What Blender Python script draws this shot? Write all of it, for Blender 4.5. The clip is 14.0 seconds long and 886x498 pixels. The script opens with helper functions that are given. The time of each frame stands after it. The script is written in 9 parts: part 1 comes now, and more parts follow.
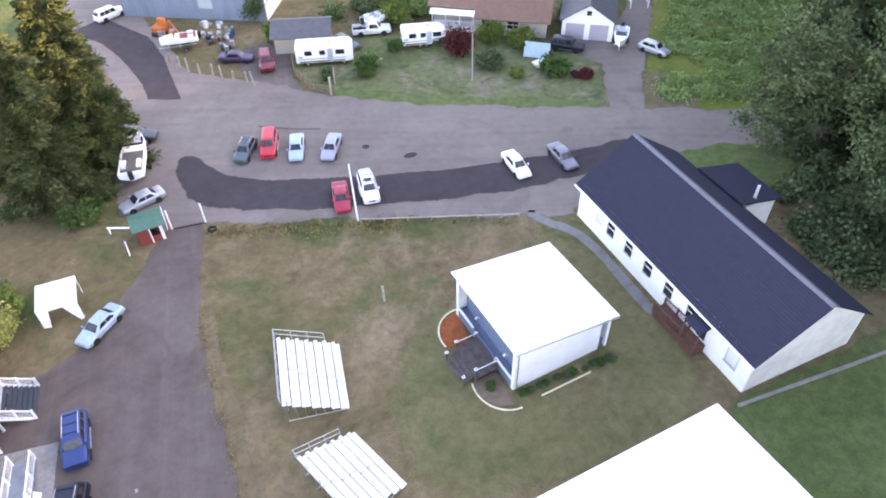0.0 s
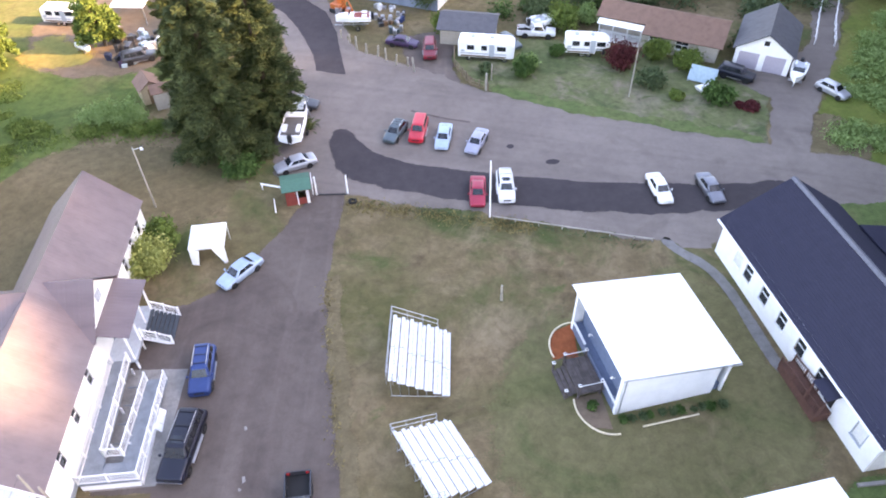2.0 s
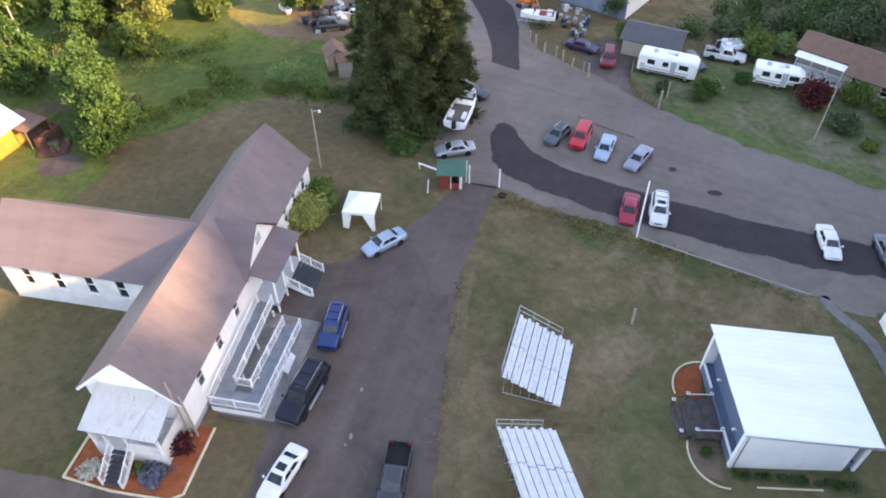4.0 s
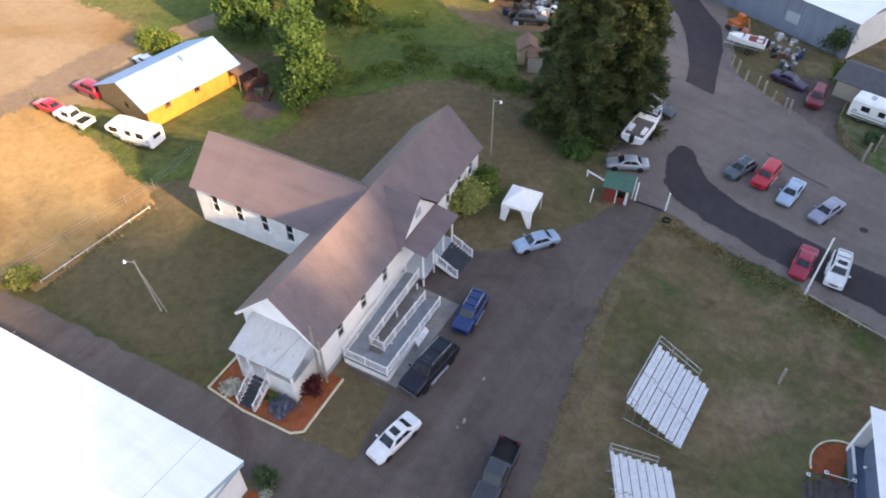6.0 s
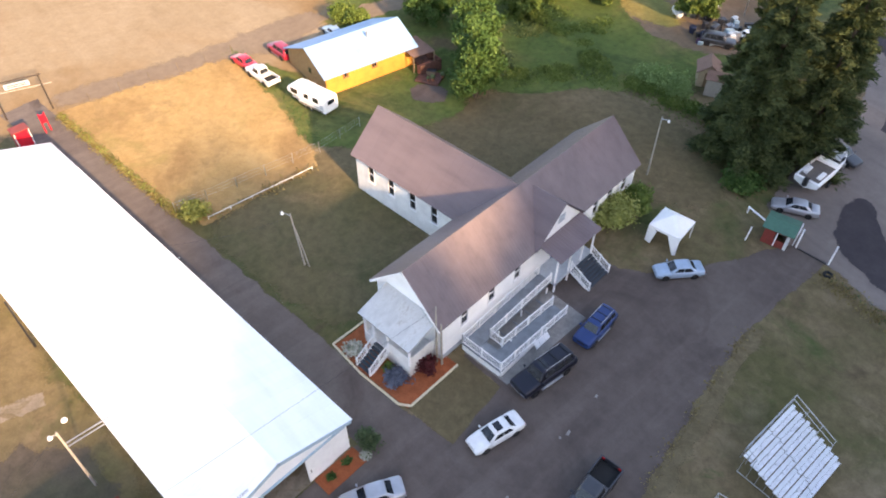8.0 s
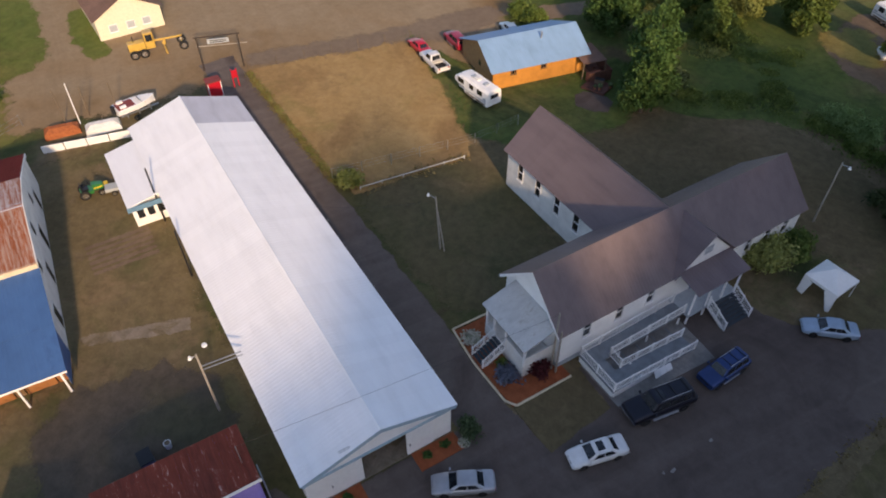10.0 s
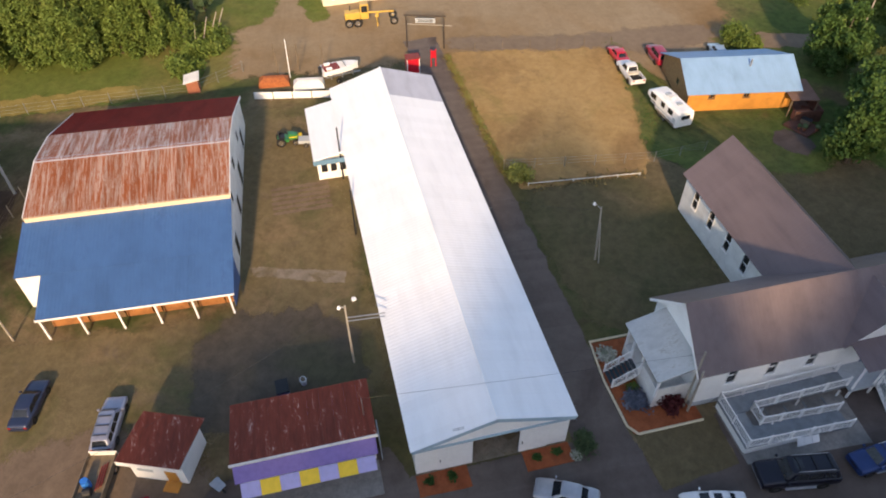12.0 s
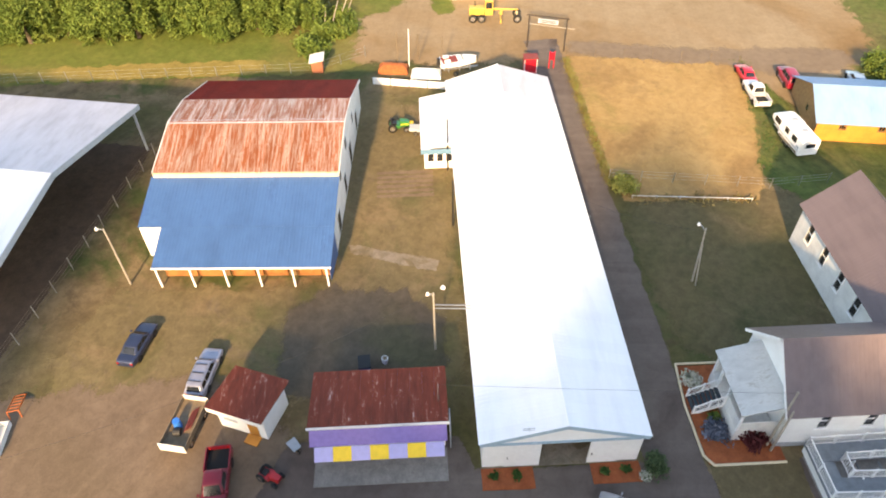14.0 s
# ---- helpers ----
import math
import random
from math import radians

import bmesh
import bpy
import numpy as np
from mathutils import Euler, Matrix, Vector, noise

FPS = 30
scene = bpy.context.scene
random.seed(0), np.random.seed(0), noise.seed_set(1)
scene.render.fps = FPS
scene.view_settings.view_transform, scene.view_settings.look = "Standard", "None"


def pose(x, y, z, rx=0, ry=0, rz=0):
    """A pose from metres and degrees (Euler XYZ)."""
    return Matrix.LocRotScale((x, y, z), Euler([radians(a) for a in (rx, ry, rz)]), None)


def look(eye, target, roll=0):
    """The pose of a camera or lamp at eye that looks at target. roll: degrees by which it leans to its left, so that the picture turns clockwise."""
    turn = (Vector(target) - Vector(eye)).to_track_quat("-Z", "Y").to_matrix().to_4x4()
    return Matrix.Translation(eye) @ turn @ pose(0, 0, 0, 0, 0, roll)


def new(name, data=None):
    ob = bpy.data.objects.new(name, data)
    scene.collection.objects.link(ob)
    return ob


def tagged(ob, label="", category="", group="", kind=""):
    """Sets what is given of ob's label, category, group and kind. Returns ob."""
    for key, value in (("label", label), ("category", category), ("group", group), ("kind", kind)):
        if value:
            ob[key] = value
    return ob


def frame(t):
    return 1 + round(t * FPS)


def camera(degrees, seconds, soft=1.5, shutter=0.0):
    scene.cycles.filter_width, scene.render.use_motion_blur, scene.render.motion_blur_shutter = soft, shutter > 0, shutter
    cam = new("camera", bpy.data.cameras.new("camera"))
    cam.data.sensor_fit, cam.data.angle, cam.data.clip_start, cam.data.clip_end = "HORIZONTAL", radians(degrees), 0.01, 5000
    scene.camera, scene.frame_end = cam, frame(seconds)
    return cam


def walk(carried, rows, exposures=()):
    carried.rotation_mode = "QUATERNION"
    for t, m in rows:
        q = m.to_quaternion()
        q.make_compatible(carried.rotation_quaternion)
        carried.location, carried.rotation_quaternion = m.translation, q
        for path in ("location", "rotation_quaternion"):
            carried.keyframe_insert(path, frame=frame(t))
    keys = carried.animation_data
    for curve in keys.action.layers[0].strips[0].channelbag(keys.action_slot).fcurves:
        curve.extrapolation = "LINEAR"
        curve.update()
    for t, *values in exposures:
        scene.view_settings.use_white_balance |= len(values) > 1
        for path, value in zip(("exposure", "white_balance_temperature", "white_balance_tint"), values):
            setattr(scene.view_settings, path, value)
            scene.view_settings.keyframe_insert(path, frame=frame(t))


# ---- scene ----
cam = camera(65.66, 14.0, soft=1.9)
PATH = [
    (0.0, -0.00, -0.00, 43.52, 45.86, 0.93, -20.07),
    (0.5, -0.12, -0.07, 43.65, 45.90, 0.74, -16.63),
    (1.0, -0.24, -0.14, 43.78, 45.91, 0.65, -13.22),
    (1.5, -0.37, -0.22, 43.92, 45.92, 0.55, -9.61),
    (2.0, -0.50, -0.31, 44.07, 45.91, 0.44, -5.55),
    (2.5, -0.62, -0.40, 44.22, 45.85, 0.34, -1.46),
    (3.0, -0.72, -0.48, 44.36, 45.78, 0.29, 2.65),
    (5.5, -1.13, -0.90, 45.02, 45.13, -0.26, 22.92),
    (6.0, -1.19, -1.01, 45.13, 45.01, -0.23, 27.76),
    (6.5, -1.22, -1.13, 45.22, 44.92, -0.21, 32.47),
    (7.0, -1.20, -1.25, 45.27, 44.86, -0.15, 36.48),
    (9.5, -0.82, -1.85, 45.26, 45.01, 0.07, 54.37),
    (10.0, -0.72, -1.95, 45.27, 45.01, 0.19, 58.85),
    (10.5, -0.58, -2.04, 45.29, 45.00, 0.19, 63.62),
    (11.0, -0.42, -2.11, 45.32, 44.98, 0.32, 68.20),
    (11.5, -0.25, -2.19, 45.36, 45.02, 0.33, 72.64),
    (12.0, -0.10, -2.26, 45.41, 45.04, 0.45, 76.60),
    (12.5, 0.07, -2.31, 45.48, 45.01, 0.54, 80.31),
    (13.0, 0.23, -2.33, 45.57, 44.98, 0.65, 83.55),
    (13.5, 0.36, -2.34, 45.65, 44.99, 0.73, 85.78),
    (14.0, 0.47, -2.33, 45.73, 44.96, 0.82, 87.29),
]
EXPOSURE = [(0.0, 3.14, 8200, 28), (1.5, 3.09, 8100, 27), (2.5, 3.0, 8000, 25), (3.2, 2.74, 7800, 22), (5.5, 1.85, 7700, 20), (6.0, 1.88, 7750, 20), (6.5, 1.98, 7800, 21), (7.2, 2.15, 7750, 20), (9.5, 0.86, 6850, 18), (10.5, 0.12, 6750, 18), (11.0, 0.1, 6750, 17), (11.5, 0.37, 6800, 16), (12.5, 1.08, 7300, 13), (13.0, 1.24, 7500, 12), (14.0, 1.68, 7950, 11)]
walk(cam, [(row[0], pose(*row[1:])) for row in PATH], EXPOSURE)

# ---- light: low sun from the east side, clear sky ----
SUN_EL, SUN_AZ = radians(24), math.atan2(0.98, -0.2)
world = bpy.data.worlds.new("sky")
scene.world = world
world.use_nodes = True
wn = world.node_tree
sky = wn.nodes.new("ShaderNodeTexSky")
sky.sky_type, sky.sun_disc = "NISHITA", False
sky.sun_elevation, sky.sun_rotation = SUN_EL, SUN_AZ
wn.links.new(sky.outputs[0], wn.nodes["Background"].inputs[0])
wn.nodes["Background"].inputs[1].default_value = 0.15
sun_data = bpy.data.lights.new("sun", "SUN")
sun_data.energy, sun_data.angle, sun_data.color = 3.35, radians(2.8), (1.0, 0.74, 0.45)
sun_dir = Vector((math.sin(SUN_AZ) * math.cos(SUN_EL), math.cos(SUN_AZ) * math.cos(SUN_EL), math.sin(SUN_EL)))
sun = new("sun", sun_data)
sun.matrix_world = look(sun_dir * 200, (0, 0, 0))

# ---- materials ----
class Mat:
    """Small node graph builder on a Principled material."""

    def __init__(self, name, rough=0.7, metal=0.0, spec=0.4):
        self.m = bpy.data.materials.new(name)
        self.m.use_nodes = True
        self.t = self.m.node_tree
        self.b = self.t.nodes["Principled BSDF"]
        self.b.inputs["Roughness"].default_value = rough
        self.b.inputs["Metallic"].default_value = metal
        self.b.inputs["Specular IOR Level"].default_value = spec
        self.co = self.t.nodes.new("ShaderNodeTexCoord").outputs["Object"]

    def link(self, a, b):
        self.t.links.new(a, b)

    def world_space(self):
        self.co = self.t.nodes.new("ShaderNodeNewGeometry").outputs["Position"]
        return self

    def stretch(self, sx, sy, sz):
        n = self.t.nodes.new("ShaderNodeMapping")
        n.inputs["Scale"].default_value = (sx, sy, sz)
        self.link(self.co, n.inputs[0])
        return n.outputs[0]

    def shift(self, d):
        n = self.t.nodes.new("ShaderNodeMapping")
        n.inputs["Location"].default_value = (d, -0.7 * d, 0)
        self.link(self.co, n.inputs[0])
        return n.outputs[0]

    def noise(self, scale, detail=4, rough=0.55, co=None, dist=0.0):
        n = self.t.nodes.new("ShaderNodeTexNoise")
        n.inputs["Scale"].default_value, n.inputs["Detail"].default_value = scale, detail
        n.inputs["Roughness"].default_value, n.inputs["Distortion"].default_value = rough, dist
        self.link(co or self.co, n.inputs["Vector"])
        return n.outputs[0]

    def wave(self, scale, axis="X", co=None):
        n = self.t.nodes.new("ShaderNodeTexWave")
        n.bands_direction = axis
        n.inputs["Scale"].default_value = scale
        self.link(co or self.co, n.inputs["Vector"])
        return n.outputs[1]

    def ramp(self, fac, stops):
        n = self.t.nodes.new("ShaderNodeValToRGB")
        e = n.color_ramp.elements
        while len(e) < len(stops):
            e.new(0.5)
        for el, (p, c) in zip(e, stops):
            el.position = p
            el.color = (*c, 1) if len(c) == 3 else c
        self.link(fac, n.inputs[0])
        return n.outputs[0]

    def step(self, fac, lo, hi):
        n = self.t.nodes.new("ShaderNodeMapRange")
        n.inputs[1].default_value, n.inputs[2].default_value = lo, hi
        self.link(fac, n.inputs[0])
        return n.outputs[0]

    def mix(self, fac, a, b, kind="MIX"):
        n = self.t.nodes.new("ShaderNodeMix")
        n.data_type, n.blend_type = "RGBA", kind
        for sock, v in ((n.inputs[0], fac), (n.inputs[6], a), (n.inputs[7], b)):
            if isinstance(v, (int, float)):
                sock.default_value = v
            elif isinstance(v, tuple):
                sock.default_value = (*v, 1)
            else:
                self.link(v, sock)
        return n.outputs[2]

    def random(self):
        return self.t.nodes.new("ShaderNodeObjectInfo").outputs["Random"]

    def island(self):
        return self.t.nodes.new("ShaderNodeNewGeometry").outputs["Random Per Island"]

    def colour(self, c):
        if isinstance(c, tuple):
            self.b.inputs["Base Color"].default_value = (*c, 1)
        else:
            self.link(c, self.b.inputs["Base Color"])
        return self

    def bump(self, h, strength=0.3, dist=0.02):
        n = self.t.nodes.new("ShaderNodeBump")
        n.inputs["Strength"].default_value, n.inputs["Distance"].default_value = strength, dist
        self.link(h, n.inputs["Height"])
        self.link(n.outputs[0], self.b.inputs["Normal"])
        return self

    def rough(self, f, lo, hi):
        n = self.t.nodes.new("ShaderNodeMapRange")
        n.inputs[3].default_value, n.inputs[4].default_value = lo, hi
        self.link(f, n.inputs[0])
        self.link(n.outputs[0], self.b.inputs["Roughness"])
        return self


def plain(name, c, rough=0.6, metal=0.0, var=0.12, scale=3.0, spec=0.4):
    """A painted or plain surface with slight mottling and grime."""
    k = Mat(name, rough, metal, spec)
    n = k.noise(scale, 6)
    g = k.noise(scale * 9, 3)
    dark = tuple(v * (1 - var * 2) for v in c)
    light = tuple(min(1, v * (1 + var)) for v in c)
    base = k.ramp(n, [(0.3, dark), (0.55, c), (0.75, light)])
    k.colour(k.mix(0.25, base, k.ramp(g, [(0.35, dark), (0.65, light)])))
    return k.m


def ground_mat(name, stops, big=0.05, mid=0.4, fine=6.0, tint=None, bump=0.5, tint_scale=0.03, tint_range=(0.5, 0.62), grain=0.35, blotch=None, streak=None, mottle=0.4, patches=()):
    """Grass, dirt or asphalt: broad tones, patches and fine grain; it thins out over the feathered edge of a sheet."""
    k = Mat(name, 0.95, 0, 0.15).world_space()
    a, b, c = k.noise(big, 5, 0.6, dist=0.6), k.noise(mid, 6, 0.65), k.noise(fine, 5, 0.7)
    col = k.ramp(a, stops)
    col = k.mix(0.5, col, k.ramp(b, stops))
    if tint:
        col = k.mix(k.step(k.noise(tint_scale, 4, 0.6, dist=1.0), *tint_range), col, tint)
    if blotch:
        col = k.mix(k.step(k.noise(0.16, 5, 0.6, dist=0.8), 0.52, 0.7), col, blotch)
    for i, (shade, scale, lo, hi) in enumerate(patches):
        col = k.mix(k.step(k.noise(scale, 6, 0.66, k.shift(37.0 * i + 11.0), 0.7), lo, hi), col, shade)
    if streak:
        turn = k.t.nodes.new("ShaderNodeMapping")
        turn.inputs["Rotation"].default_value = (0, 0, radians(streak[0]))
        k.link(k.co, turn.inputs[0])
        thin = k.t.nodes.new("ShaderNodeMapping")
        thin.inputs["Scale"].default_value = (0.035, 0.55, 1)
        k.link(turn.outputs[0], thin.inputs[0])
        lines = k.noise(1.0, 3, 0.55, thin.outputs[0], 0.8)
        col = k.mix(k.step(lines, 0.45, 0.7), col, k.mix(1.0, col, (streak[1],) * 3, "MULTIPLY"))
    clumps = k.ramp(k.noise(1.1, 6, 0.7, k.shift(91.0), 0.4), [(0.34, (0.55, 0.55, 0.55)), (0.5, (1.0, 1.0, 1.0)), (0.66, (1.4, 1.4, 1.4))])
    col = k.mix(mottle, col, clumps, "MULTIPLY")
    shade = k.ramp(c, [(0.3, (0.55, 0.55, 0.55)), (0.7, (1.35, 1.35, 1.35))])
    k.colour(k.mix(grain, col, shade, "MULTIPLY"))
    k.bump(c, bump, 0.08)
    # ragged fade over the feathered rim
    rim = k.t.nodes.new("ShaderNodeAttribute")
    rim.attribute_name = "rim"
    ragged = k.t.nodes.new("ShaderNodeMath")
    ragged.operation = "MULTIPLY_ADD"
    k.link(k.step(k.mix(0.5, k.noise(0.8, 4, 0.6), k.noise(7.0, 4, 0.7)), 0.36, 0.64), ragged.inputs[0])
    ragged.inputs[1].default_value = -0.9
    k.link(rim.outputs["Fac"], ragged.inputs[2])
    k.link(k.step(ragged.outputs[0], 0.08, 0.02), k.b.inputs["Alpha"])
    return k.m


M = {}
M["lawn"] = ground_mat("dry lawn", [(0.32, (0.1, 0.075, 0.038)), (0.46, (0.155, 0.115, 0.063)), (0.6, (0.215, 0.16, 0.095)), (0.74, (0.135, 0.11, 0.05))], tint=(0.098, 0.09, 0.038), tint_range=(0.47, 0.6), grain=0.22, mottle=0.42, patches=[((0.07, 0.085, 0.03), 0.075, 0.51, 0.64), ((0.215, 0.163, 0.1), 0.1, 0.55, 0.72), ((0.085, 0.062, 0.035), 0.2, 0.56, 0.72), ((0.08, 0.1, 0.035), 0.3, 0.6, 0.72)])
M["lawn_olive"] = ground_mat("olive mown lawn", [(0.3, (0.095, 0.09, 0.04)), (0.5, (0.135, 0.12, 0.058)), (0.7, (0.175, 0.145, 0.078))], tint=(0.085, 0.094, 0.036), tint_range=(0.47, 0.64), grain=0.22, mottle=0.42, patches=[((0.075, 0.09, 0.034), 0.11, 0.52, 0.68), ((0.19, 0.145, 0.085), 0.13, 0.57, 0.74)])
M["worn_grass"] = ground_mat("worn brown grass", [(0.3, (0.122, 0.096, 0.05)), (0.5, (0.165, 0.128, 0.068)), (0.7, (0.2, 0.156, 0.088))], tint=(0.13, 0.113, 0.05), grain=0.22, mottle=0.4, patches=[((0.095, 0.095, 0.04), 0.12, 0.54, 0.7), ((0.215, 0.152, 0.088), 0.14, 0.56, 0.72), ((0.15, 0.115, 0.075), 0.3, 0.56, 0.7)])
# earth tone with the shadow behind the booth put into its colour
M["earth_shade"] = ground_mat("earth with shadow in its colour", [(0.3, (0.085, 0.07, 0.052)), (0.5, (0.105, 0.086, 0.064)), (0.7, (0.13, 0.105, 0.075))], tint=(0.095, 0.086, 0.05), grain=0.22, mottle=0.4)
M["path_grey"] = ground_mat("grey path concrete", [(0.3, (0.15, 0.14, 0.135)), (0.5, (0.185, 0.175, 0.168)), (0.7, (0.22, 0.21, 0.2))], fine=7, bump=0.08)
M["yard"] = ground_mat("shaded yard grass", [(0.3, (0.1, 0.08, 0.042)), (0.5, (0.13, 0.102, 0.054)), (0.7, (0.155, 0.12, 0.066))], tint=(0.104, 0.092, 0.043), grain=0.22, mottle=0.45, patches=[((0.084, 0.08, 0.036), 0.1, 0.53, 0.7), ((0.17, 0.128, 0.072), 0.12, 0.56, 0.72)])
M["green"] = ground_mat("green grass", [(0.3, (0.052, 0.08, 0.022)), (0.5, (0.082, 0.118, 0.03)), (0.7, (0.125, 0.145, 0.045))], tint=(0.145, 0.13, 0.055), tint_range=(0.5, 0.68), patches=[((0.04, 0.065, 0.02), 0.1, 0.52, 0.68), ((0.16, 0.155, 0.05), 0.09, 0.56, 0.72), ((0.12, 0.095, 0.05), 0.06, 0.57, 0.7)], mottle=0.5)
M["verge"] = ground_mat("dull green verge", [(0.3, (0.085, 0.1, 0.044)), (0.5, (0.12, 0.135, 0.06)), (0.7, (0.16, 0.16, 0.08))], tint=(0.19, 0.165, 0.12), tint_range=(0.5, 0.66), tint_scale=0.09, mid=0.25, blotch=(0.065, 0.095, 0.036), mottle=0.55, patches=[((0.21, 0.17, 0.125), 0.2, 0.56, 0.7), ((0.06, 0.085, 0.03), 0.3, 0.56, 0.7)])
M["verge_green"] = ground_mat("greener verge", [(0.3, (0.065, 0.098, 0.034)), (0.5, (0.09, 0.128, 0.044)), (0.7, (0.13, 0.15, 0.06))], mottle=0.5, patches=[((0.13, 0.13, 0.06), 0.15, 0.55, 0.72)])
M["field"] = ground_mat("golden dry field", [(0.3, (0.299, 0.189, 0.075)), (0.5, (0.361, 0.236, 0.099)), (0.7, (0.414, 0.286, 0.132))], tint=(0.273, 0.172, 0.075), mid=0.35, tint_scale=0.08, patches=[((0.220, 0.145, 0.070), 0.1, 0.54, 0.72), ((0.264, 0.198, 0.075), 0.16, 0.56, 0.74)], mottle=0.3, grain=0.25)
M["dirt"] = ground_mat("packed dirt", [(0.3, (0.243, 0.178, 0.107)), (0.5, (0.292, 0.221, 0.139)), (0.7, (0.337, 0.262, 0.174))], fine=3.0, tint=(0.262, 0.175, 0.092), tint_range=(0.5, 0.7), bump=0.12, grain=0.15, mottle=0.16, streak=(8, 0.92), patches=[((0.22, 0.142, 0.07), 0.035, 0.54, 0.7)])
M["lane"] = ground_mat("grey brown lane dirt", [(0.3, (0.18, 0.135, 0.096)), (0.5, (0.208, 0.158, 0.113)), (0.7, (0.236, 0.182, 0.132))], grain=0.18, mottle=0.25)
M["dirt_yard"] = ground_mat("brown dirt yard", [(0.3, (0.138, 0.1, 0.071)), (0.5, (0.17, 0.124, 0.088)), (0.7, (0.2, 0.15, 0.108))], tint=(0.15, 0.11, 0.073), bump=0.25, grain=0.18, mottle=0.28, streak=(35, 1.16))
M["road"] = ground_mat("worn gravelly asphalt", [(0.3, (0.169, 0.141, 0.125)), (0.5, (0.199, 0.166, 0.148)), (0.7, (0.233, 0.196, 0.171))], big=0.05, mid=0.3, fine=8, tint=(0.166, 0.138, 0.123), bump=0.1, grain=0.16, blotch=(0.162, 0.135, 0.118), streak=(20, 0.88), mottle=0.16)
M["drive"] = ground_mat("old asphalt", [(0.3, (0.086, 0.067, 0.059)), (0.5, (0.113, 0.090, 0.079)), (0.7, (0.135, 0.110, 0.095))], fine=8, tint=(0.140, 0.114, 0.099), bump=0.1, grain=0.16, blotch=(0.081, 0.063, 0.056), streak=(-86, 1.2), mottle=0.2)
M["fresh"] = ground_mat("fresh asphalt", [(0.3, (0.043, 0.037, 0.04)), (0.5, (0.056, 0.048, 0.051)), (0.7, (0.07, 0.06, 0.062))], fine=9, bump=0.08, grain=0.2, mottle=0.2)
M["lime_grass"] = ground_mat("sunlit lime grass", [(0.3, (0.081, 0.114, 0.024)), (0.5, (0.119, 0.147, 0.033)), (0.7, (0.171, 0.176, 0.048))], tint=(0.190, 0.162, 0.057), tint_range=(0.5, 0.65))
M["straw"] = ground_mat("dry yellow grass", [(0.3, (0.19, 0.155, 0.045)), (0.5, (0.27, 0.21, 0.065)), (0.7, (0.34, 0.26, 0.09))], tint=(0.16, 0.16, 0.05), fine=9)
M["straw_dull"] = ground_mat("dull dry grass", [(0.3, (0.113, 0.093, 0.051)), (0.5, (0.149, 0.117, 0.067)), (0.7, (0.189, 0.151, 0.086))], tint=(0.126, 0.099, 0.054), fine=9, tint_scale=0.4)
# brown arena dirt; its dark tone also paints the shade under the ramp
M["arena_dirt_ramp_shade"] = ground_mat("dark arena dirt and ramp shade", [(0.3, (0.075, 0.05, 0.036)), (0.5, (0.1, 0.068, 0.048)), (0.7, (0.13, 0.09, 0.063))], bump=0.3)
M["worn"] = ground_mat("worn grey brown earth", [(0.3, (0.2, 0.165, 0.125)), (0.5, (0.235, 0.195, 0.15)), (0.7, (0.27, 0.23, 0.18))], fine=7, tint=(0.17, 0.135, 0.085), tint_scale=0.5)
M["concrete"] = ground_mat("concrete", [(0.3, (0.2, 0.185, 0.17)), (0.5, (0.25, 0.235, 0.22)), (0.7, (0.3, 0.285, 0.265))], fine=7, bump=0.08)
M["mulch"] = ground_mat("red bark mulch", [(0.3, (0.2, 0.055, 0.022)), (0.5, (0.3, 0.085, 0.035)), (0.7, (0.36, 0.12, 0.05))], mid=1.5, fine=12)
M["white"] = plain("white paint", (0.9, 0.9, 0.89), 0.55, var=0.05, scale=0.8)
M["white_old"] = plain("weathered white paint", (0.74, 0.74, 0.72), 0.7, var=0.12, scale=0.7)
M["cream_board"] = plain("cream board paint", (0.7, 0.6, 0.42), 0.7, var=0.1)
M["trim_white"] = plain("white trim", (0.87, 0.87, 0.87), 0.5, var=0.04)
M["grey_paint"] = plain("pale grey paint", (0.42, 0.46, 0.5), 0.6, var=0.08)
M["shed_trim"] = plain("pale blue trim paint", (0.36, 0.5, 0.6), 0.55, var=0.08)
M["fascia_blue"] = plain("faded blue paint", (0.13, 0.26, 0.4), 0.6, var=0.1)
M["slate_wall"] = plain("slate blue wall paint", (0.13, 0.17, 0.25), 0.6, var=0.1)
M["black"] = plain("black paint", (0.02, 0.02, 0.022), 0.5)
M["steel"] = plain("galvanized steel", (0.5, 0.51, 0.53), 0.4, 0.8, var=0.1)
M["wood"] = plain("weathered wood", (0.2, 0.15, 0.1), 0.85, var=0.2, scale=2)
M["red_wood"] = plain("red brown stained wood", (0.13, 0.06, 0.045), 0.8, var=0.2, scale=2)
M["pole"] = plain("weathered pole wood", (0.36, 0.325, 0.275), 0.85, var=0.15, scale=1.5)
M["deck_wood"] = plain("dark weathered deck boards", (0.105, 0.085, 0.08), 0.85, var=0.3, scale=2)
M["wood_dark"] = plain("dark weathered timber", (0.06, 0.045, 0.035), 0.85, var=0.2)
M["bark"] = plain("bark", (0.12, 0.09, 0.065), 0.95, var=0.25, scale=4)
M["orange_wall"] = plain("orange stained boards", (0.58, 0.26, 0.05), 0.7, var=0.12, scale=1.0)
M["tan_boards"] = plain("weathered orange brown boards", (0.36, 0.21, 0.09), 0.8, var=0.2)
M["stall_wood"] = plain("worn orange brown boards", (0.36, 0.15, 0.05), 0.8, var=0.3, scale=0.9)
M["brown_wall"] = plain("brown wood siding", (0.2, 0.12, 0.06), 0.8, var=0.15)
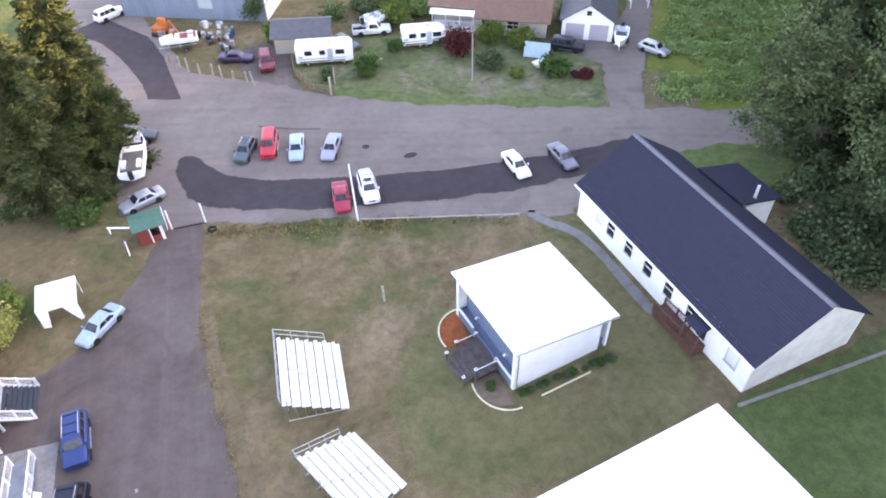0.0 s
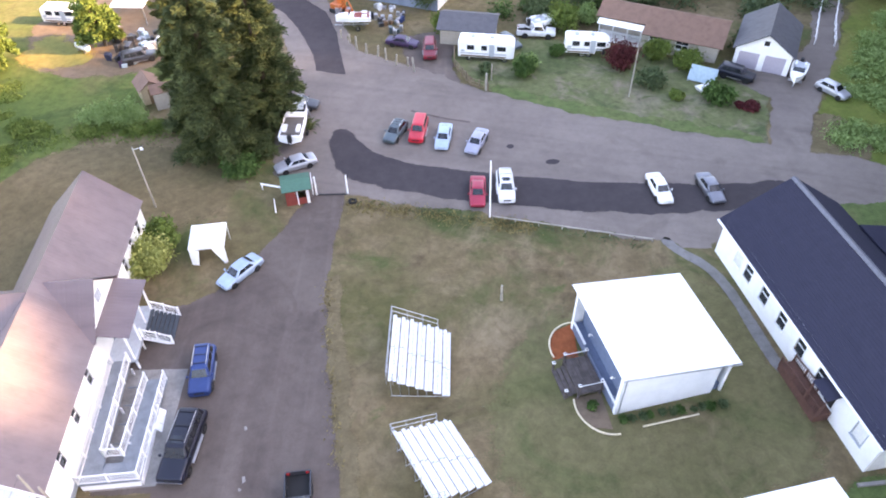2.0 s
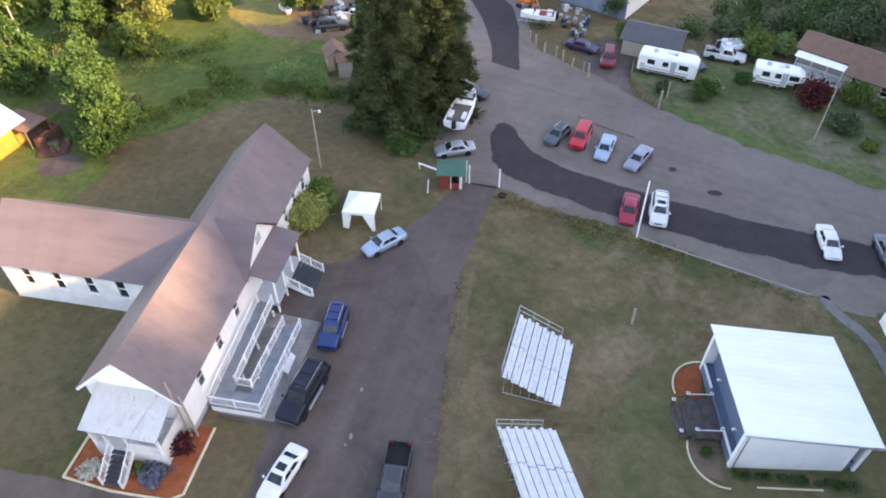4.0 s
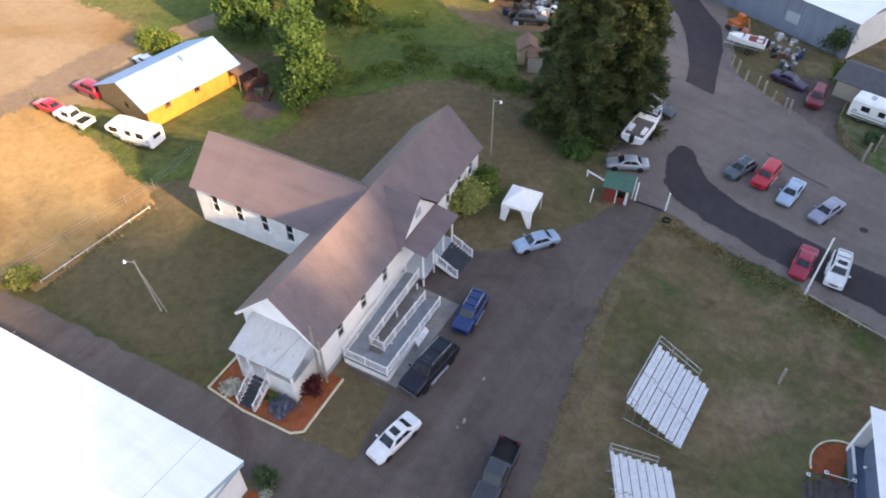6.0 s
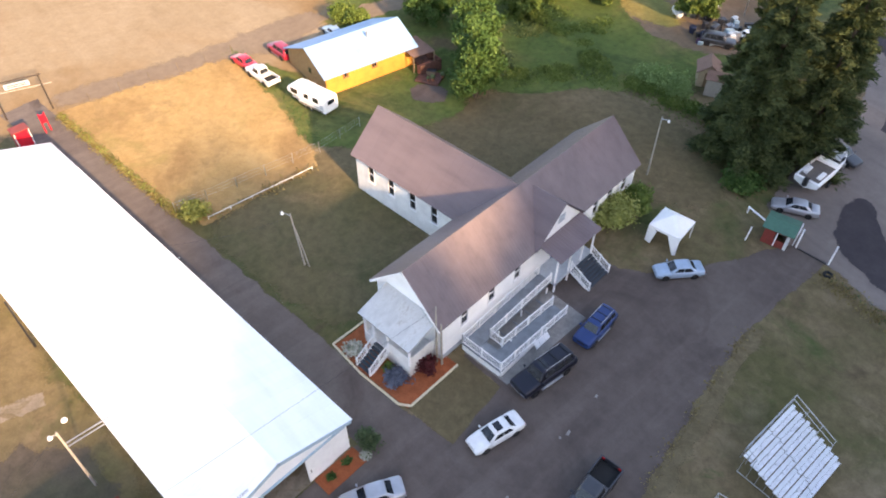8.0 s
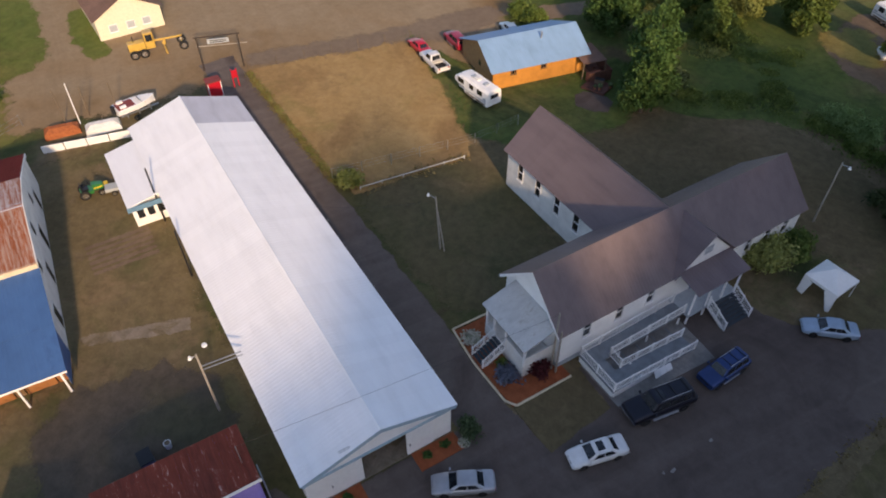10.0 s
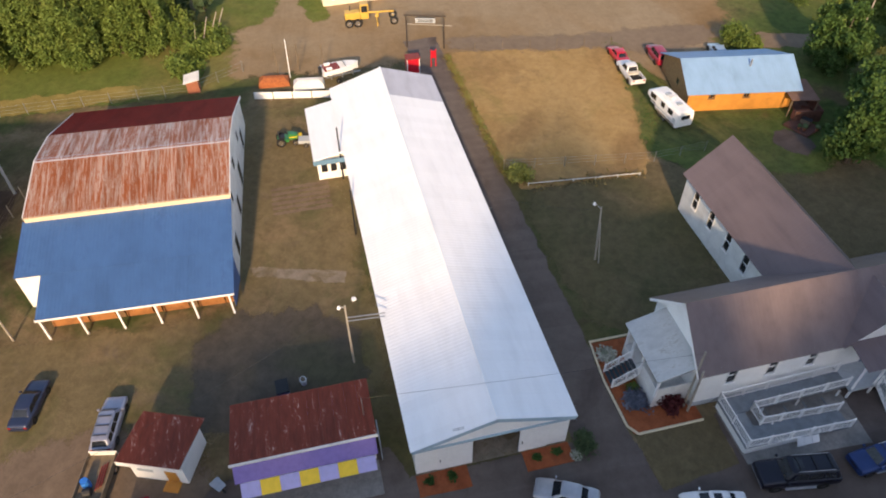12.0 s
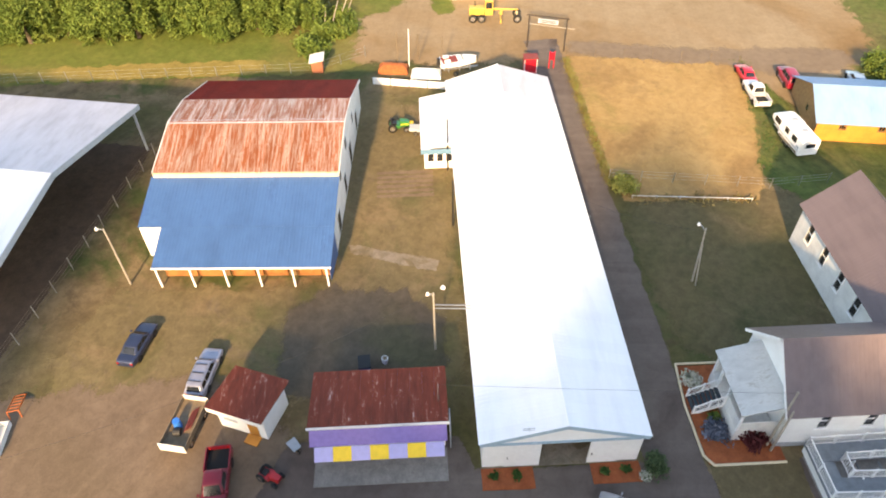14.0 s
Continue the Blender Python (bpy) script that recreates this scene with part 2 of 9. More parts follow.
M["purple"] = plain("purple paint", (0.2, 0.15, 0.42), 0.6, var=0.08)
M["lilac"] = plain("lilac paint", (0.42, 0.4, 0.7), 0.6, var=0.06)
M["yellow"] = plain("yellow paint", (0.85, 0.58, 0.04), 0.55, var=0.06)
M["red_paint"] = plain("red paint", (0.24, 0.045, 0.035), 0.6, var=0.12)
M["green_paint"] = plain("dark green paint", (0.05, 0.14, 0.1), 0.6, var=0.1)
M["rubber"] = plain("black rubber", (0.018, 0.018, 0.018), 0.85, var=0.05)
M["chrome"] = plain("chrome", (0.6, 0.6, 0.62), 0.25, 0.9, var=0.03)


def glass_dark():
    k = Mat("dark window glass", 0.08, 0, 0.6)
    k.colour(k.ramp(k.noise(1.2, 2), [(0.35, (0.012, 0.014, 0.018)), (0.7, (0.035, 0.04, 0.048))]))
    return k.m


M["glass"] = glass_dark()


def metal_roof(name, c, rust=None, rust_range=(0.5, 0.62), rough=0.42, metal=0.0, axis=(0.35, 1.6, 1.6), rand=0.12, scale=0.5, spec=0.5, vary=0.2):
    """Painted or bare sheet metal, streaked down the slope, each panel a little different."""
    k = Mat(name, rough, metal, spec)
    co = k.world_space().stretch(*axis)
    n, f = k.noise(scale, 6, 0.65, co), k.noise(scale * 7, 5, 0.7, co)
    lo, hi = tuple(v * (1 - vary) for v in c), tuple(min(0.95, v * (1 + 0.6 * vary)) for v in c)
    col = k.ramp(n, [(0.3, lo), (0.5, c), (0.7, hi)])
    if rust:
        r = k.ramp(f, [(0.3, tuple(v * 0.6 for v in rust)), (0.7, tuple(v * 1.3 for v in rust))])
        col = k.mix(k.step(k.mix(0.45, n, f), *rust_range), col, r)
    rr = k.ramp(k.random(), [(0, (1 - rand,) * 3), (1, (1 + rand,) * 3)])
    k.colour(k.mix(1.0, col, rr, "MULTIPLY"))
    k.rough(f, rough - 0.1, rough + 0.18)
    k.bump(n, 0.08, 0.05)
    return k.m


M["roof_white"] = metal_roof("white metal roofing", (0.87, 0.88, 0.9), rand=0.02, rough=0.38, vary=0.07)
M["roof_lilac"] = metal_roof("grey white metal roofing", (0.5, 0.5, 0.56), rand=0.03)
M["roof_brown"] = metal_roof("brown metal roofing", (0.153, 0.115, 0.118), rand=0.04, rough=0.4)
M["roof_navy"] = metal_roof("dark blue grey shingles", (0.03, 0.031, 0.05), rand=0.02, rough=0.9, spec=0.15, vary=0.1, axis=(1, 1, 1), scale=1.5)
M["roof_blue"] = metal_roof("blue metal roofing", (0.048, 0.122, 0.295), rust=(0.03, 0.075, 0.19), rust_range=(0.54, 0.7), rand=0.02, rough=0.5, axis=(0.5, 0.9, 0.9), scale=0.35)
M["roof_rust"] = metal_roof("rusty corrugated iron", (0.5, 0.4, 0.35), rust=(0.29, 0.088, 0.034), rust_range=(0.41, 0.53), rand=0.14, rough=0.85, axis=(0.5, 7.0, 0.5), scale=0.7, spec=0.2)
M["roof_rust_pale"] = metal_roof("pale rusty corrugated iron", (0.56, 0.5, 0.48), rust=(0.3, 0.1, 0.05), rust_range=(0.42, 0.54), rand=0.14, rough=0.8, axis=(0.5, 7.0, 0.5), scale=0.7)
M["roof_stained"] = metal_roof("stained pale metal", (0.52, 0.53, 0.52), rust=(0.3, 0.28, 0.24), rust_range=(0.52, 0.68), rand=0.0, rough=0.6, axis=(1.2, 0.5, 1.2), scale=0.9)
M["step_dark"] = plain("dark slate step paint", (0.05, 0.062, 0.075), 0.7, var=0.12)
M["deck_grey"] = plain("grey deck paint", (0.2, 0.225, 0.25), 0.7, var=0.15, scale=1.5)
M["roof_red"] = metal_roof("faded dark red roofing", (0.155, 0.034, 0.02), rust=(0.5, 0.36, 0.32), rust_range=(0.58, 0.635), rand=0.04, rough=0.7, axis=(0.55, 2.6, 0.55), scale=0.9, vary=0.35, spec=0.25)
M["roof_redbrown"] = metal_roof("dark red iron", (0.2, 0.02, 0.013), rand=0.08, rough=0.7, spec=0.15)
M["roof_sky"] = metal_roof("pale blue metal roofing", (0.23, 0.38, 0.58), rand=0.03, rough=0.45, vary=0.12)
M["roof_shingle"] = metal_roof("brown shingles", (0.19, 0.11, 0.08), rand=0.08, rough=0.85, axis=(1, 1, 1), scale=1.5)
M["roof_grey"] = metal_roof("dark grey shingles", (0.09, 0.09, 0.1), rand=0.08, rough=0.85, axis=(1, 1, 1), scale=1.5)


def foliage(name, dark, mid, light, rough=0.75):
    """Leaves: broad tones from clump to clump, a little from leaf to leaf."""
    k = Mat(name, rough, 0, 0.2)
    clump = k.step(k.noise(0.55, 4, 0.6), 0.32, 0.68)
    a = k.ramp(k.mix(0.38, clump, k.island()), [(0.1, dark), (0.5, mid), (0.9, light)])
    k.colour(a)
    return k.m


M["leaf_pine"] = foliage("conifer needles", (0.03, 0.046, 0.018), (0.06, 0.082, 0.03), (0.115, 0.132, 0.047))
M["leaf_fir"] = foliage("dark fir needles", (0.012, 0.024, 0.012), (0.022, 0.04, 0.016), (0.04, 0.06, 0.022))
M["leaf_green"] = foliage("green leaves", (0.031, 0.072, 0.017), (0.053, 0.106, 0.025), (0.093, 0.153, 0.043))
M["leaf_dark"] = foliage("deep green leaves", (0.042, 0.072, 0.032), (0.075, 0.112, 0.05), (0.118, 0.155, 0.07))
M["leaf_lime"] = foliage("yellow green leaves", (0.06, 0.1, 0.02), (0.105, 0.155, 0.032), (0.175, 0.22, 0.055))
M["leaf_yellow"] = foliage("pale yellow green leaves", (0.117, 0.140, 0.032), (0.189, 0.211, 0.054), (0.270, 0.284, 0.090))
M["leaf_shrub"] = foliage("bright yellow green leaves", (0.19, 0.215, 0.055), (0.29, 0.31, 0.09), (0.38, 0.39, 0.14))
M["leaf_pale"] = foliage("pale green leaves", (0.115, 0.185, 0.055), (0.175, 0.26, 0.085), (0.245, 0.335, 0.125))
M["leaf_red"] = foliage("dark red leaves", (0.05, 0.01, 0.012), (0.09, 0.018, 0.02), (0.13, 0.03, 0.03))
M["leaf_dry"] = foliage("dry yellow weeds", (0.12, 0.09, 0.036), (0.2, 0.155, 0.062), (0.29, 0.23, 0.095))
M["leaf_blue"] = foliage("grey blue leaves", (0.08, 0.1, 0.14), (0.13, 0.15, 0.2), (0.2, 0.22, 0.27))
M["flower_white"] = foliage("white flowers", (0.2, 0.25, 0.15), (0.45, 0.45, 0.38), (0.7, 0.68, 0.6))

# ---- building tools ----
def mesh_of(name, bm, mat, bevel=0.0):
    if bevel:
        bmesh.ops.bevel(bm, geom=bm.edges[:], offset=bevel, segments=1, affect="EDGES", clamp_overlap=True)
    me = bpy.data.meshes.new(name)
    bmesh.ops.recalc_face_normals(bm, faces=bm.faces[:])
    bm.to_mesh(me)
    bm.free()
    me.materials.append(M[mat] if isinstance(mat, str) else mat)
    return me


def part(name, bm, mat, parent, label="", bevel=0.0):
    """Links a bmesh as one mesh object under a thing or a part."""
    ob = new(name, mesh_of(name, bm, mat, bevel) if isinstance(bm, bmesh.types.BMesh) else bm)
    ob.parent = parent
    return tagged(ob, label)


def thing(name, label, category, x=0, y=0, z=0, rz=0, group="", kind=""):
    ob = new(name)
    ob.matrix_basis = pose(x, y, z, 0, 0, rz)
    ob.empty_display_size = 0.3
    return tagged(ob, label, category, group, kind)


def box(bm, x0, x1, y0, y1, z0, z1):
    v = [bm.verts.new(c) for c in ((x0, y0, z0), (x1, y0, z0), (x1, y1, z0), (x0, y1, z0), (x0, y0, z1), (x1, y0, z1), (x1, y1, z1), (x0, y1, z1))]
    for f in ((3, 2, 1, 0), (4, 5, 6, 7), (0, 1, 5, 4), (1, 2, 6, 5), (2, 3, 7, 6), (3, 0, 4, 7)):
        bm.faces.new([v[i] for i in f])
    return bm


def boxed(*dims):
    return box(bmesh.new(), *dims)


def slab(bm, pts, thick):
    """A flat plate with the given upper outline, thick downwards along its normal."""
    pts = [Vector(p) for p in pts]
    n = (pts[1] - pts[0]).cross(pts[2] - pts[0]).normalized()
    if n.z < 0:
        n = -n
    top = [bm.verts.new(p) for p in pts]
    low = [bm.verts.new(p - n * thick) for p in pts]
    bm.faces.new(top)
    bm.faces.new(low[::-1])
    for i in range(len(pts)):
        j = (i + 1) % len(pts)
        bm.faces.new((top[i], low[i], low[j], top[j]))
    return bm


def prism(bm, outline, axis, a, b):
    """An outline of 2D points pushed along one axis from a to b. axis x: (y, z), y: (x, z), z: (x, y)."""
    def at(p, v):
        return {"x": (v, p[0], p[1]), "y": (p[0], v, p[1]), "z": (p[0], p[1], v)}[axis]
    lo = [bm.verts.new(at(p, a)) for p in outline]
    hi = [bm.verts.new(at(p, b)) for p in outline]
    bm.faces.new(lo)
    bm.faces.new(hi[::-1])
    for i in range(len(outline)):
        j = (i + 1) % len(outline)
        bm.faces.new((lo[i], hi[i], hi[j], lo[j]))
    return bm


def rod(bm, p, q, r, r2=None, sides=8):
    p, q = Vector(p), Vector(q)
    d = q - p
    up = d.normalized()
    s = up.orthogonal().normalized()
    t = up.cross(s)
    r2 = r if r2 is None else r2
    rings = []
    for c, rad in ((p, r), (q, r2)):
        rings.append([bm.verts.new(c + (s * math.cos(a) + t * math.sin(a)) * rad) for a in (2 * math.pi * k / sides for k in range(sides))])
    for i in range(sides):
        j = (i + 1) % sides
        bm.faces.new((rings[0][i], rings[0][j], rings[1][j], rings[1][i]))
    bm.faces.new(rings[0][::-1])
    bm.faces.new(rings[1])
    return bm


def loft(bm, rings, cap=True):
    vs = [[bm.verts.new(p) for p in ring] for ring in rings]
    n = len(vs[0])
    for a, b in zip(vs, vs[1:]):
        for i in range(n):
            j = (i + 1) % n
            bm.faces.new((a[i], a[j], b[j], b[i]))
    if cap:
        bm.faces.new(vs[0][::-1])
        bm.faces.new(vs[-1])
    return bm


def wall_with_holes(bm, length, height, thick, holes, top=None):
    """A wall along +x in the plane y 0..thick with rectangular openings (x0, x1, z0, z1) that go through it."""
    xs = sorted({0, length, *(h[0] for h in holes), *(h[1] for h in holes)})
    zs = sorted({0, height, *(h[2] for h in holes), *(h[3] for h in holes)})
    for xa, xb in zip(xs, xs[1:]):
        for za, zb in zip(zs, zs[1:]):
            mx, mz = (xa + xb) / 2, (za + zb) / 2
            if not any(h[0] < mx < h[1] and h[2] < mz < h[3] for h in holes):
                box(bm, xa, xb, 0, thick, za, zb)
    bmesh.ops.remove_doubles(bm, verts=bm.verts[:], dist=0.001)
    return bm


def roof_panels(parent, mat, origin, along, down, length, run, width=0.95, ribs=3, name="panel", thick=0.03, rib=0.01):
    """Ribbed metal sheets side by side along a slope: each one an object on a shared mesh."""
    origin, along, down = Vector(origin), Vector(along).normalized(), Vector(down).normalized()
    n = along.cross(down).normalized()
    if n.z < 0:
        n = -n
    count = max(1, round(length / width))
    w = length / count
    bm = bmesh.new()
    prof = [(0, 0)]
    for k in range(ribs):
        c = w * (k + 0.5) / ribs
        prof += [(c - 0.06, 0), (c - 0.025, rib), (c + 0.025, rib), (c + 0.06, 0)]
    prof += [(w - 0.006, 0)]
    prof = prof + [(w - 0.006, -thick), (0, -thick)]
    loft(bm, [[along * a + n * h + down * d for a, h in prof] for d in (0, run)])
    me = mesh_of(name, bm, mat)
    obs = []
    for i in range(count):
        ob = new(name, me)
        ob.location = origin + along * w * i
        ob.parent = parent
        obs.append(ob)
    return obs


def window(parent, x, y, z, w, h, face, mat="trim_white", depth=0.16, mull=(1, 1), name="window", proud=False, glass="glass"):
    """A sash window in an opening: frame, sill, panes and bars. face: turn about z of its outward side from -y."""
    hold = new(name)
    hold.parent = parent
    hold.matrix_basis = pose(x, y, z, 0, 0, face)
    bm = bmesh.new()
    f = 0.07
    for a, b, c, d in ((-w / 2 - f, -w / 2, -f, h + f), (w / 2, w / 2 + f, -f, h + f)):
        box(bm, a, b, -0.05, depth, c, d)
    for c, d in ((-f, 0), (h, h + f)):
        box(bm, -w / 2, w / 2, -0.05, depth, c, d)
    for i in range(1, mull[0] + 1):
        c = -w / 2 + w * i / (mull[0] + 1)
        box(bm, c - 0.02, c + 0.02, 0.0, 0.05, 0, h)
    for i in range(1, mull[1] + 1):
        c = h * i / (mull[1] + 1)
        box(bm, -w / 2, w / 2, -0.003, 0.055, c - 0.03, c + 0.03)
    part("frame", bm, mat, hold)
    part("sill", boxed(-w / 2 - 0.12, w / 2 + 0.12, -0.12, -0.051, -f - 0.05, -f + 0.01), mat, hold)
    part("pane", boxed(-w / 2, w / 2, *((-0.03, -0.004) if proud else (0.06, 0.075)), 0, h), glass, hold)
    return hold


def railing(parent, pts, h=1.0, gap=0.16, mat="trim_white", post=0.06, name="railing", post_gap=1.8):
    """A picket railing along points (x, y, z): each rail, post and picket a piece of its own."""
    if parent.parent:
        rail = parent
    else:
        rail = new(name)
        rail.parent = parent
    up = Vector((0, 0, 1))
    bm = bmesh.new()
    rod(bm, up * 0.12, up * h, 0.022, sides=4)
    picket = mesh_of("picket", bm, mat)
    bm = bmesh.new()
    box(bm, -post, post, -post, post, 0, h + 0.12)
    me = mesh_of("post", bm, mat)
    for p, q in zip(pts, pts[1:]):
        p, q = Vector(p), Vector(q)
        for lv, r in ((h, 0.05), (0.12, 0.035)):
            bm = bmesh.new()
            rod(bm, p + up * lv, q + up * lv, r, sides=4)
            part("rail", bm, mat, rail)
        n = max(1, int((q - p).length / gap))
        for i in range(1, n):
            ob = new("picket", picket)
            ob.location = p.lerp(q, i / n)
            ob.parent = rail
        n = max(1, round((q - p).length / post_gap))
        for i in range(n + (1 if q == Vector(pts[-1]) else 0)):
            ob = new("post", me)
            ob.location = p.lerp(q, i / n)
            ob.parent = rail
    return rail


def flat_sheet(name, outline, z, mat, label, category, jitter=0.25, step=1.2, seed=1, smooth=0, feather=0.0):
    """A thin ground cover with an irregular natural edge; smooth rounds the corners off, feather gives it a rim that thins out."""
    rng = random.Random(seed)
    for _ in range(smooth):
        cut = []
        for (x0, y0), (x1, y1) in zip(outline, outline[1:] + outline[:1]):
            cut += [(0.75 * x0 + 0.25 * x1, 0.75 * y0 + 0.25 * y1), (0.25 * x0 + 0.75 * x1, 0.25 * y0 + 0.75 * y1)]
        outline = cut
    pts = []
    for (x0, y0), (x1, y1) in zip(outline, outline[1:] + outline[:1]):
        d = math.hypot(x1 - x0, y1 - y0)
        n = max(1, int(d / step))
        for i in range(n):
            t = i / n
            j = jitter * (noise.noise(Vector((x0 + (x1 - x0) * t, y0 + (y1 - y0) * t, seed * 7.3)) * 0.6) * 1.6 + rng.uniform(-0.35, 0.35))
            nx, ny = -(y1 - y0) / d, (x1 - x0) / d
            pts.append((x0 + (x1 - x0) * t + nx * j, y0 + (y1 - y0) * t + ny * j))
    bm = bmesh.new()
    if not feather:
        prism(bm, pts, "z", z - 0.3, z)
    else:
        turn = sum(x0 * y1 - x1 * y0 for (x0, y0), (x1, y1) in zip(pts, pts[1:] + pts[:1]))
        if turn < 0:
            pts = pts[::-1]
        rim = bm.verts.layers.float.new("rim")
        inner = [bm.verts.new((x, y, z)) for x, y in pts]
        outer = []
        n = len(pts)
        for i, (x, y) in enumerate(pts):
            tx = sum(pts[(i + k) % n][0] - pts[(i - k) % n][0] for k in (1, 2, 3))
            ty = sum(pts[(i + k) % n][1] - pts[(i - k) % n][1] for k in (1, 2, 3))
            d = math.hypot(tx, ty) or 1
            v = bm.verts.new((x + ty / d * feather, y - tx / d * feather, z - 0.004))
            v[rim] = 1.1
            outer.append(v)
        bm.faces.new(inner)
        for i in range(n):
            j = (i + 1) % n
            bm.faces.new((inner[i], outer[i], outer[j], inner[j]))
    ob = new(name, mesh_of(name, bm, mat))
    return tagged(ob, label, category, kind="structure")


def ribbon(pts, width):
    """The outline of a path of even width along a line of points."""
    sides = [], []
    for i, (x, y) in enumerate(pts):
        (xa, ya), (xb, yb) = pts[max(0, i - 1)], pts[min(len(pts) - 1, i + 1)]
        d = math.hypot(xb - xa, yb - ya)
        ox, oy = -(yb - ya) / d * width / 2, (xb - xa) / d * width / 2
        sides[0].append((x + ox, y + oy))
        sides[1].append((x - ox, y - oy))
    return sides[0] + sides[1][::-1]


def quads(name, centres, size, mat, parent=None, seed=1, aspect=1.6, ways=None):
    """Very many small leaves or needle sprays, each one a bent quad."""
    rng = np.random.default_rng(seed)
    n = len(centres)
    d = rng.normal(size=(n, 3))
    if ways is not None:
        d = ways + 0.38 * d
    d /= np.linalg.norm(d, axis=1)[:, None]
    e = np.cross(d, rng.normal(size=(n, 3)))
    e /= np.linalg.norm(e, axis=1)[:, None]
    s = size * rng.uniform(0.6, 1.4, (n, 1))
    d, e = d * s * aspect * 0.5, e * s * 0.5
    nn = np.cross(d, e)
    nn /= np.linalg.norm(nn, axis=1)[:, None] + 1e-9
    c = np.asarray(centres)
    v = np.stack([c - d, c + e + nn * s * 0.12, c + d, c - e + nn * s * 0.12], 1).reshape(-1, 3)
    me = bpy.data.meshes.new(name)
    me.vertices.add(4 * n)
    me.vertices.foreach_set("co", v.astype(np.float32).ravel())
    me.loops.add(4 * n)
    me.loops.foreach_set("vertex_index", np.arange(4 * n, dtype=np.int32))
    me.polygons.add(n)
    me.polygons.foreach_set("loop_start", np.arange(0, 4 * n, 4, dtype=np.int32))
    me.update(calc_edges=True)
    me.materials.append(M[mat])
    ob = new(name, me)
    if parent:
        ob.parent = parent
    return ob


def blob_points(rng, centre, radius, n, squash=0.8):
    """Points near the surface of a clump."""
    p = rng.normal(size=(n, 3))
    p /= np.linalg.norm(p, axis=1)[:, None]
    p *= radius * np.minimum(1.5, np.abs(rng.normal(0.78, 0.3, (n, 1))))
    p[:, 2] *= squash
    return p + np.asarray(centre)


def conifer(x, y, h, r, mat="leaf_pine", seed=1, leaves=9000, size=0.42, label="tall dark green conifer with drooping layered branches", rz=0, bare=0.1, aspect=2.6):
    """A fir: straight tapered trunk, whorls of drooping limbs, sprays of needles along them."""
    rng = np.random.default_rng(seed)
    t = thing("conifer_tree", label, "tree", x, y, 0, rz)
    bm = bmesh.new()
    rod(bm, (0, 0, -0.3), (0, 0, h * 0.5), r * 0.085 + 0.12, r * 0.05 + 0.06)
    rod(bm, (0, 0, h * 0.5), (0, 0, h * 0.97), r * 0.05 + 0.06, 0.03)
    pts, ways = [], []
    n_limb = int(26 + h * 5)
    lim = bmesh.new()
    for k in range(n_limb):
        u = bare + (1 - bare) * (k + rng.uniform(0, 1)) / n_limb
        z = u * h
        reach = r * (1 - u) ** 0.75 * rng.uniform(0.62, 1.12) + 0.25
        a = k * 2.4 + rng.uniform(-0.5, 0.5)
        droop = rng.uniform(0.05, 0.35) * reach
        tip = np.array((math.cos(a) * reach, math.sin(a) * reach, z - droop + 0.25 * reach * (u > 0.75)))
        root = np.array((0, 0, z))
        if k % 3 == 0:
            rod(lim, root, tip * 0.9 + root * 0.1, 0.05 + 0.012 * reach, 0.015, sides=4)
        m = max(6, int(leaves / n_limb * (0.35 + 1.3 * (1 - u))))
        tufts = max(3, int(reach * 4.5))
        which = rng.integers(0, tufts, m)
        s = (rng.uniform(0.15, 1.0, tufts) ** 0.75)[which]
        side = (rng.normal(0, 1, tufts) * 0.2 * reach)[which] * (1.1 - s)
        spread = rng.normal(0, 1, (m, 3)) * (0.1 + 0.045 * reach)
        pp = root + (tip - root) * s[:, None] + spread * np.array((1, 1, 0.7))
        pp[:, 0] += -math.sin(a) * side
        pp[:, 1] += math.cos(a) * side
        pp[:, 2] += (rng.normal(0.05, 0.14, tufts))[which] - np.abs(side) * 0.2
        out = (tip - root) / np.linalg.norm(tip - root)
        fan = np.tile(out, (m, 1))
        turn = np.sign(side)[:, None] * np.array((-math.sin(a), math.cos(a), 0)) * 0.7
        ways.append(fan + turn + np.array((0, 0, 0.3)))
        pts.append(pp)
    part("trunk", bm, "bark", t)
    part("limb", lim, "bark", t)
    quads("crown", np.concatenate(pts), size, mat, t, seed, aspect, np.concatenate(ways))
    return t


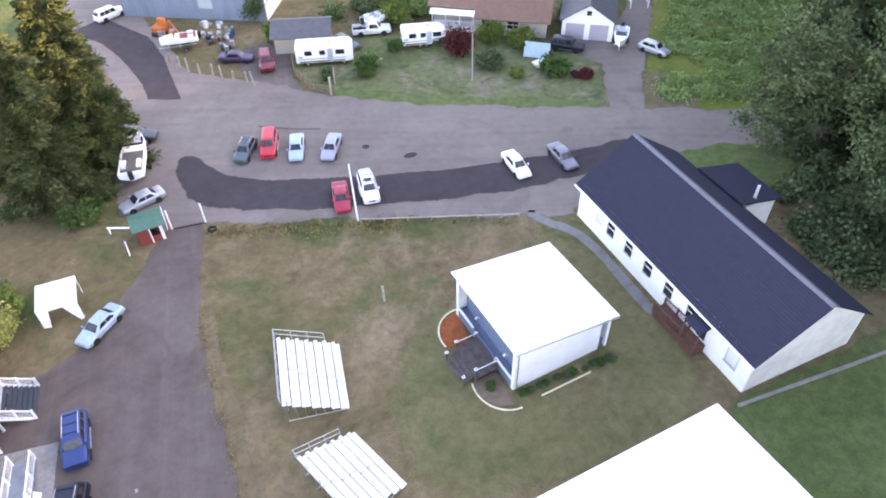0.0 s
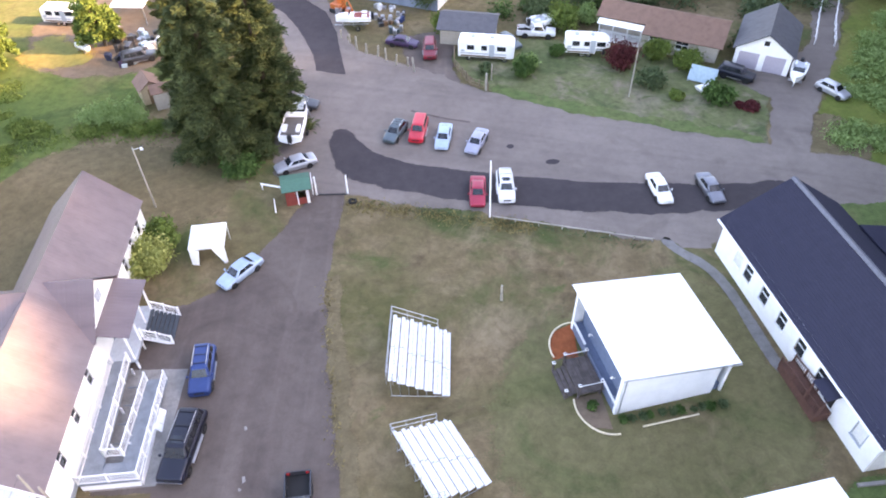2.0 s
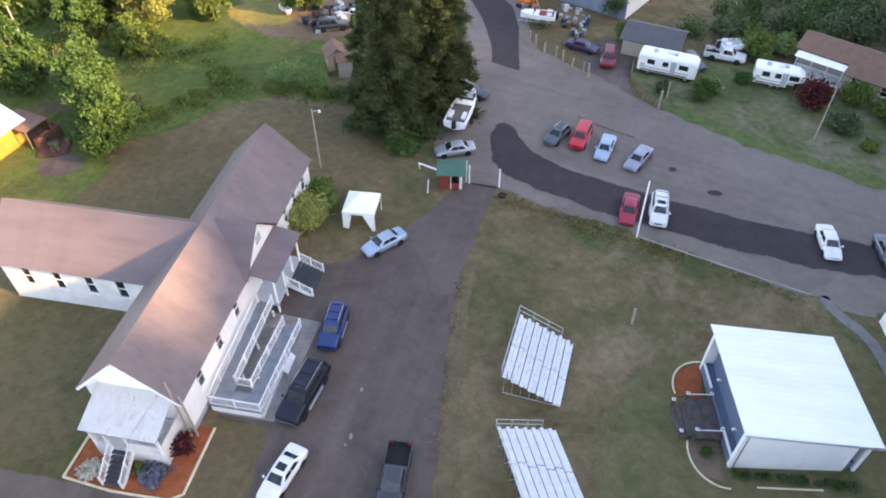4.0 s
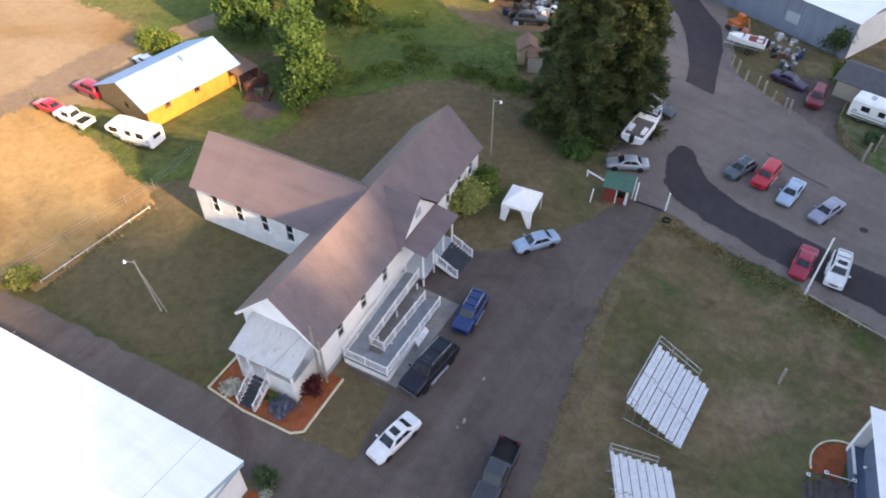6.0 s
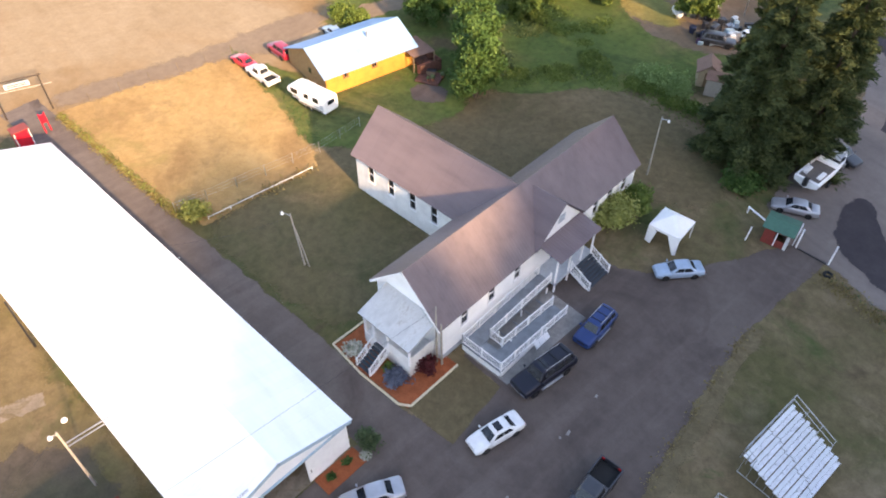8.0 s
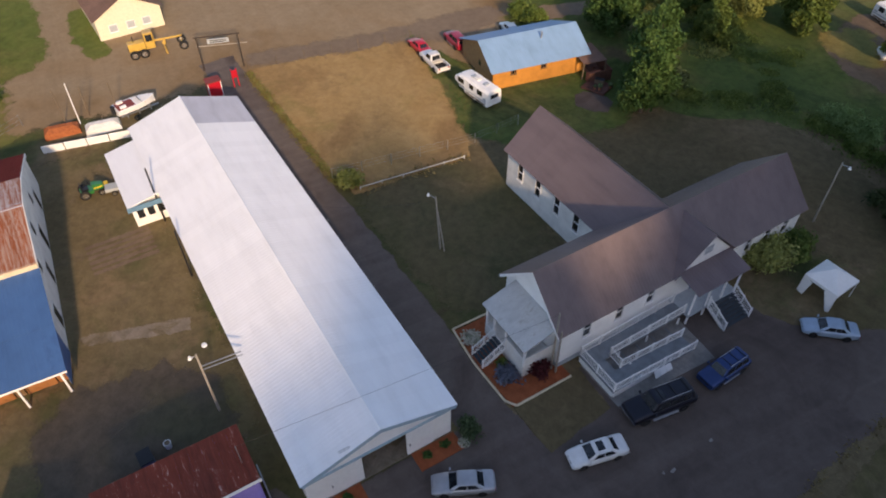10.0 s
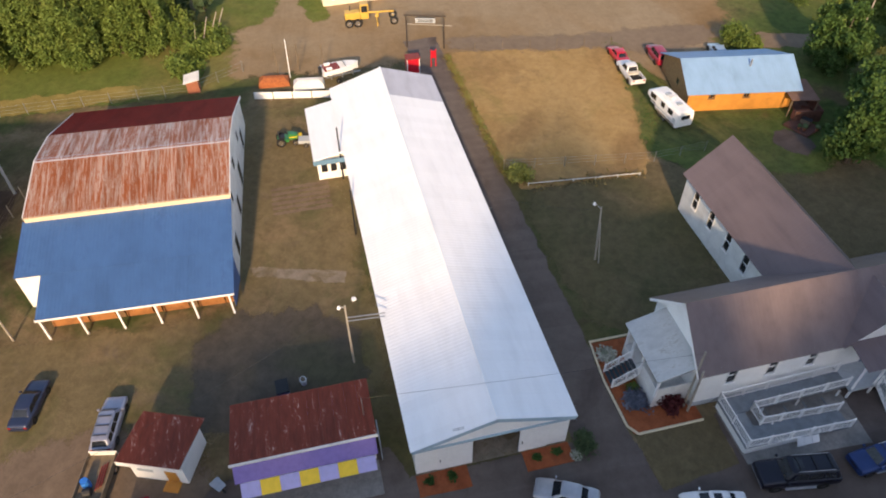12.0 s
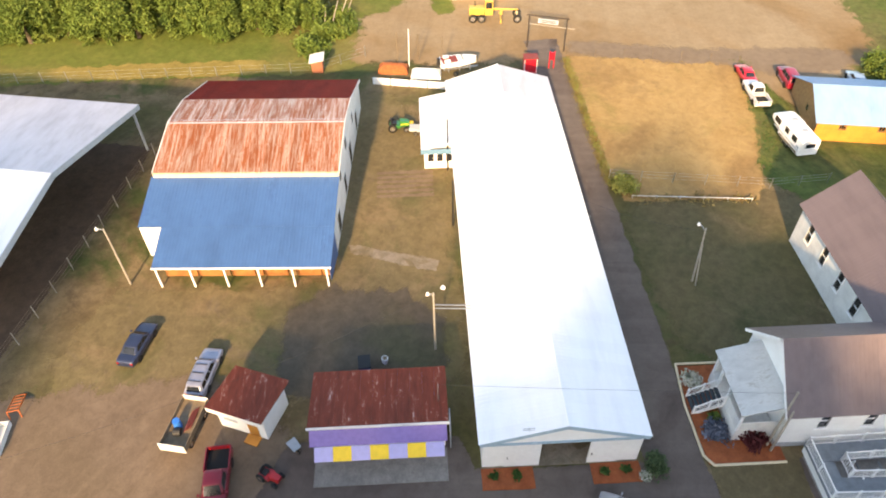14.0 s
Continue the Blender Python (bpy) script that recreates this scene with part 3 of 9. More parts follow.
def leafy_tree(x, y, h, r, mat="leaf_green", seed=1, clumps=34, leaves=9000, size=0.34, label="broad leafy green tree with an uneven crown", name="tree", category="tree", z0=0.22, rz=0, bark="bark", hang=(0.7, 1.25)):
    """A broadleaf tree: trunk, forking limbs, several uneven lobes of leaf clumps with gaps."""
    rng = np.random.default_rng(seed)
    t = thing(name, label, category, x, y, 0, rz)
    bm, lim = bmesh.new(), bmesh.new()
    fork = h * (z0 + 0.1)
    rod(bm, (0, 0, -0.3), (0.03 * h, 0.01 * h, fork), 0.025 * h + 0.05, 0.016 * h + 0.03)
    pts = []
    per = leaves // clumps
    n_lobe = 6
    lobes = []
    for k in range(n_lobe):
        a = k * 2.4 + rng.uniform(-0.5, 0.5)
        o = r * (rng.uniform(0.3, 0.58) if k else 0.1)
        top = h * (rng.uniform(0.62, 0.92) if k else 1.0)
        lobes.append((math.cos(a) * o, math.sin(a) * o, top, r * rng.uniform(0.36, 0.55)))
        rod(lim, (0.03 * h, 0.01 * h, fork * rng.uniform(0.8, 1.0)), (math.cos(a) * o, math.sin(a) * o, top * 0.85), 0.012 * h + 0.03, 0.02, sides=5)
    for k in range(clumps):
        lx, ly, top, lr = lobes[k % n_lobe]
        low = h * z0 * rng.uniform(0.4, 1.1)
        u = rng.uniform(0, 1) ** 0.8
        z = low + (top - low) * u
        a = k * 2.4 + rng.uniform(-0.8, 0.8)
        out = lr * (math.sin(math.pi * (0.12 + 0.8 * u)) ** 0.6) * rng.uniform(0.45, 1.1)
        rr = r * rng.uniform(0.1, 0.24)
        pts.append(blob_points(rng, (lx + math.cos(a) * out, ly + math.sin(a) * out, z - rr * 0.5), rr, int(per * (rr / r / 0.17) ** 1.6), rng.uniform(*hang)))
    part("trunk", bm, bark, t)
    part("limb", lim, bark, t)
    quads("crown", np.concatenate(pts), size, mat, t, seed, 1.9)
    return t


def bush(x, y, r, h, mat="leaf_green", seed=1, leaves=1500, size=0.2, label="rounded green garden shrub", name="bush", group=""):
    rng = np.random.default_rng(seed)
    t = thing(name, label, "shrub", x, y, 0, 0, group)
    bm = bmesh.new()
    for k in range(5):
        a = k * 1.26
        rod(bm, (0.1 * math.cos(a), 0.1 * math.sin(a), -0.1), (0.45 * r * math.cos(a), 0.45 * r * math.sin(a), h * 0.6), 0.04, 0.015, sides=5)
    part("stem", bm, "bark", t)
    pts = []
    m = 9
    for k in range(m):
        a = k * 2.4
        o = r * rng.uniform(0.1, 0.62) * (k > 0)
        rr = r * rng.uniform(0.38, 0.6)
        pts.append(blob_points(rng, (o * math.cos(a), o * math.sin(a), min(h * rng.uniform(0.35, 0.7), h - rr * 0.6)), rr, leaves // m, min(1.1, h / (1.4 * r))))
    p = np.concatenate(pts)
    p[:, 2] = np.clip(p[:, 2], 0.03, None)
    quads("foliage", p, size, mat, t, seed)
    return t

# ---- ground ----
bm = bmesh.new()
bmesh.ops.create_grid(bm, x_segments=2, y_segments=2, size=1800)
tagged(new("ground", mesh_of("ground", bm, "lawn")), "dry brown and olive mown grass ground", "ground", kind="structure")
flat_sheet("pavement_parking", [(28.6, 43.4), (21.5, 44.6), (8.9, 49.4), (0.7, 51.8), (-5.2, 53.9), (-9.2, 54.2), (-12.6, 58.0), (-13.2, 66), (-11.5, 76), (-14.5, 92), (-19, 104), (-26, 118), (-16, 122), (-10, 106), (-6.5, 93.1), (-4.4, 83.5), (4.4, 77.2), (12.1, 71.1), (17.9, 67.3), (27.4, 62.7), (40, 57.5), (50.5, 53), (90, 36), (88, 31), (48, 47), (37, 47.5)], 0.03, "road", "worn grey brown gravelly asphalt road and parking area", "road", 0.4, seed=2, feather=0.5)
flat_sheet("road_patch_main", [(-7.1, 65.1), (-5.4, 65.6), (-4.0, 62.3), (-2.0, 59.8), (2.8, 57.4), (10, 55.2), (19.5, 52.9), (33.5, 51.0), (40, 51.3), (40, 47.8), (29.8, 47.7), (23.6, 47.9), (12.5, 50.2), (3, 53.0), (-2.1, 54.9), (-5.9, 57.2), (-6.9, 61.5)], 0.045, "fresh", "strip of fresh black asphalt in the car park", "asphalt", 0.18, 0.8, 3, smooth=2, feather=0.5)
flat_sheet("road_patch_upper", [(-5.7, 77.6), (-6.4, 84), (-6.8, 89.1), (-8.6, 95.5), (-14, 103.5), (-18.5, 101), (-14.0, 95.5), (-11.2, 88), (-9.6, 83), (-9.2, 79.0)], 0.045, "fresh", "patch of fresh black asphalt across the lane", "asphalt", 0.12, 0.8, 4, feather=0.2)
flat_sheet("road_drive", [(-5.6, 54.0), (-7.3, 42.2), (-7.1, 36), (-6.6, 30), (-6.1, 25), (-5.4, 18), (-4.5, 6), (-6, -6), (-11, -15), (-20, -15.5), (-25.5, -13.0), (-25.4, -0.5), (-22.6, 0.3), (-22.6, 12.6), (-50, 12.5), (-70, 12.6), (-84, 12.0), (-84, 16.2), (-58, 16.3), (-34, 16.7), (-22.3, 16.7), (-17.8, 17.2), (-18.4, 23.4), (-22.3, 23.8), (-22.6, 40.4), (-18.8, 40.2), (-16.6, 41.5), (-14.4, 44.2), (-11.8, 48.1), (-10, 51.9), (-8.6, 54.0)], 0.035, "drive", "old dark asphalt driveway with pale scuffs", "driveway", 0.22, seed=5, feather=0.4)
flat_sheet("ground_dirt_yard", [(-11, -15), (-20, -15.7), (-25.5, -13.3), (-27, -15), (-30.5, -19), (-31, -23), (-30, -30), (-29, -50), (-5, -50), (0, -20)], 0.02, "dirt_yard", "bare brown dirt yard with tyre tracks", "dirt", 0.5, seed=6, smooth=2, feather=2.2)
flat_sheet("ground_barn_yard", [(-41.0, -30.0), (-32, -33), (-29, -29), (-30.5, -22), (-30, -12), (-29.8, -1.2), (-34, -0.5), (-56, -0.6), (-67, -3.5), (-72, -7.5), (-71, -10.3), (-47.5, -10.4), (-40.5, -10.9), (-40.2, -19.5), (-40.8, -27.6)], 0.012, "worn_grass", "worn brown grass and dirt between the barns", "dirt", 0.6, 1.5, 29, 1, feather=2.0)
# dark sheet that deepens the cast shadow behind the booth
flat_sheet("ground_damp", [(-40.5, -13.5), (-39, -2.0), (-30, -1.6), (-29.6, -13.2), (-33, -14.5)], 0.0165, "earth_shade", "painted shadow on the earth behind the striped booth", "soil", 0.5, 0.9, 52, 1, feather=1.4)
flat_sheet("ground_house_lawn", [(-53, 18.2), (-33, 18.0), (-31.6, 22), (-31.6, 31.0), (-44.5, 31.2), (-46.5, 34), (-46.5, 39.8), (-32, 40.2), (-31.5, 50.5), (-22, 50.8), (-16.5, 55), (-20, 60), (-27, 64.5), (-38, 64), (-44.5, 56), (-46.5, 49), (-49, 40.5), (-50.5, 34)], 0.0125, "yard", "dull olive brown mown lawn round the house", "lawn", 0.5, 1.5, 54, 1, feather=1.8)
flat_sheet("ground_stage_lawn", [(7, 21), (16, 19), (27.5, 20.5), (27.2, 36), (23.0, 40.0), (21.5, 36.5), (13, 36.5), (9.5, 32), (6.0, 28)], 0.013, "lawn_olive", "olive green mown lawn round the stage pavilion", "lawn", 0.8, 1.5, 55, 1, feather=3.0)
flat_sheet("ground_field", [(-79.6, 17.0), (-76.3, 38), (-63, 36.2), (-55, 33), (-50.4, 31), (-51.3, 18.2), (-58, 17.0)], 0.02, "field", "golden dry grass field", "field", 0.3, seed=7, feather=0.9)
flat_sheet("ground_dirt_lot", [(-81, -10), (-79.5, 17), (-76.2, 38.6), (-73.0, 38.8), (-67.8, 41.2), (-68.2, 44.5), (-71.0, 47.2), (-77.5, 54.0), (-81.8, 56.6), (-92, 57.4), (-120, 70), (-200, 90), (-200, 16), (-112, 14), (-110, 3.5), (-150, 6), (-150, -4), (-110, -4), (-96, -8)], 0.018, "dirt", "wide pale packed dirt lot", "dirt", 0.8, 2.0, 8, feather=3.0)
flat_sheet("ground_lot_green", [(-93.0, 2.6), (-93.0, 0.6), (-99, -0.2), (-108, 0.2), (-108, 2.3), (-99, 2.2)], 0.024, "lime_grass", "green grass beside the cream workshop", "grass", 0.5, 1.0, 51, 1, feather=1.2)
flat_sheet("ground_lot_edge", [(-96, -4.5), (-100, -5.0), (-150, -3.5), (-150, -14), (-99, -14), (-93, -11)], 0.0245, "lime_grass", "green grass at the edge of the dirt lot", "grass", 0.8, 1.5, 53, 1, feather=2.0)
# one darker band for the lane and the shadow painted along the lot edge
flat_sheet("ground_lot_lane", [(-81.5, 18), (-79.9, 22.5), (-78.2, 31), (-76.9, 38), (-73.5, 43), (-74.5, 50), (-76.0, 53), (-78.2, 51), (-78.4, 47), (-79.0, 40.5), (-79.2, 33), (-81.6, 24), (-82.9, 18)], 0.0255, "lane", "worn lane and painted shadow band along the dirt lot", "dirt", 0.4, 1.0, 56, 1, feather=2.2)
flat_sheet("ground_back_path", [(-74.6, 58.6), (-71.5, 57.2), (-70.6, 60.6), (-69.2, 66.2), (-71.8, 67.0), (-73.2, 62.0)], 0.029, "lane", "bare dirt path through the grass", "dirt", 0.4, 1.0, 57, 1, feather=0.9)
flat_sheet("ground_deck_pad", [(-53.4, 49.9), (-50.6, 51.6), (-49.2, 48.6), (-51.6, 47.2), (-53.2, 48.2)], 0.029, "drive", "grey gravel pad by the deck", "gravel", 0.3, 1.0, 58, 1, feather=0.7)
flat_sheet("ground_verge_north", [(12.1, 71.3), (17.9, 67.5), (27.4, 62.9), (40, 57.7), (40.6, 59), (44, 66.5), (42.5, 71), (33, 79), (20, 84), (9.5, 83), (8.0, 80)], 0.02, "verge", "green lawn with shrubs in front of houses", "lawn", 0.3, seed=9, feather=0.7)
flat_sheet("ground_verge_fence", [(-4.0, 83.4), (4.0, 77.5), (5.0, 82), (2, 92), (-6, 93)], 0.022, "yard", "scrubby grass verge", "grass", 0.3, seed=10, feather=0.8)
flat_sheet("driveway_far", [(40.6, 57.2), (43.9, 55.6), (47.8, 62.5), (52.4, 68.8), (58.2, 76.9), (66, 90), (63, 92), (55.6, 78.5), (49, 73), (43.5, 75), (42.0, 71.0), (45, 66.5)], 0.032, "road", "grey asphalt driveway to a garage", "driveway", 0.25, seed=11, feather=0.5)
flat_sheet("ground_meadow_east", [(44.6, 55.5), (50.5, 53.2), (90, 36.5), (160, 60), (140, 140), (75, 100), (58.5, 76.5), (53.2, 68.3), (48.8, 62.3)], 0.016, "lime_grass", "lush green meadow and brambles", "meadow", 0.5, 2, 12, feather=1)
flat_sheet("ground_mound", [(41.5, 47.6), (43, 50.3), (50.4, 47.0), (56, 38), (50, 36), (43, 43)], 0.025, "verge_green", "green grass verge behind the hall", "grass", 0.3, seed=13, smooth=2, feather=0.8)
flat_sheet("ground_south_lawn", [(30.5, 19.0), (42, 20.3), (70, 24), (70, -10), (27, -6), (25.2, 18)], 0.016, "verge_green", "green grass beside the hall", "grass", 0.3, seed=14, feather=1)
flat_sheet("ground_northwest", [(-27, 80), (-16.5, 92), (-26, 118), (-70, 150), (-130, 100), (-92, 56), (-78, 50), (-62, 56), (-47, 55), (-40, 62), (-30, 72)], 0.014, "green", "sunlit green meadow behind the conifers", "meadow", 0.8, 2, 15, smooth=2, feather=2)
flat_sheet("ground_far_strip", [(-78.5, -70), (-78.2, -14), (-80.5, -9), (-97, -11), (-99, -16), (-98, -70)], 0.015, "lime_grass", "sunlit strip of grass along the back fence", "grass", 0.5, 2, 16, feather=1.5)
flat_sheet("path_hall", ribbon([(24.2, 44.3), (24.7, 43.0), (25.5, 41.9), (26.5, 40.8), (27.25, 39.4), (27.7, 37.5), (27.9, 35.3), (28.1, 32.0), (28.35, 28.6)], 0.9), 0.03, "path_grey", "grey concrete footpath along the hall", "footpath", 0.05, 0.6, 17, 1, feather=0.15)
flat_sheet("path_pad", [(24.9, 44.6), (25.5, 43.0), (28.0, 42.6), (28.2, 44.2)], 0.032, "road", "worn dark paving before the hall end", "paving", 0.1, 0.6, 28, feather=0.3)
flat_sheet("ground_cabin_grass", [(-73.5, 38.0), (-63, 36.6), (-55, 33.6), (-52.6, 33.8), (-48.5, 40.5), (-46.2, 49.5), (-50, 55), (-60, 58), (-57.5, 50), (-60.5, 41), (-66, 40.6)], 0.026, "green", "green grass round the orange cabin", "grass", 0.5, seed=18, smooth=2, feather=1.6)
flat_sheet("ground_back_yard", [(-29.5, 81), (-40, 81.2), (-46, 84), (-49, 96), (-44, 104), (-30, 104), (-27, 92)], 0.022, "dirt_yard", "brown dirt back yard", "dirt", 0.6, seed=19, smooth=2, feather=1.6)
flat_sheet("ground_gold_patch", [(-39.5, 84.4), (-43, 83.4), (-47, 86.0), (-47, 90), (-44, 91), (-41.5, 88)], 0.026, "straw", "patch of golden dry grass", "grass", 0.8, seed=20, smooth=2, feather=2.5)
flat_sheet("ground_gold_strip", [(-78.4, -62), (-78.3, -15), (-80.9, -14), (-81.3, -40), (-80.8, -62)], 0.022, "straw", "dry yellow grass strip along the back fence", "grass", 0.5, seed=21, smooth=2, feather=0.9)
flat_sheet("ground_side_lane", [(3.0, 76.0), (8.6, 72.4), (7.9, 77.8), (8.3, 82), (8.4, 87), (3.4, 87), (2.2, 82.8)], 0.026, "drive", "short dark gravel side lane", "dirt", 0.3, seed=22, smooth=2, feather=0.7)
flat_sheet("ground_drive_verge", [(-7.3, 42.3), (-7.15, 36), (-6.65, 30), (-6.15, 25), (-5.45, 18), (-4.6, 6), (-3.4, 6), (-4.3, 18), (-4.9, 25), (-5.3, 30), (-5.9, 36), (-6.1, 42.3)], 0.028, "straw_dull", "band of dry grass along the drive edge", "grass", 0.35, 0.5, 23, feather=0.7)
for k, (x, y, a) in enumerate(((-12.3, 23.5, 0.5), (-12.5, 22.9, 0.25), (-12.4, 16.6, 0.4), (-12.6, 27.6, 0.35))):
    flat_sheet("road_mark", [(x, y), (x + 0.2, y + 0.1), (x + 0.12, y + a), (x - 0.06, y + a)], 0.043, "concrete", "small pale scuff on the asphalt", "scuff", 0.03, 0.2, 140 + k)
flat_sheet("ground_verge_band", [(12.3, 71.2), (18.0, 67.4), (27.5, 62.8), (39.6, 57.7), (40.2, 59.0), (28.2, 64.4), (18.6, 69.0), (13.0, 72.8)], 0.027, "verge_green", "band of greener grass along the road", "grass", 0.5, 0.7, 24, feather=0.7)
flat_sheet("ground_dry_corner", [(44.6, 55.6), (49.5, 53.6), (52, 57.5), (50.6, 62), (48.6, 62.2)], 0.02, "straw_dull", "dry grass at the driveway corner", "grass", 0.5, 0.7, 25, feather=0.9)

# ---- long white shed ----
def long_shed():
    t = thing("long_shed", "long white metal exhibition shed with an open front doorway", "building")
    x0, x1, y0, y1, ym, ze, zr = -68.2, -23.0, 0.9, 12.0, 6.45, 3.9, 5.7
    for name, ya, yb in (("wall", y0, y0 + 0.15), ("wall", y1 - 0.15, y1)):
        part(name, boxed(x0 + 0.15, x1 - 0.15, ya, yb, 0, ze), "white", t)
    part("wall", prism(bmesh.new(), [(y0, 0), (y1, 0), (y1, ze), (ym, zr), (y0, ze)], "x", x0, x0 + 0.15), "white", t)
    front = bmesh.new()
    prism(front, [(y0, 0), (4.9, 0), (4.9, 3.0), (y0, 3.0)], "x", x1 - 0.15, x1)
    prism(front, [(8.4, 0), (y1, 0), (y1, 3.0), (8.4, 3.0)], "x", x1 - 0.15, x1)
    prism(front, [(y0, 3.0), (y1, 3.0), (y1, ze), (ym, zr), (y0, ze)], "x", x1 - 0.15, x1)
    part("wall", front, "white", t, "white metal gable front")
    for ya, yb in ((2.4, 4.95), (8.35, 10.5)):
        d = part("sliding_door", boxed(x1 + 0.03, x1 + 0.09, ya, yb, 0.1, 3.1), "trim_white", t, "white sliding door pushed open", 0.01)
        part("handle", boxed(x1 + 0.09, x1 + 0.13, ya + 0.2, ya + 0.26, 1.2, 1.5), "black", d)
    part("door_track", boxed(x1 + 0.02, x1 + 0.14, y0 + 0.2, y1 - 0.2, 3.14, 3.28), "shed_trim", t, "pale blue door track")
    for ya, za, yb, zb in ((y0 - 0.3, ze - 0.1, ym, zr - 0.02), (ym, zr - 0.02, y1 + 0.3, ze - 0.1)):
        b = bmesh.new()
        slab(b, [(x1 + 0.3, ya, za), (x1 + 0.3, yb, zb), (x1 + 0.36, yb, zb), (x1 + 0.36, ya, za)], 0.36)
        part("bargeboard", b, "shed_trim", t, "pale blue gable trim")
    for side in (-1, 1):
        half = (ym - y0 + 0.35) if side < 0 else (y1 + 0.35 - ym)
        dn = (0, side * half, -(zr - ze + 0.1))
        r = math.hypot(half, zr - ze + 0.1)
        roof = new("roof")
        roof.parent = t
        if side < 0:
            roof_panels(roof, "roof_white", (x0 - 0.3, ym, zr), (1, 0, 0), dn, 45.85, r)
        else:
            roof_panels(roof, "roof_lilac", (x0 - 0.3, ym, zr), (1, 0, 0), dn, 5.7, r)
            roof_panels(roof, "roof_white", (x0 + 5.4, ym, zr), (1, 0, 0), dn, 40.15, r)
    rc = bmesh.new()
    rod(rc, (x0 - 0.3, ym, zr + 0.02), (x1 + 0.35, ym, zr + 0.02), 0.09, sides=6)
    part("ridge_cap", rc, "roof_white", t)
    # lean-to on the long side near the back
    part("lean_to_roof", slab(bmesh.new(), [(-66.4, y0, 3.7), (-56.7, y0, 3.7), (-56.7, -2.5, 3.0), (-66.4, -2.5, 3.0)], 0.1), "roof_white", t)
    b = bmesh.new()
    box(b, -66.2, -57.4, -2.2, -2.05, 0, 2.95)
    box(b, -57.55, -57.4, -2.05, y0, 0, 3.0)
    box(b, -66.2, -66.05, -2.05, y0, 0, 3.0)
    part("lean_to_wall", b, "white", t)
    part("lean_to_fascia", boxed(-56.72, -56.64, -2.55, 0.88, 2.45, 3.0), "fascia_blue", t, "blue painted board under the lean-to eave")
    for k in range(3):
        window(t, -57.4, -1.5 + 0.95 * k, 0.95, 0.62, 0.95, 90, mull=(0, 0), proud=True)
    vent = bmesh.new()
    rod(vent, (x1 + 0.1, 3.9, 4.4), (x1 + 0.1, 3.9, 5.3), 0.03)
    rod(vent, (x1 + 0.1, 3.5, 5.0), (x1 + 0.1, 4.3, 5.0), 0.025)
    rod(vent, (x1 + 0.1, 3.5, 5.2), (x1 + 0.1, 4.3, 5.2), 0.025)
    part("service_mast", vent, "steel", t, "small grey service mast")
    return t


long_shed()
flat_sheet("floor_shed", [(-67.5, 0.9), (-22.9, 0.9), (-22.9, 12.0), (-67.5, 12.0)], 0.05, "worn", "worn dirt floor of the long shed", "floor", 0.02, 3, 27)


# ---- white T-shaped house ----
def gable_roof_panels(parent, mat, a, b, half, ze, zr, over=0.35):
    """Two slopes of ribbed sheets along a ridge from a to b (2D points)."""
    a, b = Vector((*a, 0)), Vector((*b, 0))
    d = (b - a).normalized()
    for side in (-1, 1):
        n = Vector((-d.y, d.x, 0)) * side
        dn = n * (half + over) + Vector((0, 0, -(zr - ze) * (half + over) / half))
        roof_panels(parent, mat, a + Vector((0, 0, zr + 0.05)), d, dn, (b - a).length, dn.length, rib=0.006)


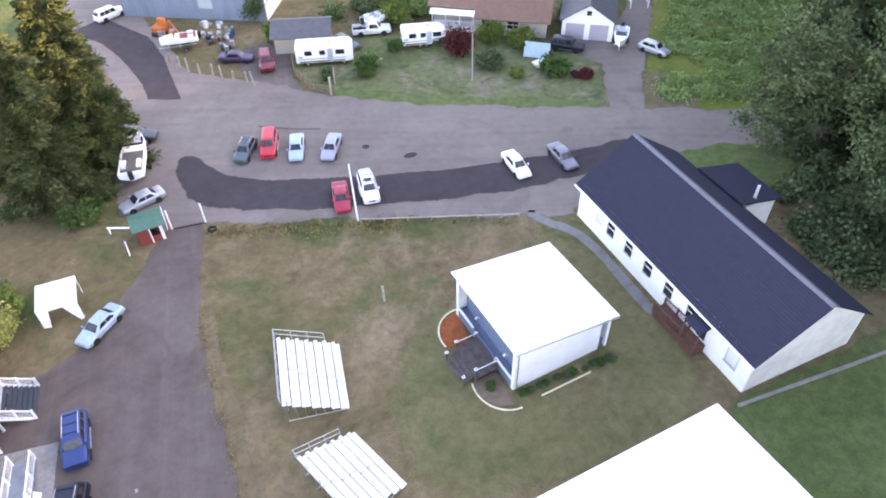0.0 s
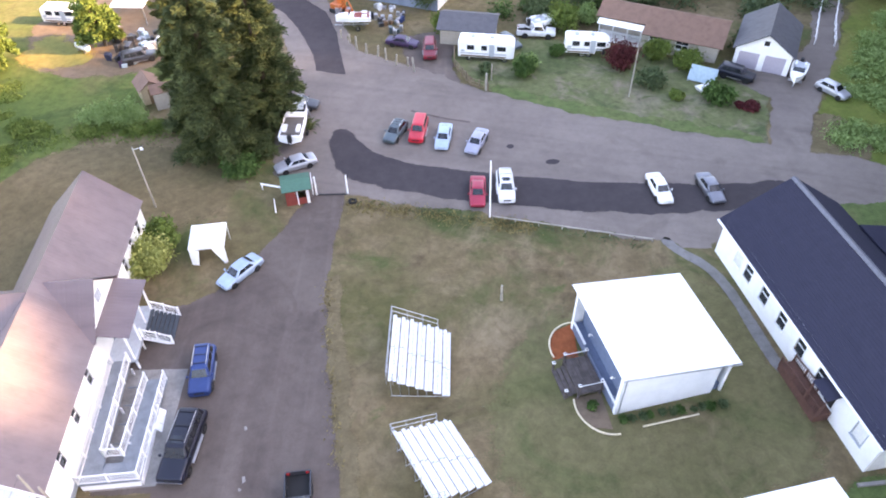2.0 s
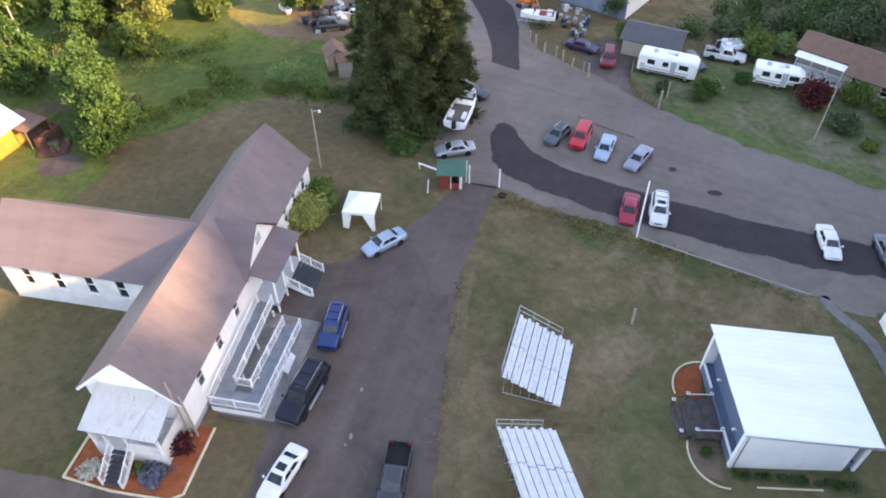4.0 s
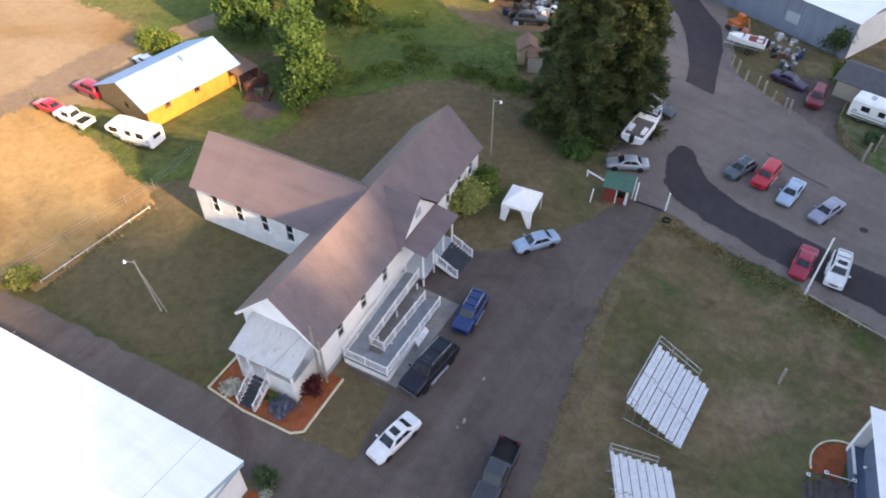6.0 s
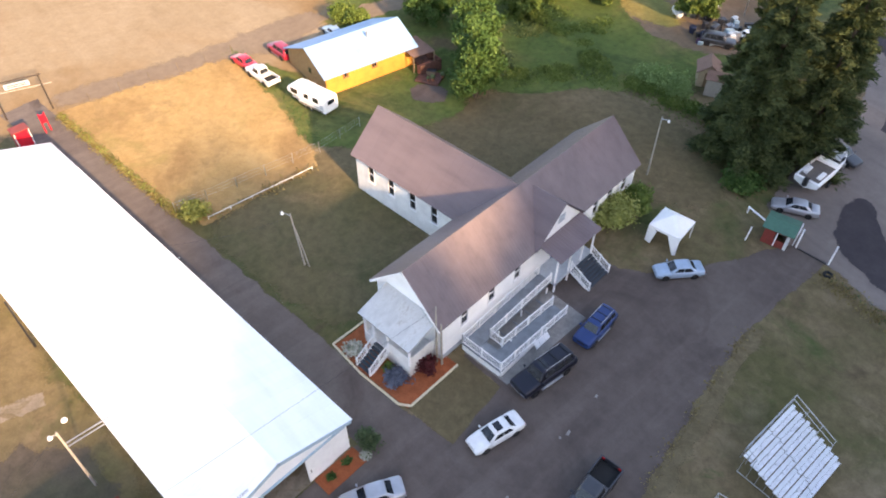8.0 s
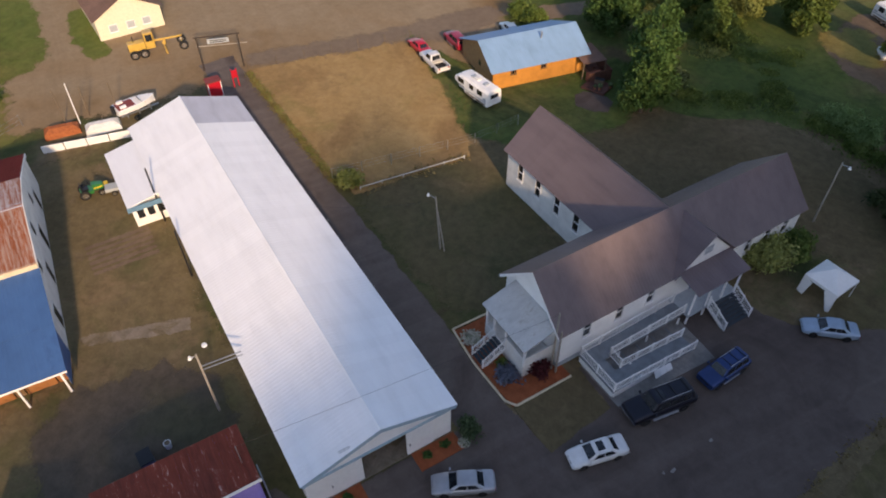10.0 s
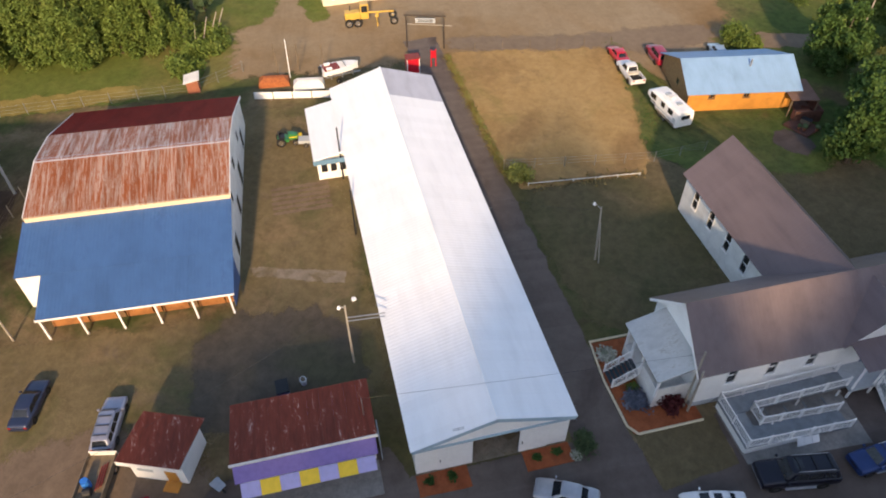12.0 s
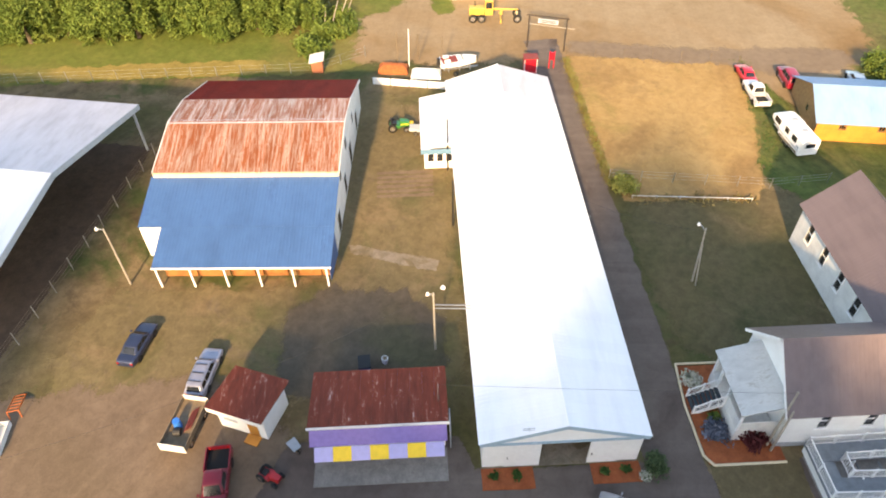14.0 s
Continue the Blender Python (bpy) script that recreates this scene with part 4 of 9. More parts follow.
def house():
    t = thing("meeting_house", "white timber T-shaped house with a brown metal roof", "house")
    xw, xe, xr, ys, yn, ze, zr = -30.7, -23.5, -27.15, 22.1, 49.3, 4.5, 7.95
    hole = lambda y: (y - 0.35, y + 0.35, 2.4, 4.0)
    east = wall_with_holes(bmesh.new(), yn - ys, ze, 0.2, [hole(y - ys) for y in (24.7, 28.0, 31.3, 42.7, 45.0, 47.4)])
    w = part("wall", east, "white", t, "white board wall with small dark windows")
    w.matrix_basis = pose(xe, ys, 0, 0, 0, 90)
    for y in (24.7, 28.0, 31.3, 42.7, 45.0, 47.4):
        window(t, xe, y, 2.4, 0.7, 1.6, 90, mull=(0, 1))
    part("wall", boxed(xw, xw + 0.2, ys, yn, 0, ze), "white", t)
    for y0 in (ys + 0.003, yn - 0.203):
        part("gable_wall", prism(bmesh.new(), [(xw + 0.2, 0), (xe - 0.2, 0), (xe - 0.2, ze), (xr, zr - 0.15), (xw + 0.2, ze)], "y", y0, y0 + 0.2), "white", t)
    part("foundation", boxed(xw - 0.05, xe + 0.05, ys - 0.05, yn + 0.05, 0, 0.5), "grey_paint", t)
    roof = new("roof")
    roof.parent = t
    tagged(roof, "brown ribbed metal roof")
    gable_roof_panels(roof, "roof_brown", (xr, ys - 0.45), (xr, yn + 0.45), 3.6, ze, zr)
    # rear wing
    yw, hw, xwest = 35.5, 3.7, -44.3
    wing = wall_with_holes(bmesh.new(), xw - xwest, ze, 0.2, [(x - 0.38, x + 0.38, 2.0, 3.9) for x in (2.2, 5.0, 7.9, 10.7)])
    ww = part("wall", wing, "white_old", t, "weathered white board wall")
    ww.matrix_basis = pose(xwest, yw - hw, 0)
    for x in (2.2, 5.0, 7.9, 10.7):
        window(t, xwest + x, yw - hw, 2.0, 0.76, 1.9, 0, mull=(0, 1))
    part("wall", boxed(xwest, xw, yw + hw - 0.2, yw + hw, 0, ze), "white_old", t)
    part("gable_wall", prism(bmesh.new(), [(yw - hw + 0.2, 0), (yw + hw - 0.2, 0), (yw + hw - 0.2, ze), (yw, zr - 0.2), (yw - hw + 0.2, ze)], "x", xwest, xwest + 0.2), "white_old", t)
    gable_roof_panels(roof, "roof_brown", (xwest - 0.4, yw), (xr, yw), hw, ze, zr - 0.03)
    # east cross gable over the entrance
    yg, hg, zg = 36.8, 3.2, 7.5
    part("gable_wall", prism(bmesh.new(), [(yg - hg, ze - 0.2), (yg + hg, ze - 0.2), (yg, zg - 0.1)], "x", xe + 0.01, xe + 0.16), "white", t)
    gable_roof_panels(roof, "roof_brown", (xr, yg), (xe + 0.45, yg), hg, ze + 0.05, zg)
    b = bmesh.new()
    for k in range(4):
        box(b, xe + 0.17, xe + 0.22, yg - 0.45, yg + 0.45, 5.4 + 0.22 * k, 5.52 + 0.22 * k)
    part("louver", b, "grey_paint", t, "slatted gable vent")
    # south gable trim
    for side in (-1, 1):
        b = bmesh.new()
        slab(b, [(xr, ys - 0.5, zr + 0.02), (xr, ys - 0.42, zr + 0.02), (xr + side * 3.95, ys - 0.42, ze - 0.33), (xr + side * 3.95, ys - 0.5, ze - 0.33)], 0.22)
        part("bargeboard", b, "trim_white", t)
    # south porch
    px0, px1, py = -29.3, -24.1, 19.2
    part("porch_roof", slab(bmesh.new(), [(px0 - 0.2, py - 0.3, 3.75), (px1 + 0.25, py - 0.3, 3.75), (px1 + 0.25, ys, 4.75), (px0 - 0.2, ys, 4.75)], 0.12), "roof_stained", t, "pale stained metal porch roof")
    part("porch_floor", boxed(px0, px1, py, ys - 0.06, 0, 1.35), "white_old", t)
    for x in (px0 + 0.08, px0 + 1.1, px0 + 2.7, px1 - 0.08):
        part("porch_post", boxed(x - 0.08, x + 0.08, py + 0.02, py + 0.18, 1.35, 3.7), "trim_white", t)
    part("porch_wall", boxed(px1 - 0.1, px1, py + 0.2, ys - 0.06, 1.35, 2.35), "white_old", t)
    part("porch_wall", boxed(px0, px0 + 0.1, py + 0.2, ys - 0.06, 1.35, 3.9), "white_old", t)
    part("porch_wall", boxed(px0 + 2.8, px1 - 0.16, py + 0.02, py + 0.12, 1.35, 2.35), "white_old", t)
    part("door", boxed(xr - 0.5, xr + 0.5, ys - 0.08, ys - 0.02, 1.35, 3.4), "slate_wall", t)
    stair(t, (-27.2, py, 1.35), (0, -1), 1.35, 7, 1.5)
    # entrance porch with brown roof
    qx, q0, q1 = -21.3, 34.0, 39.6
    pr = new("porch_roof")
    pr.parent = t
    roof_panels(pr, "roof_brown", (xe + 0.2, q0 - 0.2, 4.55), (0, 1, 0), (2.4, 0, -0.5), q1 - q0 + 0.4, 2.45)
    part("porch_floor", boxed(xe, qx, q0, q1, 0.9, 1.2), "grey_paint", t)
    for y in (q0 + 0.1, 36.0, 37.8, q1 - 0.1):
        part("porch_post", boxed(qx - 0.15, qx - 0.02, y - 0.07, y + 0.07, 0, 4.1), "trim_white", t)
    part("door", boxed(xe + 0.01, xe + 0.06, 36.2, 37.4, 1.2, 3.3), "slate_wall", t, "dark entrance double door")
    stair(t, (qx, 37.8, 1.2), (1, 0), 1.2, 7, 3.0)
    return t


def stair(parent, top, way, rise, n, width, mat="step_dark"):
    """Steps going down from a landing, with a picket railing at each side."""
    s = new("stairs")
    s.parent = parent
    x, y, z = top
    dx, dy = way
    run = 0.3
    for k in range(n):
        a, b = k * run, (k + 1) * run
        zz = z - rise * (k + 1) / (n + 1)
        xa, xb = sorted((x + dx * a, x + dx * b)) if dx else (x - width / 2, x + width / 2)
        ya, yb = sorted((y + dy * a, y + dy * b)) if dy else (y - width / 2, y + width / 2)
        part("step", boxed(xa, xb, ya, yb, zz - 0.06, zz), mat, s)
    for side in (-1, 1):
        ox, oy = (0, side * width / 2) if dx else (side * width / 2, 0)
        b = bmesh.new()
        p = Vector((x + ox, y + oy, z - 0.1))
        q = Vector((x + ox + dx * n * run, y + oy + dy * n * run, 0.1))
        slab(b, [p + Vector((dy, dx, 0)) * 0.04, q + Vector((dy, dx, 0)) * 0.04, q - Vector((dy, dx, 0)) * 0.04, p - Vector((dy, dx, 0)) * 0.04], 0.25)
        part("stringer", b, "trim_white", s)
        railing(s, [(x + ox, y + oy, z - 0.05), (q.x, q.y, 0.0)], 0.95, 0.14, post_gap=1.2)
    return s


house()


# ---- switchback ramp beside the house ----
def ramp():
    t = thing("access_ramp", "white and grey wooden switchback access ramp with picket railings", "ramp")
    part("upper_deck", slab(bmesh.new(), [(-23.1, 24.0, 0.8), (-21.7, 24.0, 0.8), (-21.7, 34.0, 1.2), (-23.1, 34.0, 1.2)], 0.12), "deck_grey", t)
    part("landing", boxed(-23.1, -19.0, 24.0, 25.5, 0.66, 0.78), "deck_grey", t)
    part("lower_deck", slab(bmesh.new(), [(-20.5, 25.5, 0.78), (-19.0, 25.5, 0.78), (-19.0, 32.8, 0.15), (-20.5, 32.8, 0.15)], 0.12), "deck_grey", t)
    railing(t, [(-23.05, 24.1, 0.78), (-23.05, 33.9, 1.2)], 1.0)
    railing(t, [(-21.75, 26.0, 0.85), (-21.75, 33.9, 1.2)], 1.0)
    railing(t, [(-21.75, 26.0, 0.8), (-20.5, 26.0, 0.76), (-20.5, 32.7, 0.17)], 1.0)
    railing(t, [(-19.05, 32.7, 0.17), (-19.05, 24.1, 0.75), (-23.05, 24.1, 0.75)], 1.0)
    for x, y in ((-19.1, 24.2), (-21, 24.2), (-23, 24.2), (-19.1, 27), (-20.4, 27), (-21.7, 27), (-21.7, 30), (-23, 30), (-21.7, 33.5), (-19.1, 30)):
        part("support_post", boxed(x - 0.06, x + 0.06, y - 0.06, y + 0.06, 0, 0.75), "trim_white", t)
    for k in range(4):
        part("cross_member", boxed(-21.72, -20.55, 27.2 + 1.6 * k, 27.26 + 1.6 * k, 0.35, 0.43), "deck_grey", t)
    b = bmesh.new()
    box(b, -19.02, -18.97, 24.1, 28.5, 0.05, 0.65)
    box(b, -23.0, -19.1, 24.02, 24.07, 0.05, 0.65)
    part("skirting", b, "trim_white", t)
    for k in range(3):
        part("leaning_board", slab(bmesh.new(), [(-18.93, 28.1 + 0.62 * k, 0.62 - 0.06 * k), (-18.93, 28.68 + 0.62 * k, 0.6 - 0.06 * k), (-18.55, 28.68 + 0.62 * k, 0.06), (-18.55, 28.1 + 0.62 * k, 0.06)], 0.04), "trim_white", t, "white board leaning on the ramp side")
    return t


ramp()
# shade below the ramp decks, painted as a dark sheet
flat_sheet("ground_under_ramp", [(-23.2, 24.1), (-19.1, 24.1), (-19.1, 30.5), (-20.4, 33.5), (-23.2, 33.9)], 0.045, "arena_dirt_ramp_shade", "dark sheet under the ramp painted as its shade", "soil", 0.05, 0.6, 26)


# ---- gambrel barn ----
def barn():
    t = thing("barn", "old white barn with a rusty gambrel roof and blue front lean-to", "barn")
    t.matrix_basis = pose(-45.6, -19.3, 0, 0, 0, -3.0)
    # local frame: x from the front break (0) back to negative, y across
    h = 8.6
    prof = [(-5.3, 5.58), (-11.9, 6.8), (-16.6, 6.25), (-24.4, 3.75)]
    wall = [(0, 0), (-24.3, 0)] + [(x, z - 0.15) for x, z in prof[::-1]] + [(-5.4, 5.1), (0, 3.7)]
    for y in (-h, h - 0.2):
        gw = part("gable_wall", prism(bmesh.new(), wall, "y", y, y + 0.2), "white_old", t, "white board gable wall")
    for x, z, w, hh in ((-3.0, 0.3, 1.4, 2.2), (-8.5, 0.4, 1.2, 2.2), (-13.5, 0.3, 1.5, 2.5), (-6.5, 3.6, 0.9, 1.2), (-11.3, 3.8, 1.0, 1.3), (-17, 3.0, 0.9, 1.2), (-19.5, 0.4, 1.3, 2.2)):
        o = part("opening", boxed(x - w / 2, x + w / 2, h + 0.003, h + 0.03, z, z + hh), "glass", t, "dark opening in the gable wall")
        part("frame", prism_frame(x, z, w, hh, h), "white_old", o)
    part("front_wall", boxed(-0.2, 0, -h + 0.2, h - 0.2, 0, 3.6), "stall_wood", t, "orange brown boarded stalls under the porch")
    part("white_wall", boxed(0.01, 0.08, -h - 0.35, -6.95, 0, 3.55), "white", t, "white end wall beside the porch")
    for k in range(5):
        y = -6.6 + 3.0 * k
        part("stall_front", boxed(2.75, 2.82, y + 0.1, y + 2.1, 0.1, 1.35), "stall_wood", t, "orange brown boarded stall front")
        part("stall_gate", boxed(2.75, 2.8, y + 2.2, y + 2.85, 0.1, 1.25), "brown_wall" if k % 2 else "stall_wood", t)
        part("stall_partition", boxed(0.02, 2.74, y - 0.05, y + 0.05, 0, 1.5), "stall_wood", t)
    part("back_wall", boxed(-24.3, -24.1, -h + 0.2, h - 0.2, 0, 3.5), "white_old", t)
    ro = new("rusty_roof")
    ro.parent = t
    tagged(ro, "rusty corrugated iron gambrel roof")
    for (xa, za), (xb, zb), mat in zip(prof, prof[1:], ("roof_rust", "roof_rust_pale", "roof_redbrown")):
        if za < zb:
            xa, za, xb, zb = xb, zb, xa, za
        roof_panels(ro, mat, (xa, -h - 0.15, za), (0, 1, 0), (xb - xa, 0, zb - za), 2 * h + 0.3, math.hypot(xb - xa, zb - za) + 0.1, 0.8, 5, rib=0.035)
    part("eave_board", boxed(-5.35, -5.22, -h - 0.15, h + 0.15, 5.05, 5.6), "cream_board", t, "cream eave board")
    x, z = prof[1]
    part("flashing", slab(bmesh.new(), [(x - 0.35, -h - 0.2, z - 0.02), (x - 0.35, h + 0.2, z - 0.02), (x + 0.3, h + 0.2, z + 0.0), (x + 0.3, -h - 0.2, z + 0.0)], 0.04), "roof_lilac", ro, "pale metal ridge flashing")
    for y in (-h - 0.24, h + 0.16):
        for (xa, za), (xb, zb) in zip(prof, prof[1:]):
            part("bargeboard", slab(bmesh.new(), [(xa, y, za + 0.05), (xb, y, zb + 0.05), (xb, y + 0.08, zb + 0.05), (xa, y + 0.08, za + 0.05)], 0.3), "white_old", t, "white painted roof edge board")
    bl = new("lean_to_roof")
    bl.parent = t
    tagged(bl, "blue painted metal lean-to roof")
    roof_panels(bl, "roof_blue", (-5.35, -h - 0.4, 5.1), (0, 1, 0), (5.5, 0, -1.35), 2 * h + 0.6, 5.7, 0.92, 3)
    roof_panels(bl, "roof_blue", (0.0, -6.9, 3.72), (0, 1, 0), (4.2, 0, -1.1), h + 6.9 + 0.2, 4.35, 0.92, 3)
    part("eave_trim", boxed(4.1, 4.22, -6.95, h + 0.2, 2.42, 2.62), "trim_white", t)
    for k in range(6):
        y = -6.7 + 3.0 * k
        part("porch_post", boxed(3.95, 4.1, y - 0.075, y + 0.075, 0, 2.5), "trim_white", t)
    part("side_screen", slab(bmesh.new(), [(0, h + 0.05, 3.7), (4.1, h + 0.05, 2.6), (4.1, h + 0.05, 0.9), (0, h + 0.05, 0)], 0.04), "roof_blue", t)
    return t


def prism_frame(x, z, w, hh, y):
    b = bmesh.new()
    for a0, a1, c0, c1 in ((x - w / 2 - 0.1, x - w / 2, z, z + hh), (x + w / 2, x + w / 2 + 0.1, z, z + hh), (x - w / 2 - 0.1, x + w / 2 + 0.1, z + hh, z + hh + 0.1)):
        box(b, a0, a1, y + 0.004, y + 0.06, c0, c1)
    return b


barn()


# ---- open riding arena with a white roof ----
def arena():
    t = thing("covered_arena", "open sided arena with a wide white metal roof on posts", "arena", -62.8, -32.3, 0, -11)
    # local: x along the gable towards the yard, y negative along the ridge
    w, L, ze, zr = 29.0, 46.0, 5.6, 8.2
    ro = new("roof")
    ro.parent = t
    half = w / 2
    # slope turned from the sun has its shade in a greyer roof colour
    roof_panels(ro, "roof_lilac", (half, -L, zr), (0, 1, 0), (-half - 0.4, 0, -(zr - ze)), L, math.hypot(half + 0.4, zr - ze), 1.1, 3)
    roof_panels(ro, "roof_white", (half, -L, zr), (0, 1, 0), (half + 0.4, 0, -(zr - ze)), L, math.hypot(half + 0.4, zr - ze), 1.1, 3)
    for x in (0.2, w - 0.2):
        for k in range(8):
            part("post", boxed(x - 0.1, x + 0.1, -0.6 - 6.3 * k, -0.4 - 6.3 * k, 0, ze), "grey_paint", t)
    for k in range(8):
        b = bmesh.new()
        y = -0.5 - 6.3 * k
        rod(b, (0.2, y, ze - 0.15), (half, y, zr - 0.3), 0.12, sides=4)
        rod(b, (w - 0.2, y, ze - 0.15), (half, y, zr - 0.3), 0.12, sides=4)
        part("truss", b, "steel", t)
    for xa, xb in ((-0.4, half), (w + 0.4, half)):
        part("fascia", slab(bmesh.new(), [(xa, 0.02, ze + 0.0), (xb, 0.02, zr + 0.0), (xb, 0.1, zr + 0.0), (xa, 0.1, ze + 0.0)], 0.55), "grey_paint", t, "grey metal gable fascia")
    f = thing("arena_fence", "pipe rail fence round the dirt arena", "fence", -62.8, -32.3, 0, -11)
    for z in (0.4, 0.8, 1.2, 1.5):
        b = bmesh.new()
        rod(b, (1.0, 0.8, z), (36, 0.8, z), 0.02, sides=5)
        part("rail", b, "wood", f)
    for k in range(13):
        bb = bmesh.new()
        rod(bb, (1 + 2.9 * k, 0.8, 0), (1 + 2.9 * k, 0.8, 1.6), 0.05, sides=6)
        part("post", bb, "pole", f)
    flat_sheet("ground_arena", [(-63, -32.5), (-34.5, -38), (-44, -86), (-72, -80)], 0.02, "arena_dirt_ramp_shade", "raked dark brown arena dirt", "dirt", 0.2, seed=31, feather=0.6)


arena()

# ---- grey-roofed hall ----
M["roof_ridge_lit"] = plain("grey ridge metal and lit slope", (0.13, 0.135, 0.16), 0.6)


def hall():
    t = thing("community_hall", "long white hall with a dark blue grey shingle roof", "hall", 30.12, 20.05, 0, 4.7)
    # local: x across to the far side, y along the hall
    W, L, ze, zr = 10.6, 22.2, 3.95, 7.5
    spots = (1.75, 6.4, 9.2, 11.9, 14.6, 17.2, 18.9)
    w = part("wall", wall_with_holes(bmesh.new(), L, ze, 0.2, [(L - s - 0.52, L - s + 0.52, 1.4, 3.1) for s in spots]), "white", t, "white wall with dark sash windows")
    w.matrix_basis = pose(0, L, 0, 0, 0, -90)
    for k, s in enumerate(spots):
        wn_ = window(t, 0, s, 1.4, 1.04, 1.7, -90, "grey_paint" if k == 0 else "trim_white", mull=(0, 1) if 0 < k < 6 else (0, 0))
        if k in (0, 6):
            part("board", boxed(-0.5, 0.5, 0.02, 0.05, 0.02, 1.68), "white_old", wn_, "white board closing the window")
    part("wall", boxed(W - 0.2, W, 0, L, 0, ze), "white", t)
    for y in (0.003, L - 0.203):
        part("gable_wall", prism(bmesh.new(), [(0.2, 0), (W - 0.2, 0), (W - 0.2, ze), (W / 2, zr - 0.12), (0.2, ze)], "y", y, y + 0.2), "white_old", t)
    ro = new("roof")
    ro.parent = t
    tagged(ro, "dark blue grey shingle roof")
    for side in (-1, 1):
        e = W / 2 + side * (W / 2 + 0.45)
        zz = ze - 0.28
        n = 26
        for k in range(n):
            a, b = k / n, (k + 1) / n
            x0, x1 = W / 2 + (e - W / 2) * a, W / 2 + (e - W / 2) * b
            z0, z1 = zr + (zz - zr) * a, zr + (zz - zr) * b
            part("shingle_course", slab(bmesh.new(), [(x0, -0.4, z0), (x0, L + 0.4, z0), (x1, L + 0.4, z1 + 0.014), (x1, -0.4, z1 + 0.014)], 0.05), "roof_navy", ro)
    rc = bmesh.new()
    slab(rc, [(W / 2 - 0.28, -0.42, zr - 0.09), (W / 2, -0.42, zr + 0.05), (W / 2, L + 0.42, zr + 0.05), (W / 2 - 0.28, L + 0.42, zr - 0.09)], 0.03)
    # far half made wider: its grey paints sunlight on the far slope
    slab(rc, [(W / 2 + 0.42, -0.42, zr - 0.2), (W / 2, -0.42, zr + 0.05), (W / 2, L + 0.42, zr + 0.05), (W / 2 + 0.42, L + 0.42, zr - 0.2)], 0.03)
    part("ridge_cap", rc, "roof_ridge_lit", t, "grey ridge cap, widened to paint the sunlit far slope")
    part("gutter", boxed(-0.58, -0.45, -0.4, L + 0.4, ze - 0.42, ze - 0.3), "trim_white", t)
    # side door landing with red brown rails and little roof
    part("door", boxed(-0.04, -0.002, 4.5, 5.4, 1.0, 3.0), "black", t, "dark side door")
    part("landing", boxed(-1.3, -0.05, 4.2, 9.0, 0.0, 0.85), "red_wood", t, "red brown wooden access landing")
    for x in (-1.28, -0.2):
        railing(t, [(x, 4.2 if x < -1 else 6.0, 0.85), (x, 9.0, 0.5)], 0.95, 0.2, "red_wood")
    part("door_canopy", slab(bmesh.new(), [(-1.4, 4.0, 3.0), (-0.05, 4.0, 3.3), (-0.05, 5.8, 3.3), (-1.4, 5.8, 3.0)], 0.1), "roof_navy", t)
    part("canopy_post", boxed(-1.35, -1.25, 4.05, 4.15, 0.85, 2.9), "red_wood", t)
    part("canopy_post", boxed(-1.35, -1.25, 5.65, 5.75, 0.85, 2.9), "red_wood", t)
    # rear annex
    part("annex_wall", boxed(W + 0.01, W + 4.6, 13.6, 18.6, 0, 3.2), "white", t)
    part("annex_roof", slab(bmesh.new(), [(W - 0.1, 13.2, 4.3), (W + 5.0, 13.2, 3.2), (W + 5.0, 19.0, 3.2), (W - 0.1, 19.0, 4.3)], 0.15), "roof_navy", t)
    for y in (14.6, 15.9):
        window(t, W + 4.6, y, 1.3, 0.7, 1.3, 90, mull=(0, 1), proud=True)
    b = bmesh.new()
    rod(b, (W + 2.0, 13.8, 3.8), (W + 2.0, 13.8, 5.2), 0.13)
    part("flue", b, "trim_white", t)
    b = bmesh.new()
    box(b, -0.1, 0.35, L + 0.01, L + 0.25, 3.1, 3.5)
    part("lamp_box", b, "trim_white", t)
    return t


hall()
kerb = thing("kerb", "low concrete kerb along the grass by the hall", "kerb", kind="structure")
part("kerb_stone", boxed(29.2, 70, 19.0, 19.25, 0, 0.2), "concrete", kerb)


